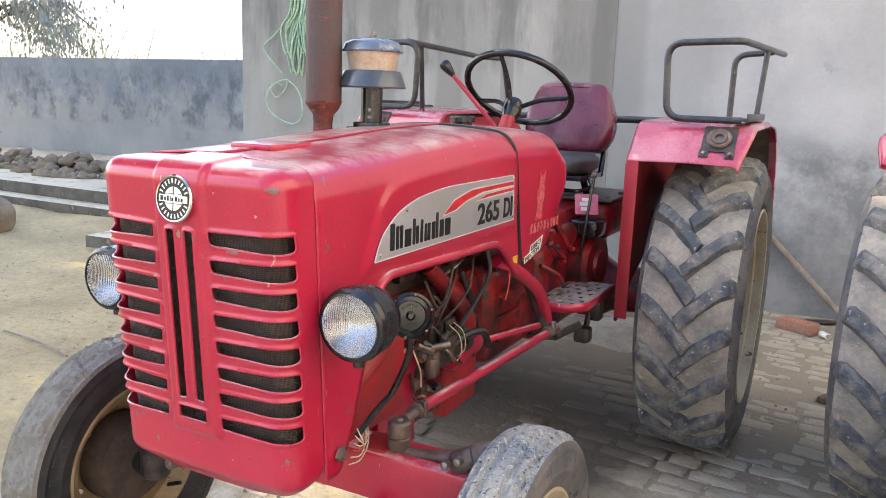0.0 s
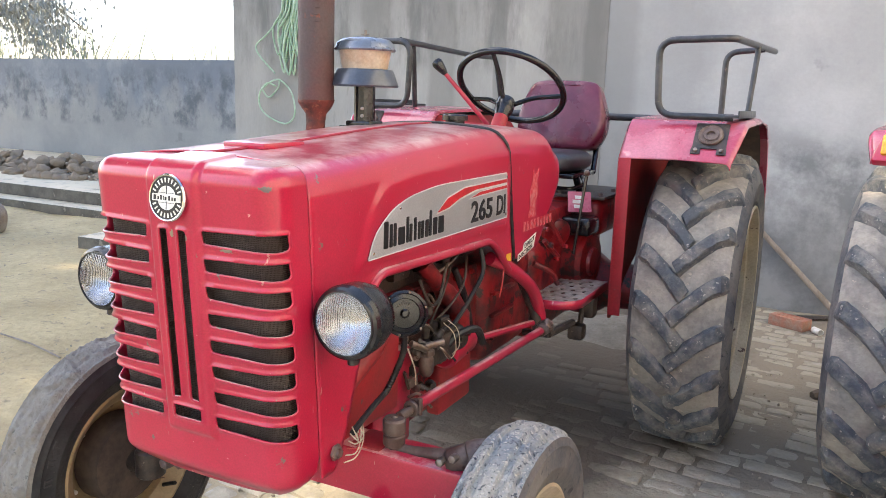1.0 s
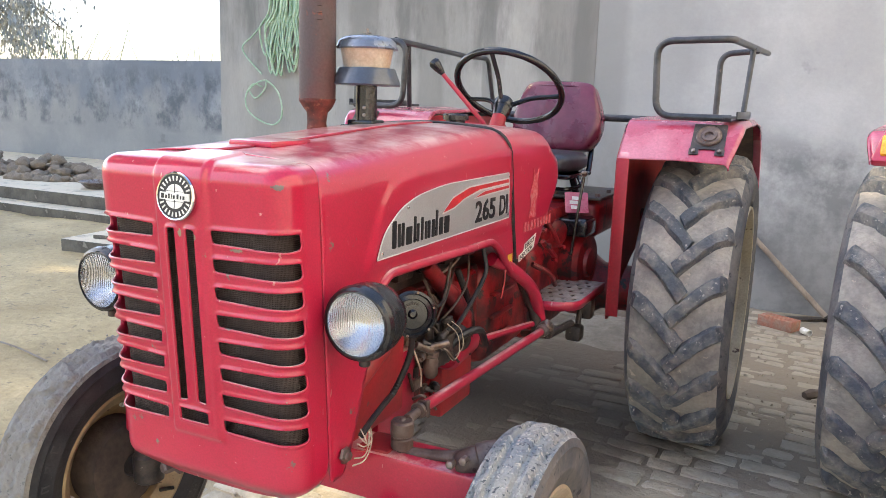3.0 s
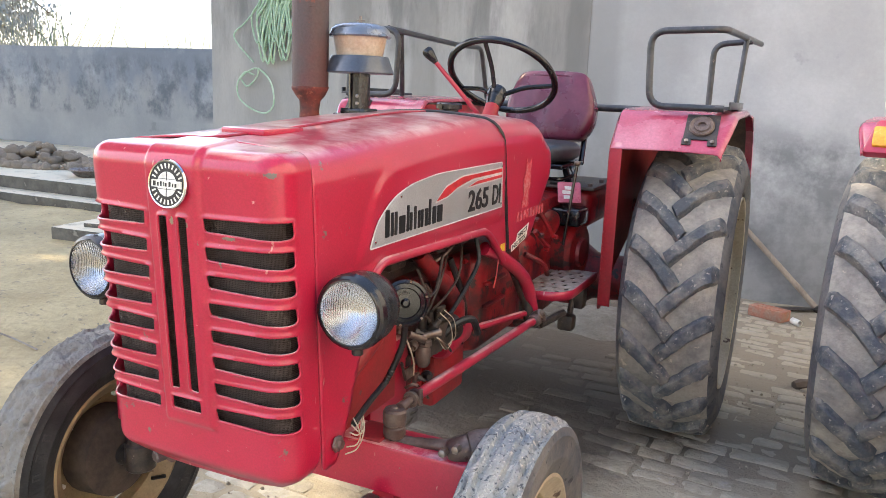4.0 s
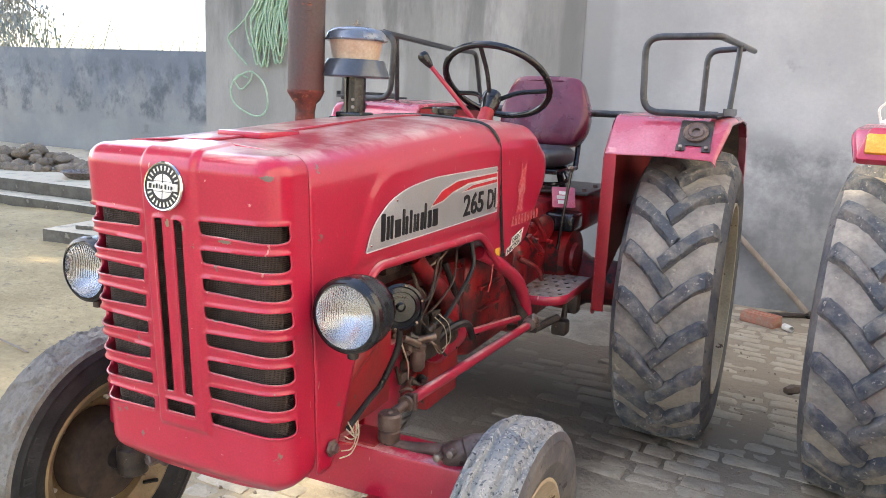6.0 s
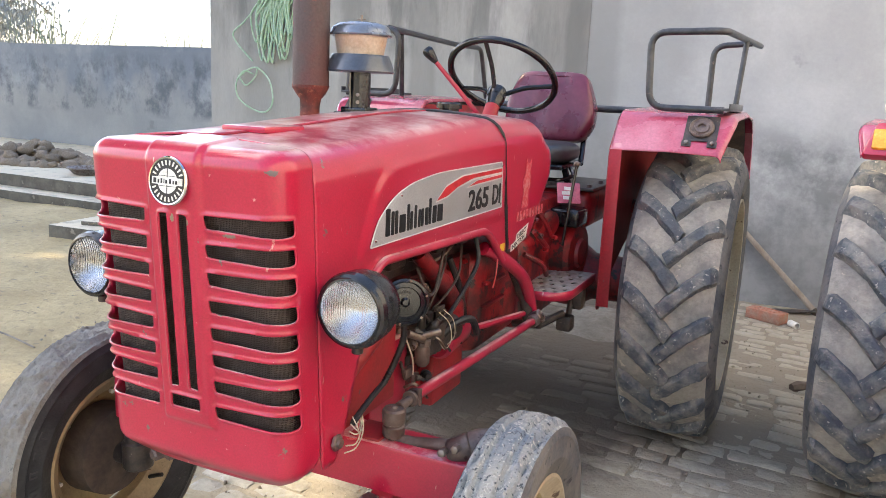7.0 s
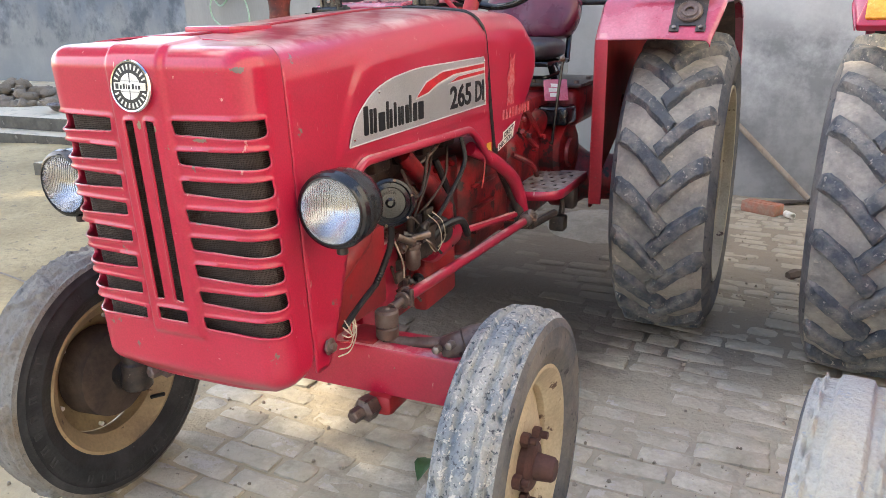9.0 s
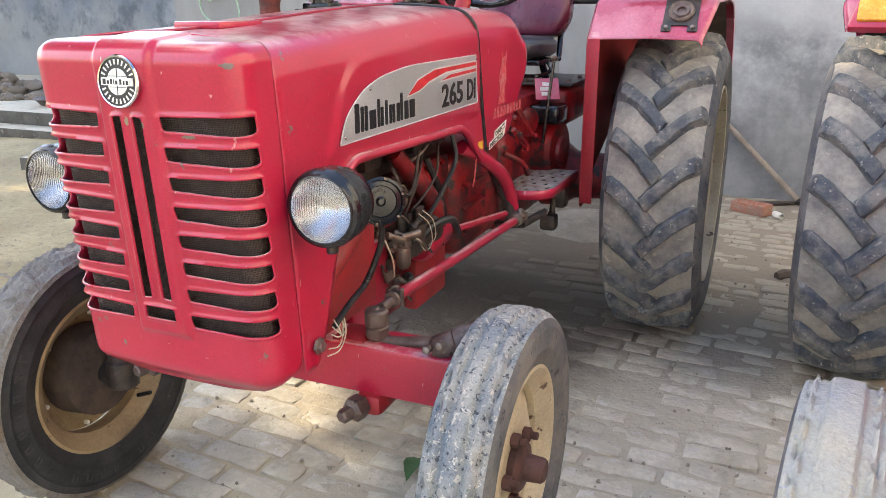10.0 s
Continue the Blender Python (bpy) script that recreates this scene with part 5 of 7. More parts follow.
def running_gear(parent):
    # bolster and front frame
    bm = bmesh.new()
    box(bm, (-0.16, -0.11, 0.615), (0.16, 0.10, 0.70), 0.02)
    box(bm, (-0.05, 0.00, 0.47), (0.05, 0.08, 0.60), 0.02)
    part("bolster", bm, RED_DULL, parent)
    for s in (-1, 1):
        bm = bmesh.new()
        box(bm, (s * 0.120, -0.05, 0.60), (s * 0.160, 0.31, 0.70), 0.012)
        box(bm, (s * 0.135, 0.10, 0.475), (s * 0.165, 0.29, 0.74), 0.008)
        part("front_frame", bm, RED, parent, "red front frame bracket")
        bm = bmesh.new()
        box(bm, (s * 0.150, -0.11, 0.60), (s * 0.178, 0.20, 0.80), 0.006)
        part("frame_cheek", bm, RED_DULL, parent)
        bm = bmesh.new()
        tube(bm, [(s * 0.17, -0.12, 0.70), (s * 0.19, 0.06, 0.80), (s * 0.17, 0.16, 0.86)], [0.028, 0.026, 0.022], 10)
        part("bracket_arm", bm, RED_DULL, parent)
    # radiator core behind the grille
    bm = bmesh.new()
    box(bm, (-0.20, -0.26, 0.66), (0.20, -0.14, 1.20), 0.01)
    part("radiator", bm, GUNK, parent)
    bm = bmesh.new()
    spin(bm, [(0.006, 0), (0.018, 0.002), (0.018, 0.008), (0.010, 0.010), (0.010, 0.016)], (HALF + 0.003, -0.178, 0.647), (1.2, -0.178, 0.647), 6)
    part("side_bolt", bm, STEEL, parent)
    # engine
    eng = bmesh.new()
    box(eng, (-0.125, 0.20, 0.60), (0.125, 0.80, 0.87), 0.02)
    box(eng, (-0.105, 0.24, 0.46), (0.105, 0.76, 0.61), 0.025)
    eng = part("engine", eng, RED_GREASY, parent, "greasy red engine block")
    for k in range(3):
        bm = bmesh.new()
        box(bm, (0.12, 0.46 + k * 0.1, 0.60), (0.140, 0.475 + k * 0.1, 0.84), 0.004)
        part("block_rib", bm, RED_GREASY, eng)
    # lower side plate of the sump with a stepped bottom
    bm = bmesh.new()
    box(bm, (0.10, 0.50, 0.455), (0.145, 0.72, 0.65), 0.012)
    part("sump_side", bm, RED_DULL, eng)
    # injection pump with filters
    bm = bmesh.new()
    box(bm, (0.13, 0.30, 0.67), (0.215, 0.47, 0.75), 0.014)
    for k in range(3):
        rod(bm, (0.185, 0.325 + k * 0.045, 0.745), (0.185, 0.325 + k * 0.045, 0.785), 0.012, 10)
    spin(bm, [(0.036, 0), (0.040, 0.01), (0.040, 0.03), (0.03, 0.04)], (0.19, 0.47, 0.71), (0.19, 1.4, 0.71), 18)
    part("injection_pump", bm, GUNK, eng, "oily injection pump")
    bm = bmesh.new()
    spin(bm, [(0.012, 0.0), (0.019, 0.010), (0.020, 0.045), (0.016, 0.055), (0.021, 0.058), (0.021, 0.070), (0.012, 0.076)], (0.208, 0.29, 0.660), (0.208, 0.29, 1.660), 18)
    part("filter_bowl", bm, BROWN_STEEL, eng, "small dirty fuel filter bowl")
    bm = bmesh.new()
    tube(bm, [(0.205, 0.27, 0.742), (0.238, 0.325, 0.748)], 0.010, 10)
    tube(bm, [(0.20, 0.22, 0.765), (0.225, 0.26, 0.742)], 0.009, 10)
    part("fuel_union", bm, STEEL, eng)
    bm = bmesh.new()
    spin(bm, [(0.04, 0.0), (0.05, 0.01), (0.05, 0.14), (0.042, 0.16), (0.03, 0.17)], (0.165, 0.46, 0.665), (0.165, 0.80, 0.70), 24)
    part("starter_motor", bm, RED, eng, "red cylinder starter motor")
    bm = bmesh.new()
    tube(bm, sag([(0.15, 0.36, 0.94), (0.17, 0.44, 0.86), (0.175, 0.53, 0.78), (0.17, 0.56, 0.70)], 5), [0.024] * 6 + [0.03] * 5 + [0.036] * 4 + [0.04], 12)
    part("intake_pipe", bm, RED_GREASY, eng)
    for y0 in (0.26, 0.40, 0.54, 0.68):
        bm = bmesh.new()
        box(bm, (0.07, y0, 0.90), (0.125, y0 + 0.09, 0.975), 0.012)
        part("manifold_port", bm, GUNK, eng)
    # head coloured near black, standing in for the shade under the bonnet
    bm = bmesh.new()
    box(bm, (-0.13, 0.18, 0.985), (0.13, 0.82, 1.04), 0.02)
    box(bm, (-0.10, 0.22, 0.86), (0.10, 0.78, 0.99), 0.02)
    part("cylinder_head", bm, GUNK, eng, "cylinder head coloured dark for the shade under the bonnet")
    bm = bmesh.new()
    spin(bm, [(0.10, 0.0), (0.11, 0.01), (0.11, 0.03), (0.10, 0.04)], (0.0, 0.10, 0.83), (0, 1, 0.83), 28)
    box(bm, (-0.06, 0.12, 0.70), (0.12, 0.21, 0.92), 0.02)
    part("timing_case", bm, RED_GREASY, eng)
    # pipes, hoses and wires on the side
    runs = [("fuel_pipe", GUNK, 0.0035, [(0.19, 0.34, 0.785), (0.21, 0.36, 0.85), (0.20, 0.42, 0.90), (0.17, 0.50, 0.93)]),
            ("fuel_pipe", GUNK, 0.0035, [(0.19, 0.37, 0.785), (0.215, 0.42, 0.83), (0.21, 0.50, 0.87), (0.18, 0.58, 0.93)]),
            ("fuel_pipe", STEEL, 0.0045, [(0.16, 0.40, 0.90), (0.19, 0.45, 0.93), (0.17, 0.58, 0.96)]),
            ("fuel_pipe", GUNK, 0.004, [(0.21, 0.235, 0.93), (0.225, 0.27, 0.86), (0.215, 0.34, 0.86), (0.20, 0.41, 0.94)]),
            ("hose", HOSE, 0.0065, [(0.22, 0.585, 0.955), (0.235, 0.575, 0.89), (0.225, 0.51, 0.82), (0.215, 0.43, 0.765), (0.215, 0.37, 0.765), (0.21, 0.345, 0.72)]),
            ("hose", HOSE, 0.011, [(0.20, 0.41, 0.70), (0.225, 0.44, 0.735), (0.245, 0.52, 0.735), (0.25, 0.56, 0.685)]),
            ("hose", HOSE, 0.010, [(0.17, 0.52, 0.90), (0.19, 0.55, 0.82), (0.20, 0.57, 0.74), (0.19, 0.60, 0.68)]),
            ("wire", WIRE, 0.0014, [(0.215, 0.37, 0.785), (0.232, 0.40, 0.75), (0.235, 0.41, 0.70), (0.225, 0.39, 0.68), (0.215, 0.36, 0.72)]),
            ("wire", WIRE, 0.0013, [(0.22, 0.385, 0.79), (0.238, 0.41, 0.76), (0.238, 0.425, 0.71), (0.222, 0.41, 0.685)]),
            ("wire", WIRE_RED, 0.0028, [(0.27, 0.05, 0.90), (0.28, 0.075, 0.91), (0.27, 0.09, 0.885), (0.25, 0.10, 0.84)]),
            ("wire", WIRE_RED, 0.0025, [(0.24, 0.72, 0.87), (0.245, 0.70, 0.83), (0.242, 0.69, 0.79)]),
            ("wire", WIRE, 0.002, [(0.235, 0.14, 0.78), (0.24, 0.17, 0.72), (0.235, 0.185, 0.675)])]
    for name, material, rad, pts in runs:
        bm = bmesh.new()
        tube(bm, sag(pts, 6), rad, 8)
        part(name, bm, material, eng)
    # bolts, unions, clamps and brackets crowded round the pump
    er = random.Random(17)
    for k in range(46):
        p = Vector((er.uniform(0.135, 0.215), er.uniform(0.20, 0.50), er.uniform(0.61, 0.83)))
        if p.z > 0.76 and p.y > 0.40:
            continue
        d = Vector((er.uniform(0.2, 1), er.uniform(-1, 0.6), er.uniform(-0.5, 0.8))).normalized()
        bm = bmesh.new()
        kind = k % 4
        if kind == 0:
            spin(bm, [(0.009, 0), (0.009, 0.010), (0.005, 0.011), (0.005, 0.022)], p, p + d, 6)
        elif kind == 1:
            spin(bm, [(0.012, 0), (0.014, 0.004), (0.014, 0.022), (0.010, 0.026), (0.007, 0.040)], p, p + d, 12)
        elif kind == 2:
            tube(bm, sag([p, p + d * 0.03 + Vector((0, 0, 0.02)), p + d * 0.05 + Vector((0, 0.03, -0.02))], 4), 0.004, 6)
        else:
            box(bm, tuple(p), tuple(p + Vector((0.012, er.uniform(0.02, 0.05), er.uniform(0.01, 0.03)))), 0.003)
        part(("bolt", "union", "pipe", "bracket")[kind], bm, (STEEL, GUNK, BROWN_STEEL, GUNK)[(k // 4) % 4], eng)
    for k in range(11):
        p = Vector((0.127, 0.225 + k * 0.055, 0.852 if k % 2 else 0.625))
        bm = bmesh.new()
        spin(bm, [(0.010, 0), (0.010, 0.010), (0.005, 0.011), (0.005, 0.016)], p, p + Vector((1, 0, 0)), 6)
        part("bolt", bm, RED_GREASY, eng)
    # ribbed conduit from the horn to a loose bundle at the nose
    bm = bmesh.new()
    pts = sag([(0.268, 0.062, 0.86), (0.264, 0.068, 0.80), (0.248, 0.060, 0.745), (0.232, 0.045, 0.700)], 14)
    tube(bm, pts, [0.0068 + 0.0013 * (i % 2) for i in range(len(pts))], 10)
    part("conduit", bm, HOSE, eng, "ribbed black cable conduit")
    bm = bmesh.new()
    tube(bm, sag([(0.232, 0.045, 0.700), (0.235, -0.02, 0.685), (0.24, -0.075, 0.672), (0.25, -0.12, 0.668)], 5), 0.007, 8)
    part("wire", bm, HOSE, eng)
    for k in range(6):
        bm = bmesh.new()
        e = Vector((0.248, -0.15 + 0.006 * k, 0.612 + 0.014 * k))
        tube(bm, sag([(0.236, -0.06 - 0.006 * k, 0.668), (0.255, -0.085 - 0.01 * (k % 3), 0.640 + 0.008 * (k % 2)), (0.262, -0.125, 0.618 + 0.010 * k), e], 5), 0.0015, 6)
        part("wire", bm, WIRE_RED if k == 2 else WIRE, eng)
    # horn
    bm = bmesh.new()
    c, f = Vector((0.276, 0.048, 0.896)), Vector((0.55, -0.80, 0.10))
    spin(bm, [(0.022, -0.034), (0.044, -0.028), (0.050, -0.006), (0.053, 0.0), (0.053, 0.004), (0.047, 0.007), (0.044, 0.003), (0.035, 0.006), (0.033, 0.003), (0.011, 0.004), (0.006, 0.009)], c, c + f, 36)
    horn = part("horn", bm, BLACK, parent, "round black disc horn")
    q = (f.normalized()).to_track_quat('Z', 'Y').to_matrix().to_4x4()
    for k in range(6):
        a = 2 * math.pi * k / 6 + 0.3
        pt = Matrix.Translation(c) @ q @ Vector((0.0495 * math.cos(a), 0.0495 * math.sin(a), 0.004))
        bm = bmesh.new()
        spin(bm, [(0.003, 0), (0.003, 0.003)], pt, pt + f, 8)
        part("screw", bm, STEEL, horn)
    for k in range(7):
        a = math.pi * (0.35 + 0.07 * k)
        m = Matrix.Translation(c) @ q @ pose(0, 0, 0.005, 0, 0, math.degrees(a))
        plate("mark", [(0.021, -0.0014), (0.026, -0.0014), (0.026, 0.0014), (0.021, 0.0014)], m, 0.0005, GUNK, horn)
    bm = bmesh.new()
    tube(bm, [c - f.normalized() * 0.03, (0.20, 0.10, 0.90)], 0.008, 8)
    part("bracket", bm, GUNK, horn)
    # clutch and gear housings
    bm = bmesh.new()
    box(bm, (-0.15, 0.80, 0.52), (0.15, 1.22, 0.86), 0.05, 3)
    clutch = part("clutch_housing", bm, RED_GREASY, parent, "red clutch housing with cast ribs")
    for k in range(3):
        bm = bmesh.new()
        box(bm, (0.145, 0.84, 0.60 + 0.075 * k), (0.165, 1.02, 0.612 + 0.075 * k), 0.004)
        part("cast_rib", bm, RED_GREASY, clutch)
    bm = bmesh.new()
    box(bm, (-0.17, 1.20, 0.50), (0.17, 2.10, 0.86), 0.05, 3)
    spin(bm, [(0.12, 0.0), (0.14, 0.02), (0.14, 0.10), (0.10, 0.16), (0.09, 0.45), (0.12, 0.47), (0.12, 0.53)], (0.12, WHEELBASE, REAR_R + FLOOR), (1.2, WHEELBASE, REAR_R + FLOOR), 28)
    spin(bm, [(0.12, 0.0), (0.14, 0.02), (0.14, 0.10), (0.10, 0.16), (0.09, 0.45), (0.12, 0.47), (0.12, 0.53)], (-0.12, WHEELBASE, REAR_R + FLOOR), (-1.2, WHEELBASE, REAR_R + FLOOR), 28)
    part("gearbox", bm, RED_GREASY, parent, "dirty red gearbox and axle housing")
    bm = bmesh.new()
    spin(bm, [(0.11, 0.0), (0.128, 0.012), (0.128, 0.07), (0.112, 0.088), (0.06, 0.092), (0.055, 0.105)], (0.17, 1.62, 0.745), (1.2, 1.52, 0.745), 30)
    part("brake_drum", bm, RED_GREASY, parent)
    bm = bmesh.new()
    box(bm, (-0.16, 1.30, 0.85), (0.17, 2.05, 0.98), 0.03)
    spin(bm, [(0.05, 0.0), (0.055, 0.01), (0.055, 0.07), (0.04, 0.08)], (0.12, 1.46, 0.885), (0.22, 1.40, 0.87), 22)
    part("hydraulic_cover", bm, RED_GREASY, parent, "oily dark red hydraulic cover")
    bm = bmesh.new()
    box(bm, (0.06, 1.62, 0.84), (0.285, 2.02, 0.995), 0.035, 3)
    rod(bm, (0.27, 1.90, 0.925), (0.44, 1.90, 0.915), 0.032, 14)
    lift = part("lift_housing", bm, RED_GREASY, parent, "oily dark red hydraulic lift housing")
    bm = bmesh.new()
    box(bm, (0.07, 1.60, 0.996), (0.30, 2.03, 1.010), 0.005)
    part("cover_plate", bm, GUNK, lift)
    for bx, by in ((0.10, 1.63), (0.275, 1.63), (0.275, 1.82), (0.275, 1.99)):
        bm = bmesh.new()
        rod(bm, (bx, by, 1.009), (bx, by, 1.022), 0.010, 6)
        part("bolt", bm, BROWN_STEEL, lift)
    bm = bmesh.new()
    box(bm, (0.15, 1.47, 0.865), (0.285, 1.61, 0.935), 0.016, 3)
    part("control_box", bm, BLACK, parent, "black control valve box")
    m = Matrix.Translation((0.225, 1.50, 0.995)) @ pose(0, 0, 0, 62, 0, 28)
    pl = plate("warning_plate", rounded([(-0.042, -0.042), (0.048, -0.042), (0.048, 0.042), (-0.042, 0.042)], 0.004), m, 0.003, FENDER_RED, parent, "small red plate with white marks")
    for dx, dy, w in ((-0.02, -0.02, 0.03), (-0.024, 0.0, 0.04), (-0.015, 0.018, 0.026)):
        plate("mark", [(dx, dy - 0.007), (dx + w, dy - 0.007), (dx + w, dy + 0.006), (dx, dy + 0.008)], m @ Matrix.Translation((0, 0, 0.003)), 0.0008, WHITE, pl)
    lever = bmesh.new()
    tube(lever, [(0.235, 1.44, 0.80), (0.245, 1.44, 0.90), (0.262, 1.46, 1.105)], 0.006, 8)
    lever = part("lever", lever, BLACK, parent, "thin black control lever")
    bm = bmesh.new()
    bmesh.ops.create_uvsphere(bm, u_segments=12, v_segments=8, radius=0.012, matrix=Matrix.Translation((0.262, 1.46, 1.112)))
    part("knob", bm, STEEL, lever)
    bm = bmesh.new()
    for p in ([(0.19, 1.22, 0.88), (0.21, 1.28, 0.83), (0.20, 1.36, 0.80)], [(0.17, 1.18, 0.80), (0.22, 1.24, 0.76), (0.21, 1.34, 0.70)], [(0.15, 1.30, 0.98), (0.19, 1.34, 0.90), (0.2, 1.40, 0.84)]):
        tube(bm, sag(p, 5), 0.010, 8)
    for p in ((0.19, 1.27, 0.86), (0.20, 1.32, 0.80), (0.18, 1.24, 0.92), (0.21, 1.38, 0.84)):
        rod(bm, p, Vector(p) + Vector((0.02, -0.01, 0.0)), 0.008, 8)
    part("linkage", bm, RED_GREASY, parent)
    # curved tubular brace and footstep
    bm = bmesh.new()
    tube(bm, sag([(0.205, 0.69, 0.905), (0.232, 0.77, 0.868), (0.255, 0.92, 0.78), (0.262, 1.00, 0.68), (0.262, 1.02, 0.61)], 5), 0.021, 12)
    part("brace", bm, RED, parent, "curved red tubular brace")
    bm = bmesh.new()
    tube(bm, [(0.20, 0.66, 0.665), (0.25, 0.99, 0.640)], 0.011, 8)
    part("tie_rod", bm, RED, parent)
    for s in (1, -1):
        holes = []
        for i in range(7):
            for j in range(4):
                y = 1.185 + i * 0.052
                x = 0.165 + j * 0.043 + (0.021 if i % 2 else 0)
                if x > 0.325:
                    continue
                holes.append([(x, y - 0.017), (x + 0.011, y), (x, y + 0.017), (x - 0.011, y)])
        outer = rounded([(0.14, 1.20), (0.215, 1.13), (0.30, 1.15), (0.345, 1.20), (0.345, 1.555), (0.14, 1.55)], [0.02, 0.06, 0.05, 0.05, 0.01, 0.01], 5)
        st = sheet("footstep", outer, holes, 0.0085, lambda u, v, d, s=s: Vector((s * u, v, 0.682 + 0.004 * math.sin(v * 14) * (u > 0.2))), WORN_STEP, parent, 0.004, "worn pierced metal footstep with a red lip")
        bm = bmesh.new()
        edge = bend([(s * 0.14, 1.195, 0.668), (s * 0.215, 1.125, 0.668), (s * 0.305, 1.145, 0.668), (s * 0.348, 1.20, 0.668), (s * 0.348, 1.555, 0.668)], 0.04)
        rows = []
        for p in edge:
            rows.append((bm.verts.new(p + Vector((0, 0, 0.016))), bm.verts.new(p + Vector((0, 0, -0.016)))))
        for a, b in zip(rows, rows[1:]):
            bm.faces.new((a[0], b[0], b[1], a[1]))
        lip = part("lip", bm, RED, st)
        sm = lip.modifiers.new("thickness", 'SOLIDIFY')
        sm.thickness = 0.005
        bm = bmesh.new()
        tube(bm, bend([(s * 0.17, 1.45, 0.67), (s * 0.30, 1.40, 0.62), (s * 0.30, 1.35, 0.52)], 0.03), 0.011, 8)
        box(bm, (s * 0.27, 1.30, 0.50), (s * 0.33, 1.36, 0.56), 0.012)
        part("step_bracket", bm, GUNK, st)
    for a, b in (((0.17, 1.12, 0.56), (0.28, 1.06, 0.585)), ((0.16, 1.40, 0.60), (0.31, 1.42, 0.66)), ((0.28, 1.06, 0.585), (0.32, 1.20, 0.60))):
        bm = bmesh.new()
        tube(bm, [a, b], 0.014, 8)
        part("pedal_rod", bm, GUNK, parent)
    bm = bmesh.new()
    box(bm, (0.30, 1.38, 0.57), (0.345, 1.44, 0.67), 0.01)
    part("pedal_bracket", bm, GUNK, parent)


def stacks(parent):
    # exhaust
    e = Vector((-0.210, 0.385, 0))
    bm = bmesh.new()
    spin(bm, [(0.047, 0.0), (0.0495, 0.003), (0.0495, 0.60), (0.045, 0.61)], e + Vector((0, 0, 1.352)), e + Vector((0, 0, 3)), 40)
    muf = part("muffler", bm, RUST, parent, "tall brown rusted exhaust silencer")
    bm = bmesh.new()

    def dent(j, a):
        return 0.004 * noise.noise(Vector((math.cos(a), math.sin(a), j * 1.3)))
    lathe(bm, [(0.0505, 0.122), (0.0515, 0.118), (0.049, 0.114), (0.038, 0.098), (0.029, 0.085), (0.026, 0.06), (0.028, 0.04), (0.024, 0.015), (0.025, -0.02), (0.025, -0.12)], Matrix.Translation(e + Vector((0, 0, 1.236))) @ Matrix(((0, 0, 1, 0), (0, 1, 0, 0), (1, 0, 0, 0), (0, 0, 0, 1))), 24, False, dent)
    part("exhaust_neck", bm, RUST_RED, muf, "flaking red-rusted exhaust neck")
    # embossed unreadable marks down the silencer
    bm = bmesh.new()
    d = Vector((0.62, -0.78, 0)).normalized()
    for k in range(7):
        p = e + d * 0.0495 + Vector((0, 0, 1.565 + k * 0.018))
        t = Vector((-d.y, d.x, 0))
        tube(bm, [p - t * 0.006, p + t * 0.007], 0.0022, 5)
    part("embossed_mark", bm, RUST, muf)
    # pre-cleaner
    c = Vector((-0.105, 0.47, 0))
    bm = bmesh.new()
    rod(bm, c + Vector((0, 0, 1.25)), c + Vector((0, 0, 1.41)), 0.030, 24)
    cl = part("air_cleaner", bm, BLACK, parent, "black air pre-cleaner with a cloudy plastic bowl")
    bm = bmesh.new()
    spin(bm, [(0.040, 0.0), (0.093, 0.0), (0.095, 0.004), (0.081, 0.042), (0.078, 0.047), (0.053, 0.049)], c + Vector((0, 0, 1.398)), c + Vector((0, 0, 3)), 40)
    part("skirt", bm, SLATE, cl)
    bm = bmesh.new()
    spin(bm, [(0.062, 0.0), (0.064, 0.004), (0.073, 0.050), (0.078, 0.057)], c + Vector((0, 0, 1.445)), c + Vector((0, 0, 3)), 40)
    part("bowl", bm, PLASTIC, cl, "cloudy brown plastic bowl")
    bm = bmesh.new()
    spin(bm, [(0.084, 0.0), (0.086, 0.004), (0.082, 0.010), (0.080, 0.020), (0.068, 0.031), (0.044, 0.037), (0.01, 0.039)], c + Vector((0, 0, 1.495)), c + Vector((0, 0, 3)), 40)
    part("lid", bm, LID, cl, "glossy steel-blue domed lid")
    bm = bmesh.new()
    rod(bm, c + Vector((0, 0, 1.533)), c + Vector((0, 0, 1.552)), 0.004, 8)
    box(bm, tuple(c + Vector((-0.012, -0.003, 1.538))), tuple(c + Vector((0.012, 0.003, 1.542))), 0.001)
    part("wing_nut", bm, STEEL, cl)
    bm = bmesh.new()
    box(bm, tuple(c + Vector((-0.055, -0.05, 1.275))), tuple(c + Vector((0.07, 0.05, 1.290))), 0.004)
    box(bm, tuple(c + Vector((-0.040, -0.036, 1.288))), tuple(c + Vector((0.040, 0.036, 1.304))), 0.004)
    part("flange", bm, BLACK, cl)
    for dz in (1.318, 1.338):
        bm = bmesh.new()
        p = c + Vector((0.011, -0.0285, dz))
        spin(bm, [(0.005, 0), (0.005, 0.004), (0.002, 0.005)], p, p + Vector((0.3, -1, 0)), 8)
        part("screw", bm, STEEL, cl)


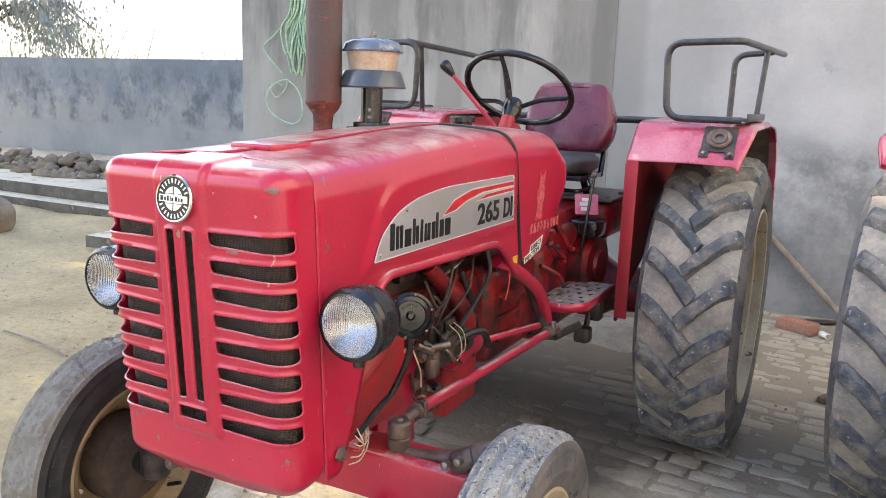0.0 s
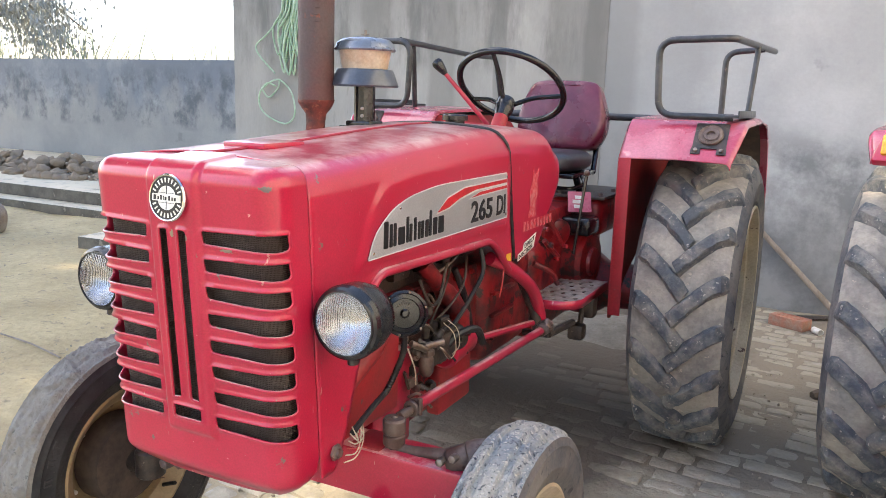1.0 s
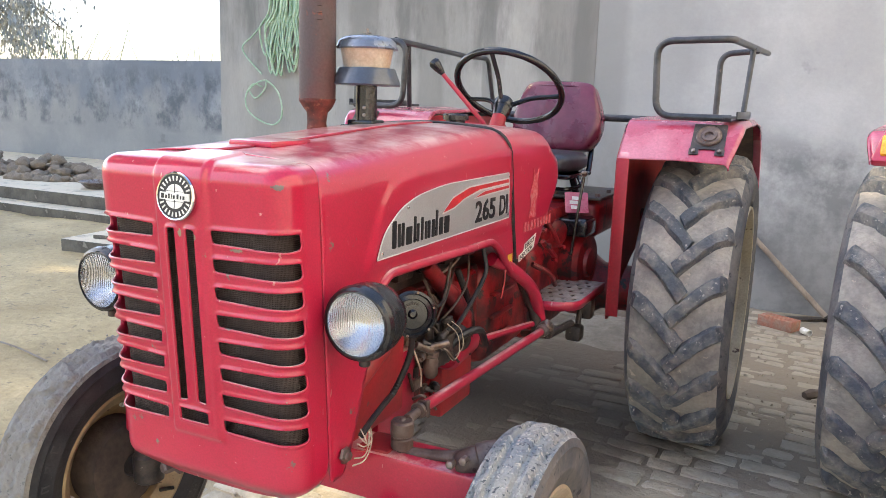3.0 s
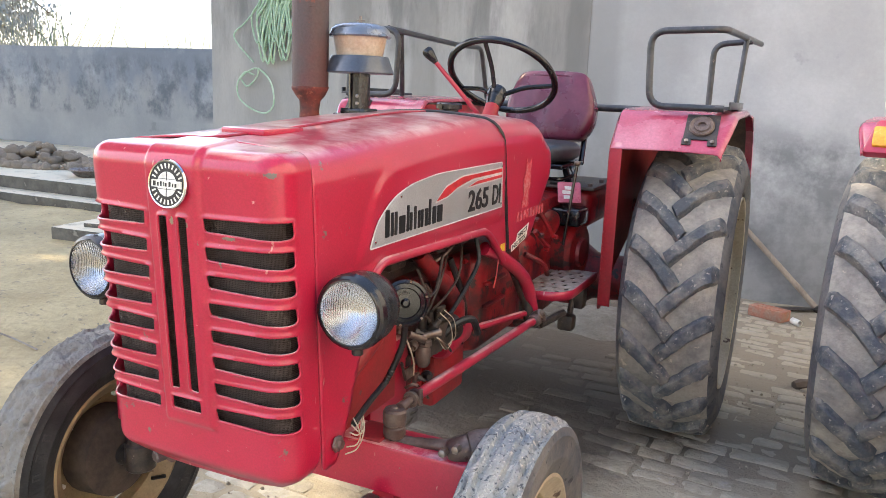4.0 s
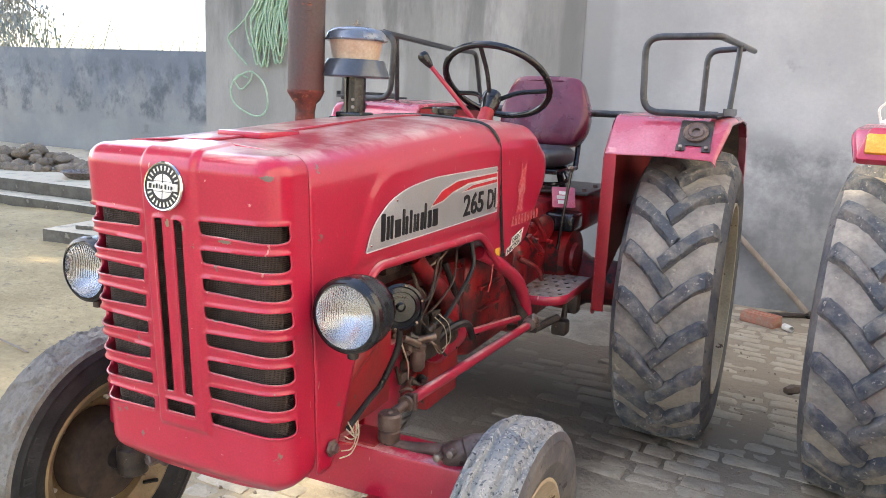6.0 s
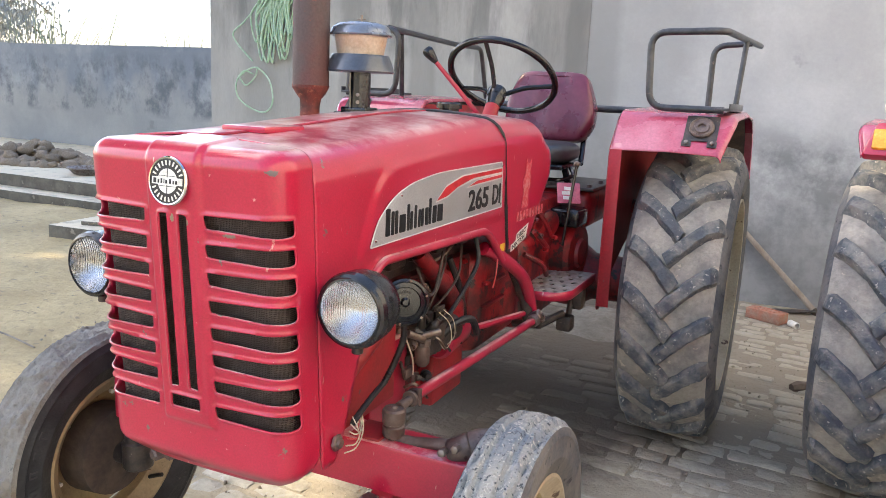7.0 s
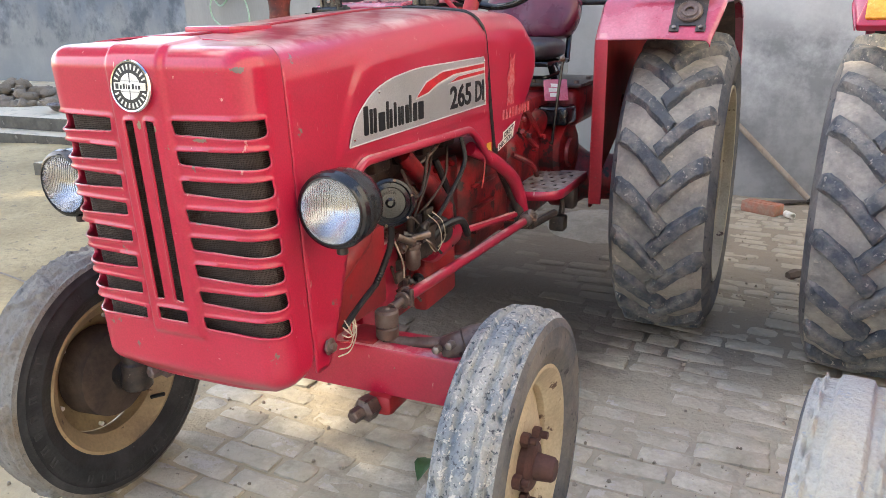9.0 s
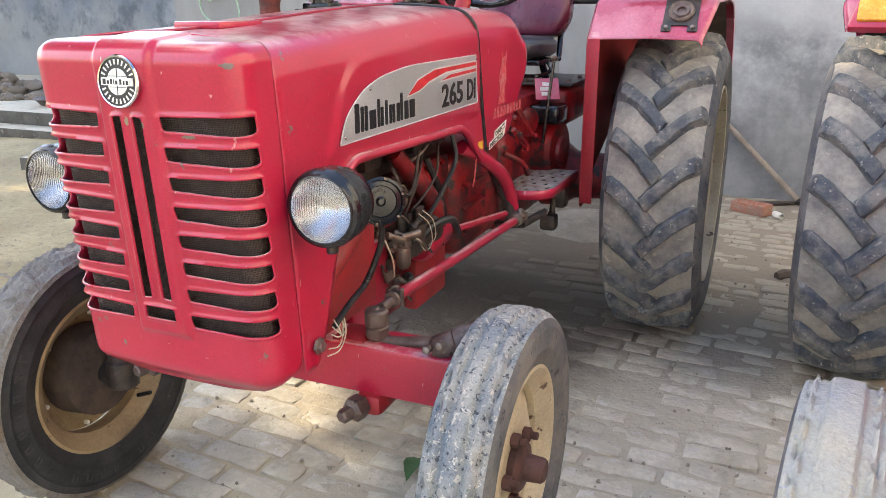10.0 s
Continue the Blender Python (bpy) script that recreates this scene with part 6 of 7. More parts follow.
def controls(parent):
    # steering wheel
    a = radians(38)
    n = Vector((0, math.sin(a), math.cos(a)))
    c = Vector((0.0, 1.305, 1.420))
    v = Vector((0, math.cos(a), -math.sin(a)))
    u = Vector((1, 0, 0))
    bm = bmesh.new()
    k = 72
    tube(bm, [c + (u * math.cos(t) + v * math.sin(t)) * 0.197 for t in (2 * math.pi * i / k for i in range(k))], [0.0125 if i % 3 else 0.0118 for i in range(k)], 10, False, True)
    w = part("steering_wheel", bm, BLACK, parent, "thin black three-spoke steering wheel")
    hub = c - n * 0.105
    bm = bmesh.new()
    spin(bm, [(0.026, -0.03), (0.034, 0.0), (0.036, 0.035), (0.030, 0.048), (0.012, 0.052)], hub, hub + n, 24)
    part("hub", bm, BLACK, w)
    for t in (radians(266), radians(12), radians(158)):
        d = u * math.cos(t) + v * math.sin(t)
        bm = bmesh.new()
        tube(bm, bend([hub + d * 0.02 + n * 0.025, hub + d * 0.09 + n * 0.075, c + d * 0.193], 0.03), 0.0085, 8)
        part("spoke", bm, BLACK, w)
    bm = bmesh.new()
    tube(bm, [hub - n * 0.02, hub - n * 0.30], [0.026, 0.030], 16)
    part("steering_column", bm, RED_DULL, parent, "red steering column")
    # gear lever
    bm = bmesh.new()
    tube(bm, [(-0.085, 1.33, 1.20), (-0.098, 1.32, 1.285), (-0.262, 1.25, 1.482)], [0.010, 0.009, 0.008], 10)
    lv = part("gear_lever", bm, RED, parent, "red lever with a black knob")
    bm = bmesh.new()
    spin(bm, [(0.009, -0.035), (0.014, -0.02), (0.020, 0.005), (0.021, 0.018), (0.015, 0.028), (0.004, 0.031)], (-0.267, 1.247, 1.490), (-0.40, 1.19, 1.66), 16)
    part("knob", bm, BLACK, lv)


def puff(bm, c, size, m, power=3.2, seg=28, rings=18, squash=None):
    """A padded cushion: a rounded block with soft faces and slight creases."""
    rows = []
    for i in range(rings + 1):
        th = -math.pi / 2 + math.pi * i / rings
        row = []
        for j in range(seg):
            ph = 2 * math.pi * j / seg
            d = Vector((math.cos(th) * math.cos(ph), math.cos(th) * math.sin(ph), math.sin(th)))
            s = (sum(abs(q) ** power for q in d)) ** (-1 / power)
            p = Vector((d.x * s * size[0], d.y * s * size[1], d.z * s * size[2]))
            p *= 1 + 0.018 * noise.noise(Vector((p.x * 14, p.y * 14, p.z * 9)))
            if squash:
                p = squash(p)
            row.append(bm.verts.new(m @ (Vector(c) + p)))
        rows.append(row)
    for a, b in zip(rows, rows[1:]):
        for j in range(seg):
            bm.faces.new((a[j], a[(j + 1) % seg], b[(j + 1) % seg], b[j]))
    bmesh.ops.remove_doubles(bm, verts=bm.verts, dist=1e-5)


def seat(parent):
    bm = bmesh.new()
    m = Matrix.Translation((0.004, 1.93, 1.315)) @ pose(0, 0, 0, -10, 0, 0)
    def pad(p):
        k = 1 - 0.20 * smooth(-0.02, 0.15, p.z) - 0.14 * smooth(-0.05, -0.15, p.z)
        crease = 0.006 * noise.noise(Vector((p.x * 22, p.z * 9, 1))) + 0.004 * abs(noise.noise(Vector((p.x * 40, p.z * 30, 5)))) * smooth(0.10, 0.18, abs(p.x))
        return Vector((p.x * k, p.y * (1 - 0.25 * smooth(0.06, 0.15, p.z)) + crease, p.z))
    puff(bm, (0, 0, 0), (0.198, 0.060, 0.150), m, 7.0, 64, 40, pad)
    s = part("seat_back", bm, VINYL, parent, "padded maroon vinyl seat back with creases", 80)
    bm = bmesh.new()
    pts = []
    for i in range(20):
        t = i / 19 * 2 - 1
        pts.append(m @ Vector((t * 0.150, -0.045 + 0.02 * abs(t) ** 4, 0.128 - 0.030 * abs(t) ** 4)))
    tube(bm, pts, 0.0035, 6)
    part("piping", bm, VINYL, s)
    bm = bmesh.new()
    puff(bm, (0, 0, 0), (0.145, 0.19, 0.045), Matrix.Translation((0.040, 1.70, 1.135)), 3.4, 32, 14)
    part("seat_cushion", bm, BLACK_VINYL, parent, "black vinyl seat cushion", 80)
    bm = bmesh.new()
    box(bm, (-0.10, 1.55, 1.075), (0.18, 1.88, 1.095), 0.006)
    tube(bm, bend([(0.2, 1.60, 1.085), (0.23, 1.56, 1.06), (0.16, 1.62, 1.03), (-0.1, 1.62, 1.03)], 0.03), 0.008, 8)
    for x in (-0.08, 0.17):
        tube(bm, [(x, 1.62, 1.08), (x, 1.72, 0.98)], 0.014, 8)
        tube(bm, [(x, 1.86, 1.08), (x * 0.8 + 0.01, 1.99, 1.22)], 0.012, 8)
    part("seat_frame", bm, BLACK, parent)


def build_tractor(label):
    t = thing("tractor", label, "tractor")
    nose_shell(t)
    bonnet(t)
    for s in (1, -1):
        headlamp(t, s)
        rear_wheel(t, s, s * REAR_X, WHEELBASE)
        if s > 0:
            front_wheel(t, s, 0.579, 0.0, tread=TREAD, walls=DUSTY_WALL, deep=-0.010)
        else:
            front_wheel(t, s, -0.600, 0.0, tread=CLAY_TREAD, walls=SIDEWALL, groove=(0.25, 0.45, 0.003), clay=0.010, paint=SHADED_MUDDY_CREAM, deep=0.02, scallop=0.004)
        fender(t, s)
        rail(t, s)
    front_axle(t)
    running_gear(t)
    stacks(t)
    controls(t)
    seat(t)
    bm = bmesh.new()
    tube(bm, [(-0.76, 2.08, 1.316), (0.76, 2.08, 1.316)], 0.016, 12)
    part("cross_tube", bm, RAIL, t, "black tube between the mudguards")
    return t


tractor = build_tractor("worn red farm tractor with slotted nose on brick paving")

# ---- second tractor, parked alongside ----


def second_tractor():
    t = thing("tractor", "red tractor with amber mudguard lamp, parked close by", "tractor")
    rear_wheel(t, -1, -REAR_X, WHEELBASE)
    rear_wheel(t, 1, REAR_X, WHEELBASE)
    for s in (-1, 1):
        front_wheel(t, s, s * 0.630, 0.03, "front wheel with broad ribs, whitened by dry mud", CHALK, DUSTY_WALL, 0.345, 0.14, (0.38, 0.66, 0.010))
    for s in (-1, 1):
        g = fender(t, s, False)
        m = Matrix.Translation((s * 0.69, 1.40, 1.262)) @ Matrix(((1, 0, 0, 0), (0, 0.5, -0.87, 0), (0, 0.87, 0.5, 0), (0, 0, 0, 1)))
        lb = plate("lamp_housing", rounded([(-0.10, -0.05), (0.10, -0.05), (0.10, 0.06), (-0.07, 0.06)], 0.015), m, 0.03, RED, g, "red lamp housing", 0.006)
        plate("lens", rounded([(-0.075, -0.032), (0.08, -0.032), (0.08, 0.032), (-0.075, 0.032)], 0.008), m @ Matrix.Translation((0, 0, 0.03)), 0.012, AMBER, lb, "amber lamp lens", 0.004)
        bm = bmesh.new()
        spin(bm, [(0.018, 0), (0.02, 0.006), (0.014, 0.014), (0.004, 0.018)], (s * 0.72, 1.43, 1.335), (s * 0.72, 1.43, 2.3), 14)
        tube(bm, sag([(s * 0.735, 1.43, 1.34), (s * 0.745, 1.43, 1.38), (s * 0.725, 1.43, 1.405)], 4), 0.004, 6)
        part("bulb_cap", bm, WHITE, lb)
    bm = bmesh.new()
    box(bm, (-0.50, -0.06, 0.44), (0.50, 0.045, 0.55), 0.01)
    for s in (-1, 1):
        rod(bm, (s * 0.47, 0, FRONT_R + FLOOR), (s * 0.62, 0, FRONT_R + FLOOR), 0.03, 14)
        rod(bm, (s * 0.485, 0, 0.32), (s * 0.485, 0, 0.58), 0.03, 14)
    part("front_axle", bm, RED_DULL, t)
    bm = bmesh.new()
    box(bm, (-0.15, 0.0, 0.50), (0.15, 2.1, 0.90), 0.05)
    rod(bm, (-0.62, WHEELBASE, REAR_R + FLOOR), (0.62, WHEELBASE, REAR_R + FLOOR), 0.10, 20)
    part("chassis", bm, RED_GREASY, t)
    bm = bmesh.new()
    box(bm, (-0.24, -0.33, 0.62), (0.24, 1.15, 1.28), 0.06, 4)
    part("bonnet", bm, RED, t)
    return t


other = second_tractor()
other.matrix_basis = pose(1.812, -0.25, 0, 0, 0, -6.8)

# ---- setting ----


def wall(name, x0, x1, y0, y1, z0, z1, material, label):
    bm = bmesh.new()
    nx = max(2, int((x1 - x0) / 0.12))
    nz = max(2, int((z1 - z0) / 0.12))
    grid = []
    for i in range(nx + 1):
        col = []
        for j in range(nz + 1):
            x, z = x0 + (x1 - x0) * i / nx, z0 + (z1 - z0) * j / nz
            d = 0.006 * noise.noise(Vector((x * 0.9, z * 0.9, y0))) + 0.002 * noise.noise(Vector((x * 5, z * 5, y0)))
            col.append(bm.verts.new((x, y0 + d, z)))
        grid.append(col)
    for a, b in zip(grid, grid[1:]):
        for j in range(nz):
            bm.faces.new((a[j], b[j], b[j + 1], a[j + 1]))
    back = [bm.verts.new(p) for p in ((x0, y1, z0), (x1, y1, z0), (x1, y1, z1), (x0, y1, z1))]
    bm.faces.new(back[::-1])
    bm.faces.new([*grid[0], back[3], back[0]])
    bm.faces.new([*grid[-1][::-1], back[1], back[2]])
    bm.faces.new([*[c[-1] for c in grid], back[2], back[3]])
    return tagged(part(name, bm, material), label, "wall", "", "structure")


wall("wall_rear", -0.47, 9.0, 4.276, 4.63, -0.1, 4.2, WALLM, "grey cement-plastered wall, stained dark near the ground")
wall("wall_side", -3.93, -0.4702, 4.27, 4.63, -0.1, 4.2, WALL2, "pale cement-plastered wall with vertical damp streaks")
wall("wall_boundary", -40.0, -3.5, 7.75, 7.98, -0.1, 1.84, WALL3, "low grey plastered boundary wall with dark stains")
# unseen wall, added at the right to bounce sunlight onto the bonnet side
wall("wall_yard", 4.3, 4.6, -9.0, 4.27, -0.1, 6.4, BOUNCE_WALL, "unseen pale wall added to bounce sunlight")

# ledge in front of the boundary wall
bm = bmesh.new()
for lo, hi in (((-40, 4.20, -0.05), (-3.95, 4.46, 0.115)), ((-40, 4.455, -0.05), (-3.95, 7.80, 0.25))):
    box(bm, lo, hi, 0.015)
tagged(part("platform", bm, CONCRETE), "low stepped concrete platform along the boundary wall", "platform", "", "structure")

# ground, one sheet to the horizon
def spread(lo, hi, fine, far):
    inner = list(np.arange(lo, hi + 1e-6, fine))
    step, out_hi = fine, [hi]
    while out_hi[-1] < far:
        step *= 1.35
        out_hi.append(out_hi[-1] + step)
    step, out_lo = fine, [lo]
    while out_lo[-1] > -far:
        step *= 1.35
        out_lo.append(out_lo[-1] - step)
    return out_lo[:0:-1] + inner + out_hi[1:]


gx, gy = spread(-6.5, 2.6, 0.06, 600), spread(-1.6, 4.4, 0.06, 600)
verts, faces = [], []
for x in gx:
    for y in gy:
        p = Vector((x, y, 0))
        yard = smooth(-0.75, -1.5, x)
        near = 1.0 if -12 < x < 6 and -6 < y < 8 else 0.0
        z = near * FLOOR + near * (0.006 * noise.noise(p * 2.1) + 0.006 * noise.noise(p * 6.3) + yard * (0.018 * noise.noise(p * 1.3) + 0.008 * noise.noise(p * 5.0)))
        verts.append((x, y, z))
ny = len(gy)
for i in range(len(gx) - 1):
    for j in range(ny - 1):
        faces.append((i * ny + j, (i + 1) * ny + j, (i + 1) * ny + j + 1, i * ny + j + 1))
me = bpy.data.meshes.new("ground")
me.from_pydata(verts, [], faces)
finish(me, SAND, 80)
ground = tagged(new("ground", me), "pale sandy yard soil and dust", "ground", "", "structure")

# dung cakes, basin and slabs in the yard
random.seed(11)


def cake():
    bm = bmesh.new()
    bmesh.ops.create_uvsphere(bm, u_segments=12, v_segments=8, radius=1)
    k = random.random() * 50
    for v in bm.verts:
        c = v.co.copy()
        v.co *= 1 + 0.45 * noise.noise(c * 1.9 + Vector((k, 0, 0)))
        v.co.z *= 0.62
        v.co += Vector((0, 0, 0.5))
    me = bpy.data.meshes.new("dung_cake")
    bm.to_mesh(me)
    bm.free()
    finish(me, DUNG, 80)
    return me


cakes = [cake() for _ in range(6)]
for cx, cy, sx, sy, n, lift in ((-9.3, 5.6, 0.75, 0.5, 66, 0.24), (-7.9, 5.55, 0.95, 0.55, 110, 0.30), (-6.6, 5.7, 0.5, 0.5, 40, 0.22), (-11.5, 6.2, 1.2, 0.6, 50, 0.22)):
    for i in range(n):
        a, r = random.uniform(0, 2 * math.pi), math.sqrt(random.random())
        ob = new("dung_cake", random.choice(cakes))
        s = random.uniform(0.06, 0.105)
        ob.location = (cx + sx * r * math.cos(a), cy + sy * r * math.sin(a), 0.25 + max(0.0, lift * (1 - r * 1.15)) * random.random() - 0.02)
        ob.rotation_euler = (random.uniform(-0.4, 0.4), random.uniform(-0.4, 0.4), random.uniform(0, 6.28))
        ob.scale = (s, s * random.uniform(0.8, 1.1), s * random.uniform(0.8, 1.1))
        tagged(ob, "dried brown dung cake piled on the platform", "dung cake", "dung cakes on the platform")

basin = thing("basin", "shallow dark metal basin on the platform", "basin", at=(-6.35, 4.98, 0.25))
bm = bmesh.new()
spin(bm, [(0.12, 0.0), (0.15, 0.01), (0.21, 0.075), (0.225, 0.08), (0.215, 0.084), (0.20, 0.075), (0.14, 0.02), (0.02, 0.015)], (0, 0, 0), (0, 0, 1), 32)
part("bowl", bm, STEEL, basin)
bm = bmesh.new()
tube(bm, [(0.218 * math.cos(2 * math.pi * k / 32), 0.218 * math.sin(2 * math.pi * k / 32), 0.082) for k in range(32)], 0.006, 6, False, True)
part("rim", bm, STEEL, basin)

bm = bmesh.new()
box(bm, (-0.30, -0.26, -0.03), (0.36, 0.34, 0.128), 0.012, 2, pose(-4.33, 3.32, 0, 0, 0, 4))
tagged(part("concrete_block", bm, CONCRETE), "low weathered concrete block lying in the sandy yard", "block")
bm = bmesh.new()
box(bm, (-0.19, -0.16, 0.129), (0.26, 0.20, 0.165), 0.006, 2, pose(-4.24, 3.38, 0, 0.3, -0.4, 14))
tagged(part("paving_slab", bm, CONCRETE), "pale loose slab resting on a concrete block", "slab")

bm = bmesh.new()
puff(bm, (0, 0, 0.16), (0.30, 0.24, 0.19), pose(-6.05, 3.02, 0, 0, 8, 20), 2.6, 24, 16)
for v in bm.verts:
    v.co += Vector((0, 0, 0.03 * noise.noise(v.co * 6)))
sack = part("sack", bm, SACKING, None, "", 80)
tagged(sack, "brown filled sack slumped on the sandy yard", "sack")

# hoe leaning on the wall, brick, pipe stub, twig, leaf
hoe = thing("hoe", "long wooden-handled hoe leaning by the plastered wall", "hoe")
bm = bmesh.new()
tube(bm, [(1.24, 4.17, 0.03), (1.10, 4.20, 0.165), (0.65, 4.262, 0.59)], [0.020, 0.019, 0.017], 10)
part("handle", bm, WOOD, hoe)
bm = bmesh.new()
vs = [bm.verts.new(p) for p in ((1.25, 4.19, 0.045), (1.25, 4.15, 0.045), (0.99, 4.04, 0.022), (0.97, 4.16, 0.022))]
f = bm.faces.new(vs)
r = bmesh.ops.extrude_face_region(bm, geom=[f])
for v in [g for g in r["geom"] if isinstance(g, bmesh.types.BMVert)]:
    v.co.z += 0.006
part("blade", bm, GUNK, hoe)
bm = bmesh.new()
rod(bm, (1.26, 4.165, 0.012), (1.215, 4.175, 0.055), 0.026, 10)
part("socket", bm, GUNK, hoe)


def loose_brick(at, turn, material, label):
    b = bmesh.new()
    box(b, (-0.115, -0.055, 0), (0.115, 0.055, 0.07), 0.005)
    o = thing("brick", label, "brick", at=at)
    o.rotation_euler = (0, 0, radians(turn))
    body = part("brick_body", b, material, o)
    b = bmesh.new()
    frog = bend([(-0.075, -0.028, 0.0705), (0.075, -0.028, 0.0705), (0.075, 0.028, 0.0705), (-0.075, 0.028, 0.0705), (-0.075, -0.028, 0.0705)], 0.01)
    tube(b, frog, 0.004, 5)
    part("frog_rim", b, material, o)


loose_brick((0.945, 3.84, FLOOR), -27, RED_BRICK, "loose red brick lying by the wall")
loose_brick((0.26, 3.2, FLOOR), 12, RED_BRICK, "loose dusty brick half hidden behind the tyre")
bm = bmesh.new()
spin(bm, [(0.018, 0.0), (0.021, 0.002), (0.021, 0.07), (0.018, 0.072), (0.016, 0.06), (0.016, 0.01)], (1.085, 3.78, FLOOR + 0.021), (1.145, 3.70, FLOOR + 0.021), 14, False)
tagged(part("pipe_stub", bm, WHITE), "short white plastic pipe stub on the ground", "pipe")
bm = bmesh.new()
tube(bm, sag([(1.12, 2.54, FLOOR + 0.012), (1.17, 2.58, FLOOR + 0.018), (1.22, 2.66, FLOOR + 0.014), (1.27, 2.72, FLOOR + 0.012)], 4), [0.022, 0.026, 0.03, 0.028, 0.024, 0.02, 0.015, 0.011, 0.008, 0.007, 0.006, 0.006, 0.005], 7)
tagged(part("twig", bm, BARK), "short dark broken twig on the paving", "twig")
bm = bmesh.new()
tube(bm, sag([(-2.95, 1.19, FLOOR + 0.006), (-2.6, 1.15, FLOOR + 0.010), (-2.30, 1.09, FLOOR + 0.006)], 4), 0.005, 6)
tagged(part("straw", bm, WOOD), "pale dry straw lying on the sandy yard", "straw")


def leaf_faces(bm, m, length, width):
    rows = []
    for i in range(5):
        t = i / 4
        w = width * math.sin(math.pi * (0.08 + 0.92 * t) ** 0.8) * 0.5 if i < 4 else 0.001
        z = 0.12 * length * math.sin(math.pi * t)
        rows.append([bm.verts.new(m @ Vector((length * t, sg * w, z + abs(sg) * w * 0.25))) for sg in (-1, 0, 1)])
    for a, b in zip(rows, rows[1:]):
        for j in (0, 1):
            bm.faces.new((a[j], b[j], b[j + 1], a[j + 1]))


GREEN = mat("fresh_green_leaf", (0.05, 0.12, 0.035), 0.45, second=(0.08, 0.16, 0.05), scale=20)
bm = bmesh.new()
leaf_faces(bm, pose(0.178, 0.42, FLOOR + 0.006, 0, 0, -80), 0.12, 0.055)
tagged(part("leaf", bm, GREEN), "single fallen green leaf beside the front tyre", "leaf")

# green rope hanging on the wall
rope = thing("rope", "coiled pale green nylon rope hung on the plastered wall", "rope")
random.seed(5)
YW = 4.235
for k in range(21):
    x0 = -3.30 + 0.022 * k * 0.75 + random.uniform(-0.02, 0.02)
    x1 = -3.38 + 0.020 * k + random.uniform(-0.03, 0.03)
    yb = YW - random.uniform(0.0, 0.05)
    zb = 1.50 + random.uniform(0.0, 0.22) + 0.004 * k
    top = 2.50
    w = random.uniform(0.03, 0.06)
    bm = bmesh.new()
    tube(bm, sag([(x0 - 0.02, yb, top), (x0 - 0.035 + random.uniform(-0.02, 0.02), yb - 0.01, 2.1), (x1 - w, yb - 0.01, zb + 0.22), (x1, yb, zb), (x1 + w, yb + 0.005, zb + 0.22), (x0 + 0.05 + random.uniform(-0.02, 0.02), yb, 2.1), (x0 + 0.03, yb, top)], 7), 0.0085, 7)
    part("strand", bm, ROPE, rope)
for pts in ([(-3.40, YW, 2.0), (-3.52, YW - 0.01, 1.88), (-3.645, YW, 1.79), (-3.60, YW - 0.01, 1.70), (-3.44, YW, 1.55)],
            [(-3.42, YW - 0.02, 1.44), (-3.52, YW - 0.02, 1.46), (-3.60, YW - 0.02, 1.36), (-3.585, YW - 0.02, 1.24), (-3.46, YW - 0.02, 1.15), (-3.30, YW - 0.02, 1.115), (-3.21, YW - 0.02, 1.20), (-3.24, YW - 0.02, 1.38), (-3.36, YW - 0.03, 1.49), (-3.47, YW - 0.03, 1.47), (-3.58, YW - 0.02, 1.40)],
            [(-3.58, YW, 1.40), (-3.50, YW - 0.01, 1.34), (-3.40, YW - 0.01, 1.42), (-3.37, YW - 0.02, 1.50)]):
    bm = bmesh.new()
    tube(bm, sag(pts, 7), 0.0075, 7)
    part("loop", bm, ROPE, rope)
bm = bmesh.new()
rod(bm, (-3.31, 4.30, 2.50), (-3.31, 4.17, 2.52), 0.012, 8)
part("peg", bm, GUNK, rope)

# ---- trees and reeds ----


def leafy(bm, centre, radius, n, length, rnd, droop=0.4, keep=None):
    """A clump of separate leaves round a point."""
    for _ in range(n):
        d = Vector((rnd.gauss(0, 1), rnd.gauss(0, 1), rnd.gauss(0, 0.8)))
        p = Vector(centre) + d * radius * 0.5
        if keep and not keep(p):
            continue
        m = Matrix.Translation(p) @ Euler((rnd.uniform(-0.9, 0.9), droop + rnd.uniform(-0.5, 0.8), rnd.uniform(0, 6.28))).to_matrix().to_4x4()
        le = length * rnd.uniform(0.7, 1.3)
        w = le * 0.36
        a, b, c, e = (bm.verts.new(m @ Vector(q)) for q in ((0, 0, 0), (le * 0.5, -w / 2, 0.04 * le), (le, 0, -0.06 * le), (le * 0.5, w / 2, 0.04 * le)))
        bm.faces.new((a, b, c, e))


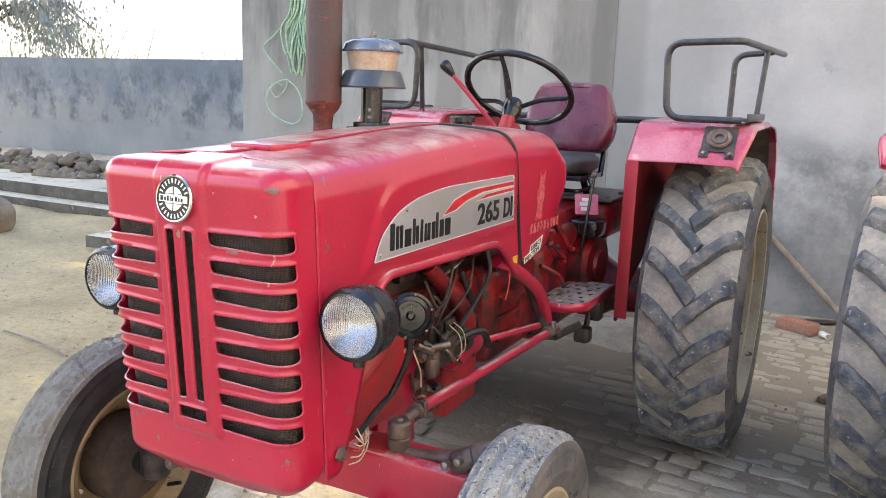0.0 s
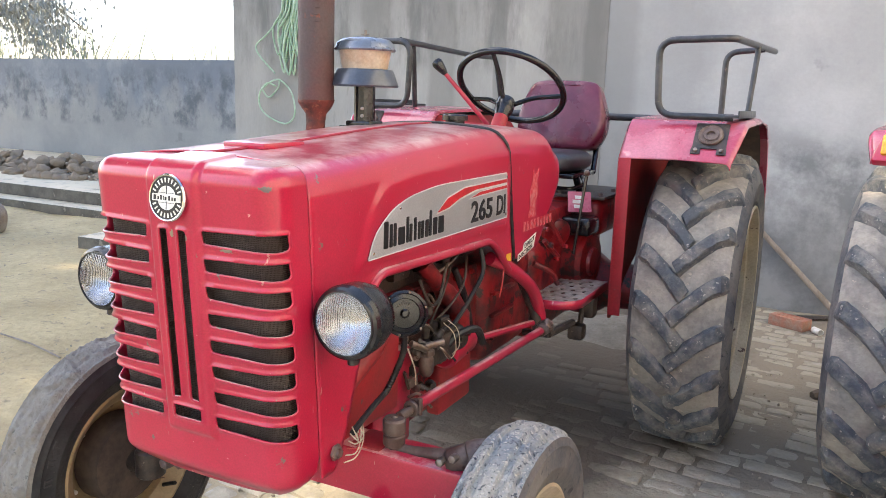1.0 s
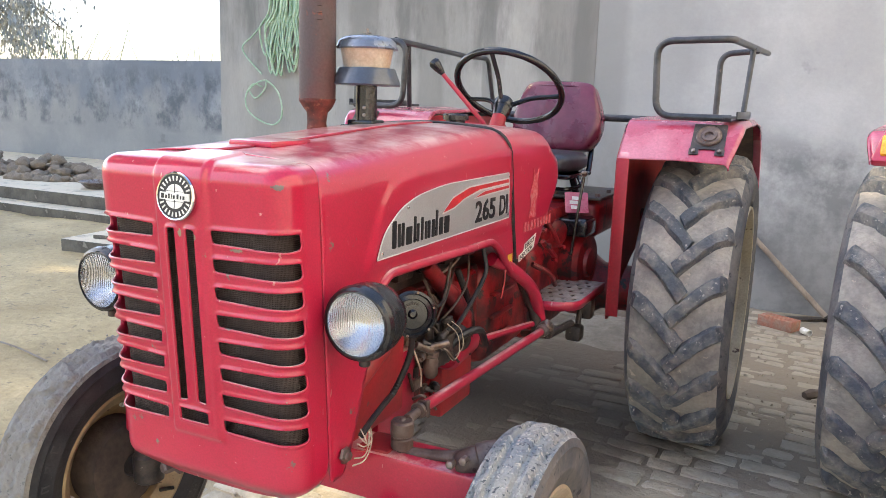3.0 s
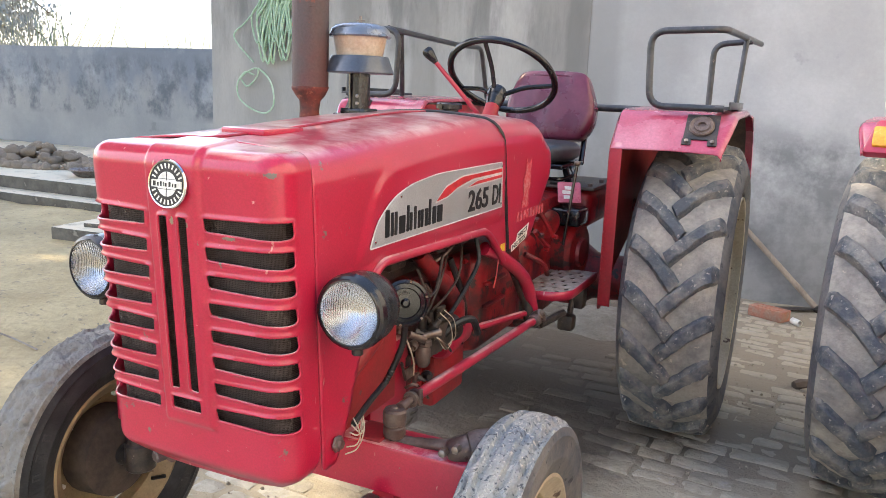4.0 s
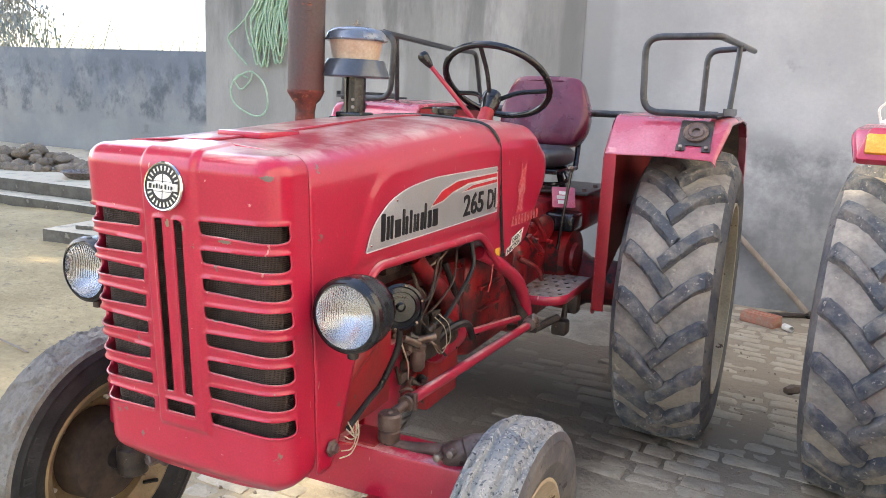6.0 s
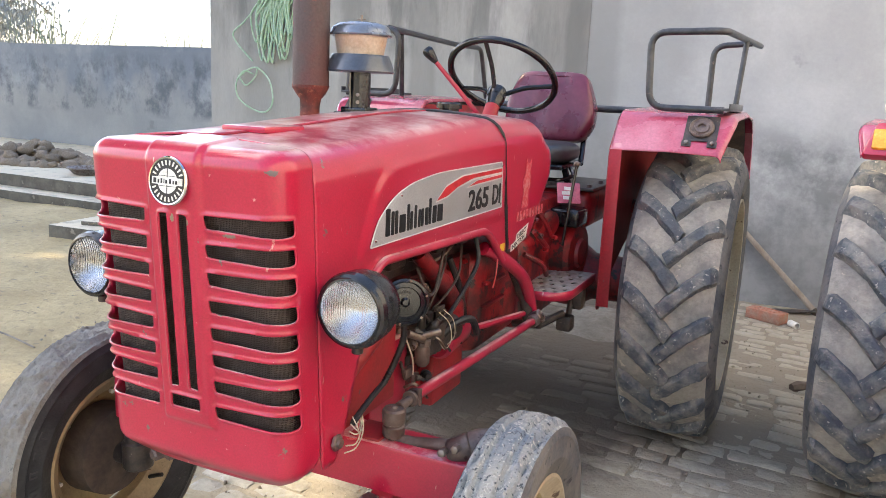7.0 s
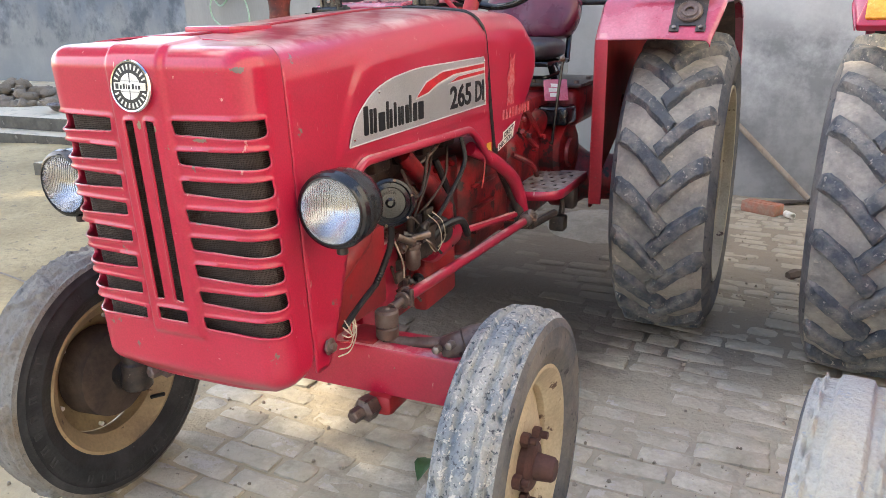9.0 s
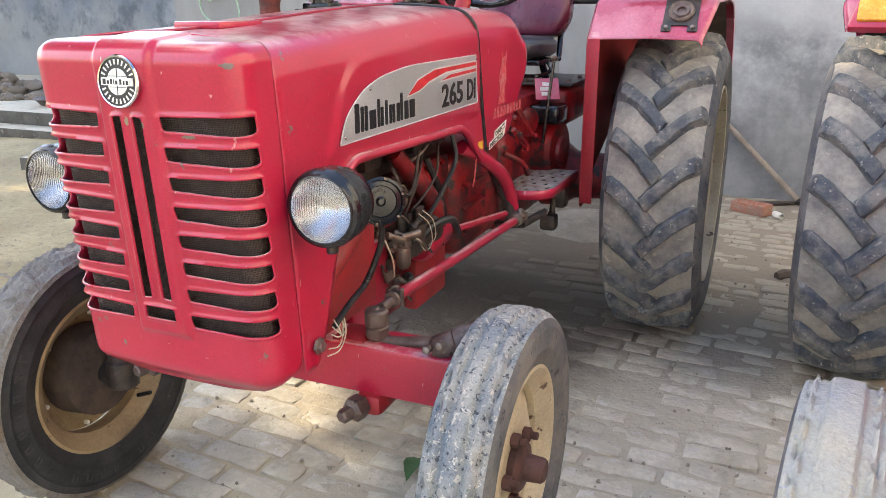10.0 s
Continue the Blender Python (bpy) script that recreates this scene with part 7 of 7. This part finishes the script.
def far_tree():
    rnd = random.Random(21)
    t = thing("tree", "dark leafy tree with hanging branches behind the boundary wall", "tree", at=(-22.0, 13.0, 0))
    bm = bmesh.new()
    tube(bm, sag([(0, 0, -0.1), (0.1, 0, 1.5), (0.4, -0.2, 3.2), (0.8, -0.3, 4.6)], 4), [0.26 - 0.013 * k for k in range(13)], 10)
    part("trunk", bm, BARK, t)
    tips = []
    for k in range(16):
        a = rnd.uniform(-1.5, 1.6)
        reach = rnd.uniform(2.4, 4.9)
        z0 = rnd.uniform(2.6, 4.4)
        e = Vector((0.5 + reach * math.cos(a), reach * math.sin(a) * 0.7, z0 + rnd.uniform(-0.9, 1.2)))
        pts = sag([(0.5, -0.2, z0), (0.5 + (e.x - 0.5) * 0.5, e.y * 0.5, z0 + 0.9), tuple(e)], 5)
        bm = bmesh.new()
        tube(bm, pts, [0.07 - 0.005 * i for i in range(len(pts))], 6)
        part("limb", bm, BARK, t)
        tips.append(pts)
    bm = bmesh.new()
    for pts in tips:
        for i, p in enumerate(pts[3:]):
            leafy(bm, p, 0.55, 62, 0.17, rnd, 0.9)
    # boughs that hang low in front of the sky
    for c, r, n in (((4.1, -0.4, 3.3), 0.8, 260), ((4.5, -0.6, 2.85), 0.65, 220), ((5.0, -0.8, 2.55), 0.5, 130), ((3.5, -0.3, 3.1), 0.7, 150), ((4.7, -0.6, 3.5), 0.6, 170), ((5.3, -0.8, 2.75), 0.35, 50),
                    ((4.3, -0.6, 2.15), 0.25, 30), ((4.75, -0.7, 2.12), 0.22, 26), ((3.9, -0.5, 2.55), 0.3, 30)):
        leafy(bm, c, r, n, 0.16, rnd, 1.0)
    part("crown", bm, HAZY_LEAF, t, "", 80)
    return t


far_tree()


def tuft(x, y, n, h, spread_x, rnd):
    bm = bmesh.new()
    for _ in range(n):
        bx, by = rnd.gauss(0, spread_x), rnd.gauss(0, 0.1)
        hh = h * rnd.uniform(0.6, 1.1)
        lean = rnd.gauss(0, 0.25)
        w = 0.026
        prev = None
        for i in range(5):
            t = i / 4
            cxx = bx + lean * hh * t * t
            z = hh * t * (1 - 0.12 * abs(lean) * t)
            q = (bm.verts.new((cxx - w * (1 - t), by, z)), bm.verts.new((cxx + w * (1 - t) + 0.001, by + 0.01, z)))
            if prev:
                bm.faces.new((prev[0], prev[1], q[1], q[0]))
            prev = q
    o = part("reed_clump", bm, REED, None, "", 80)
    o.location = (x, y, 0)
    tagged(o, "tall pale green reeds growing behind the boundary wall", "reeds", "reeds behind the wall")


rnd = random.Random(8)
for x, n, h, s in ((-11.9, 30, 2.35, 0.22), (-11.2, 40, 2.5, 0.28), (-9.4, 9, 2.3, 0.12), (-8.45, 14, 2.4, 0.16), (-14.3, 24, 2.4, 0.3), (-15.6, 16, 2.3, 0.3), (-13.2, 10, 2.3, 0.3)):
    tuft(x, 9.0, n, h, s, rnd)

# weeds on the platform
tuft_rnd = random.Random(9)
bm = bmesh.new()
for _ in range(60):
    bx, by = tuft_rnd.gauss(0, 0.16), tuft_rnd.gauss(0, 0.1)
    lean = tuft_rnd.gauss(0, 0.5)
    hh = tuft_rnd.uniform(0.12, 0.34)
    vs = [bm.verts.new((bx - 0.006, by, 0)), bm.verts.new((bx + 0.006, by, 0)), bm.verts.new((bx + lean * hh * 0.4 + 0.005, by, hh * 0.6)), bm.verts.new((bx + lean * hh, by, hh)), bm.verts.new((bx + lean * hh * 0.4 - 0.005, by, hh * 0.6))]
    bm.faces.new(vs)
weed = part("weed", bm, REED, None, "", 80)
weed.location = (-11.6, 6.6, 0.25)
tagged(weed, "thin green weed growing on the platform", "weed")


def shade_tree():
    """An unseen tree over the yard whose crown shades the tractors, with gaps that let spots of sun through."""
    rnd = random.Random(4)
    t = thing("tree", "broad leafy shade tree, unseen at the side of the yard", "tree", at=(-18.5, 0.2, 0))
    bm = bmesh.new()
    tube(bm, sag([(0, 0, -0.1), (0.15, 0.1, 4.2), (0.5, 0.2, 9.4), (1.0, 0.4, 13.5)], 5), [0.42 - 0.018 * k for k in range(16)], 12)
    part("trunk", bm, BARK, t)
    for k in range(9):
        a = rnd.uniform(-3.1, 3.1)
        e = Vector((1.0 + rnd.uniform(1.5, 3.5) * math.cos(a), rnd.uniform(1.5, 3.4) * math.sin(a), rnd.uniform(13.0, 14.5)))
        pts = sag([(0.6, 0.3, 10.5), ((e.x + 0.6) / 2, (e.y + 0.3) / 2, 12.6), tuple(e)], 5)
        bm = bmesh.new()
        tube(bm, pts, [0.12 - 0.009 * i for i in range(len(pts))], 7)
        part("limb", bm, BARK, t)
    gaps = [((-0.225, 0.60), 0.17), ((-0.40, 0.68), 0.14), ((-0.06, 0.50), 0.11), ((0.13, 0.15), 0.10), ((-0.30, 0.84), 0.15), ((-0.40, 0.47), 0.06), ((-0.15, 0.36), 0.065), ((-0.28, 0.40), 0.05),
            ((0.0, 0.32), 0.06), ((0.06, 0.24), 0.05), ((-0.22, 0.24), 0.05), ((-0.50, 0.53), 0.06), ((2.40, 1.66), 0.27)]

    def keep(p):
        k = (p.z + 0.0) / SUN.z
        gx, gy = p.x - 18.5 - SUN.x * k, p.y + 0.2 - SUN.y * k
        return all((gx - c[0]) ** 2 + (gy - c[1]) ** 2 > (r + 0.05) ** 2 for c, r in gaps)
    bm = bmesh.new()
    # clumps fill the crown in layers
    for layer in range(4):
        for i in range(38):
            for j in range(35):
                gx = -14.6 + 0.50 * i + rnd.uniform(-0.2, 0.2)
                gy = -6.4 + 0.46 * j + rnd.uniform(-0.2, 0.2)
                z = 13.0 + 0.6 * layer + rnd.uniform(-0.2, 0.2)
                k = z / SUN.z
                c = Vector((gx + SUN.x * k + 18.5, gy + SUN.y * k - 0.2, z))
                leafy(bm, c, 0.52, 26, 0.28, rnd, 0.2, keep)
    part("crown", bm, LEAF, t, "", 80)
    return t


shade_tree()


def soil_heap(x, y, rx, ry, height):
    """A low heap of loose grey earth."""
    bm = bmesh.new()
    rings = []
    for i in range(13):
        t = i / 12
        ring = []
        for k in range(48):
            a = 2 * math.pi * k / 48
            d = Vector((math.cos(a), math.sin(a), 0))
            w = 1 + 0.25 * noise.noise(d * 1.7 + Vector((x, y, 3)))
            q = Vector((x + d.x * rx * t * w, y + d.y * ry * t * w, 0))
            h = height * (1 - t * t) ** 1.3 + 0.016 * (1 - t) * noise.noise(q * 13) + 0.008 * (1 - t ** 4) * noise.noise(q * 40)
            ring.append(bm.verts.new((q.x, q.y, FLOOR - 0.006 + max(0.0, h) - 0.012 * t ** 6)))
            if i == 0:
                break
        rings.append(ring)
    for k in range(48):
        bm.faces.new((rings[0][0], rings[1][k], rings[1][(k + 1) % 48]))
    for a, b in zip(rings[1:], rings[2:]):
        for k in range(48):
            bm.faces.new((a[k], b[k], b[(k + 1) % 48], a[(k + 1) % 48]))
    return tagged(part("soil_heap", bm, GREY_EARTH), "low heap of loose grey earth by the wall", "soil", "", "stuff")


soil_heap(0.05, 3.15, 0.36, 0.42, 0.085)

# ---- paving bricks ----
pav_rnd = random.Random(3)


def paving_mesh(length):
    bm = bmesh.new()
    lx, ly = length / 2 - 0.003, 0.0435
    edge = []
    for a, b, n in (((-lx, -ly), (lx, -ly), 5), ((lx, -ly), (lx, ly), 3), ((lx, ly), (-lx, ly), 5), ((-lx, ly), (-lx, -ly), 3)):
        for i in range(n):
            t = (i + (0.35 if i == 0 else 0.0) * 0.4) / n
            edge.append((a[0] + (b[0] - a[0]) * t, a[1] + (b[1] - a[1]) * t))
    low, mid, top = [], [], []
    for x, y in edge:
        wear = pav_rnd.uniform(0.0, 0.007)
        k = 1 - wear / 0.05
        low.append(bm.verts.new((x, y, -0.03)))
        mid.append(bm.verts.new((x * (1 - wear / lx), y * k, -0.004 - pav_rnd.uniform(0, 0.004))))
        c = pav_rnd.uniform(0.008, 0.014)
        top.append(bm.verts.new((x * (1 - (wear + c) / lx), y * (1 - (wear + c) / ly), pav_rnd.uniform(-0.002, 0.0005))))
    n = len(edge)
    for i in range(n):
        j = (i + 1) % n
        bm.faces.new((low[i], low[j], mid[j], mid[i]))
        bm.faces.new((mid[i], mid[j], top[j], top[i]))
    bm.faces.new(top)
    me = bpy.data.meshes.new("brick")
    bm.to_mesh(me)
    bm.free()
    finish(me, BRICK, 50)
    return me


LENGTHS = (0.222, 0.168, 0.126)
pavers = {q: [paving_mesh(q) for k in range(6)] for q in LENGTHS}
pavement = tagged(new("pavement"), "worn brick paving filled with dust", "paving", "", "structure")
turn = radians(-5)
far_verts, far_faces = [], []
near = 0
for row in range(-22, 52):
    u = -2.2 + pav_rnd.uniform(0, 0.2)
    while u < 3.4:
        size = pav_rnd.choice((LENGTHS[0], LENGTHS[0], LENGTHS[1], LENGTHS[2]))
        u += size + 0.005
        v = row * 0.0935 + pav_rnd.uniform(-0.003, 0.003)
        uc = u - size / 2
        x, y = uc * math.cos(turn) - v * math.sin(turn) + 0.2, uc * math.sin(turn) + v * math.cos(turn)
        if not (-0.80 + 0.15 * noise.noise(Vector((y * 1.5, 0, 7))) < x < 2.7 and -1.9 < y < 4.2):
            continue
        under = smooth(0.75, 0.45, abs(x + 0.05)) * smooth(0.75, 1.2, y)
        z = FLOOR + 0.0055 - 0.006 * under + 0.009 * noise.noise(Vector((x * 1.6, y * 1.6, 5))) + pav_rnd.gauss(0, 0.0036)
        m = Matrix.Translation((x, y, z)) @ Euler((pav_rnd.gauss(0, 0.035), pav_rnd.gauss(0, 0.020), turn + pav_rnd.gauss(0, 0.03))).to_matrix().to_4x4()
        me = pav_rnd.choice(pavers[size])
        if -0.75 < x < 1.55 and 0.0 < y < 3.3 and near < 300:
            ob = new("brick", me)
            ob.matrix_basis = m
            ob.parent = pavement
            near += 1
        else:
            base = len(far_verts)
            far_verts += [tuple(m @ q.co) for q in me.vertices]
            far_faces += [tuple(base + i for i in p.vertices) for p in me.polygons]
me = bpy.data.meshes.new("far_bricks")
me.from_pydata(far_verts, [], far_faces)
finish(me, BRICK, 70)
far = as_object("far_bricks", me, pavement)
tagged(far, "", "", "", "stuff")

# ---- crumbs of dry earth strewn over the paving and the yard ----
crumb_rnd = random.Random(12)
verts, faces = [], []
for k in range(5200):
    if k < 4200:
        x, y = crumb_rnd.uniform(-0.9, 1.7), crumb_rnd.uniform(-0.4, 3.6)
    else:
        x, y = crumb_rnd.uniform(-5.5, -0.9), crumb_rnd.uniform(0.0, 4.1)
    if abs(x) < 0.72 and y > 0.85:
        continue
    if noise.noise(Vector((x * 2.3, y * 2.3, 8))) < crumb_rnd.uniform(-0.5, 0.5):
        continue
    r = 0.0022 + 0.0065 * crumb_rnd.random() ** 4
    z = FLOOR + 0.004 + 0.004 * crumb_rnd.random()
    base = len(verts)
    a = crumb_rnd.uniform(0, 6.3)
    flat = crumb_rnd.uniform(0.5, 0.9)
    for i in range(5):
        b = a + i * 1.257
        q = r * crumb_rnd.uniform(0.7, 1.3)
        verts.append((x + q * math.cos(b), y + q * math.sin(b), z - r * 0.5))
    for i in range(5):
        b = a + 0.5 + i * 1.257
        q = r * crumb_rnd.uniform(0.4, 0.9)
        verts.append((x + q * math.cos(b), y + q * math.sin(b), z + r * flat * crumb_rnd.uniform(0.6, 1.1)))
    for i in range(5):
        j = (i + 1) % 5
        faces.append((base + i, base + j, base + 5 + j, base + 5 + i))
    faces.append(tuple(base + 5 + i for i in range(5)))
me = bpy.data.meshes.new("crumbs")
me.from_pydata(verts, [], faces)
finish(me, CRUMB, 30)
tagged(new("earth_crumbs", me), "small crumbs of dry earth strewn on the ground", "soil", "", "stuff")
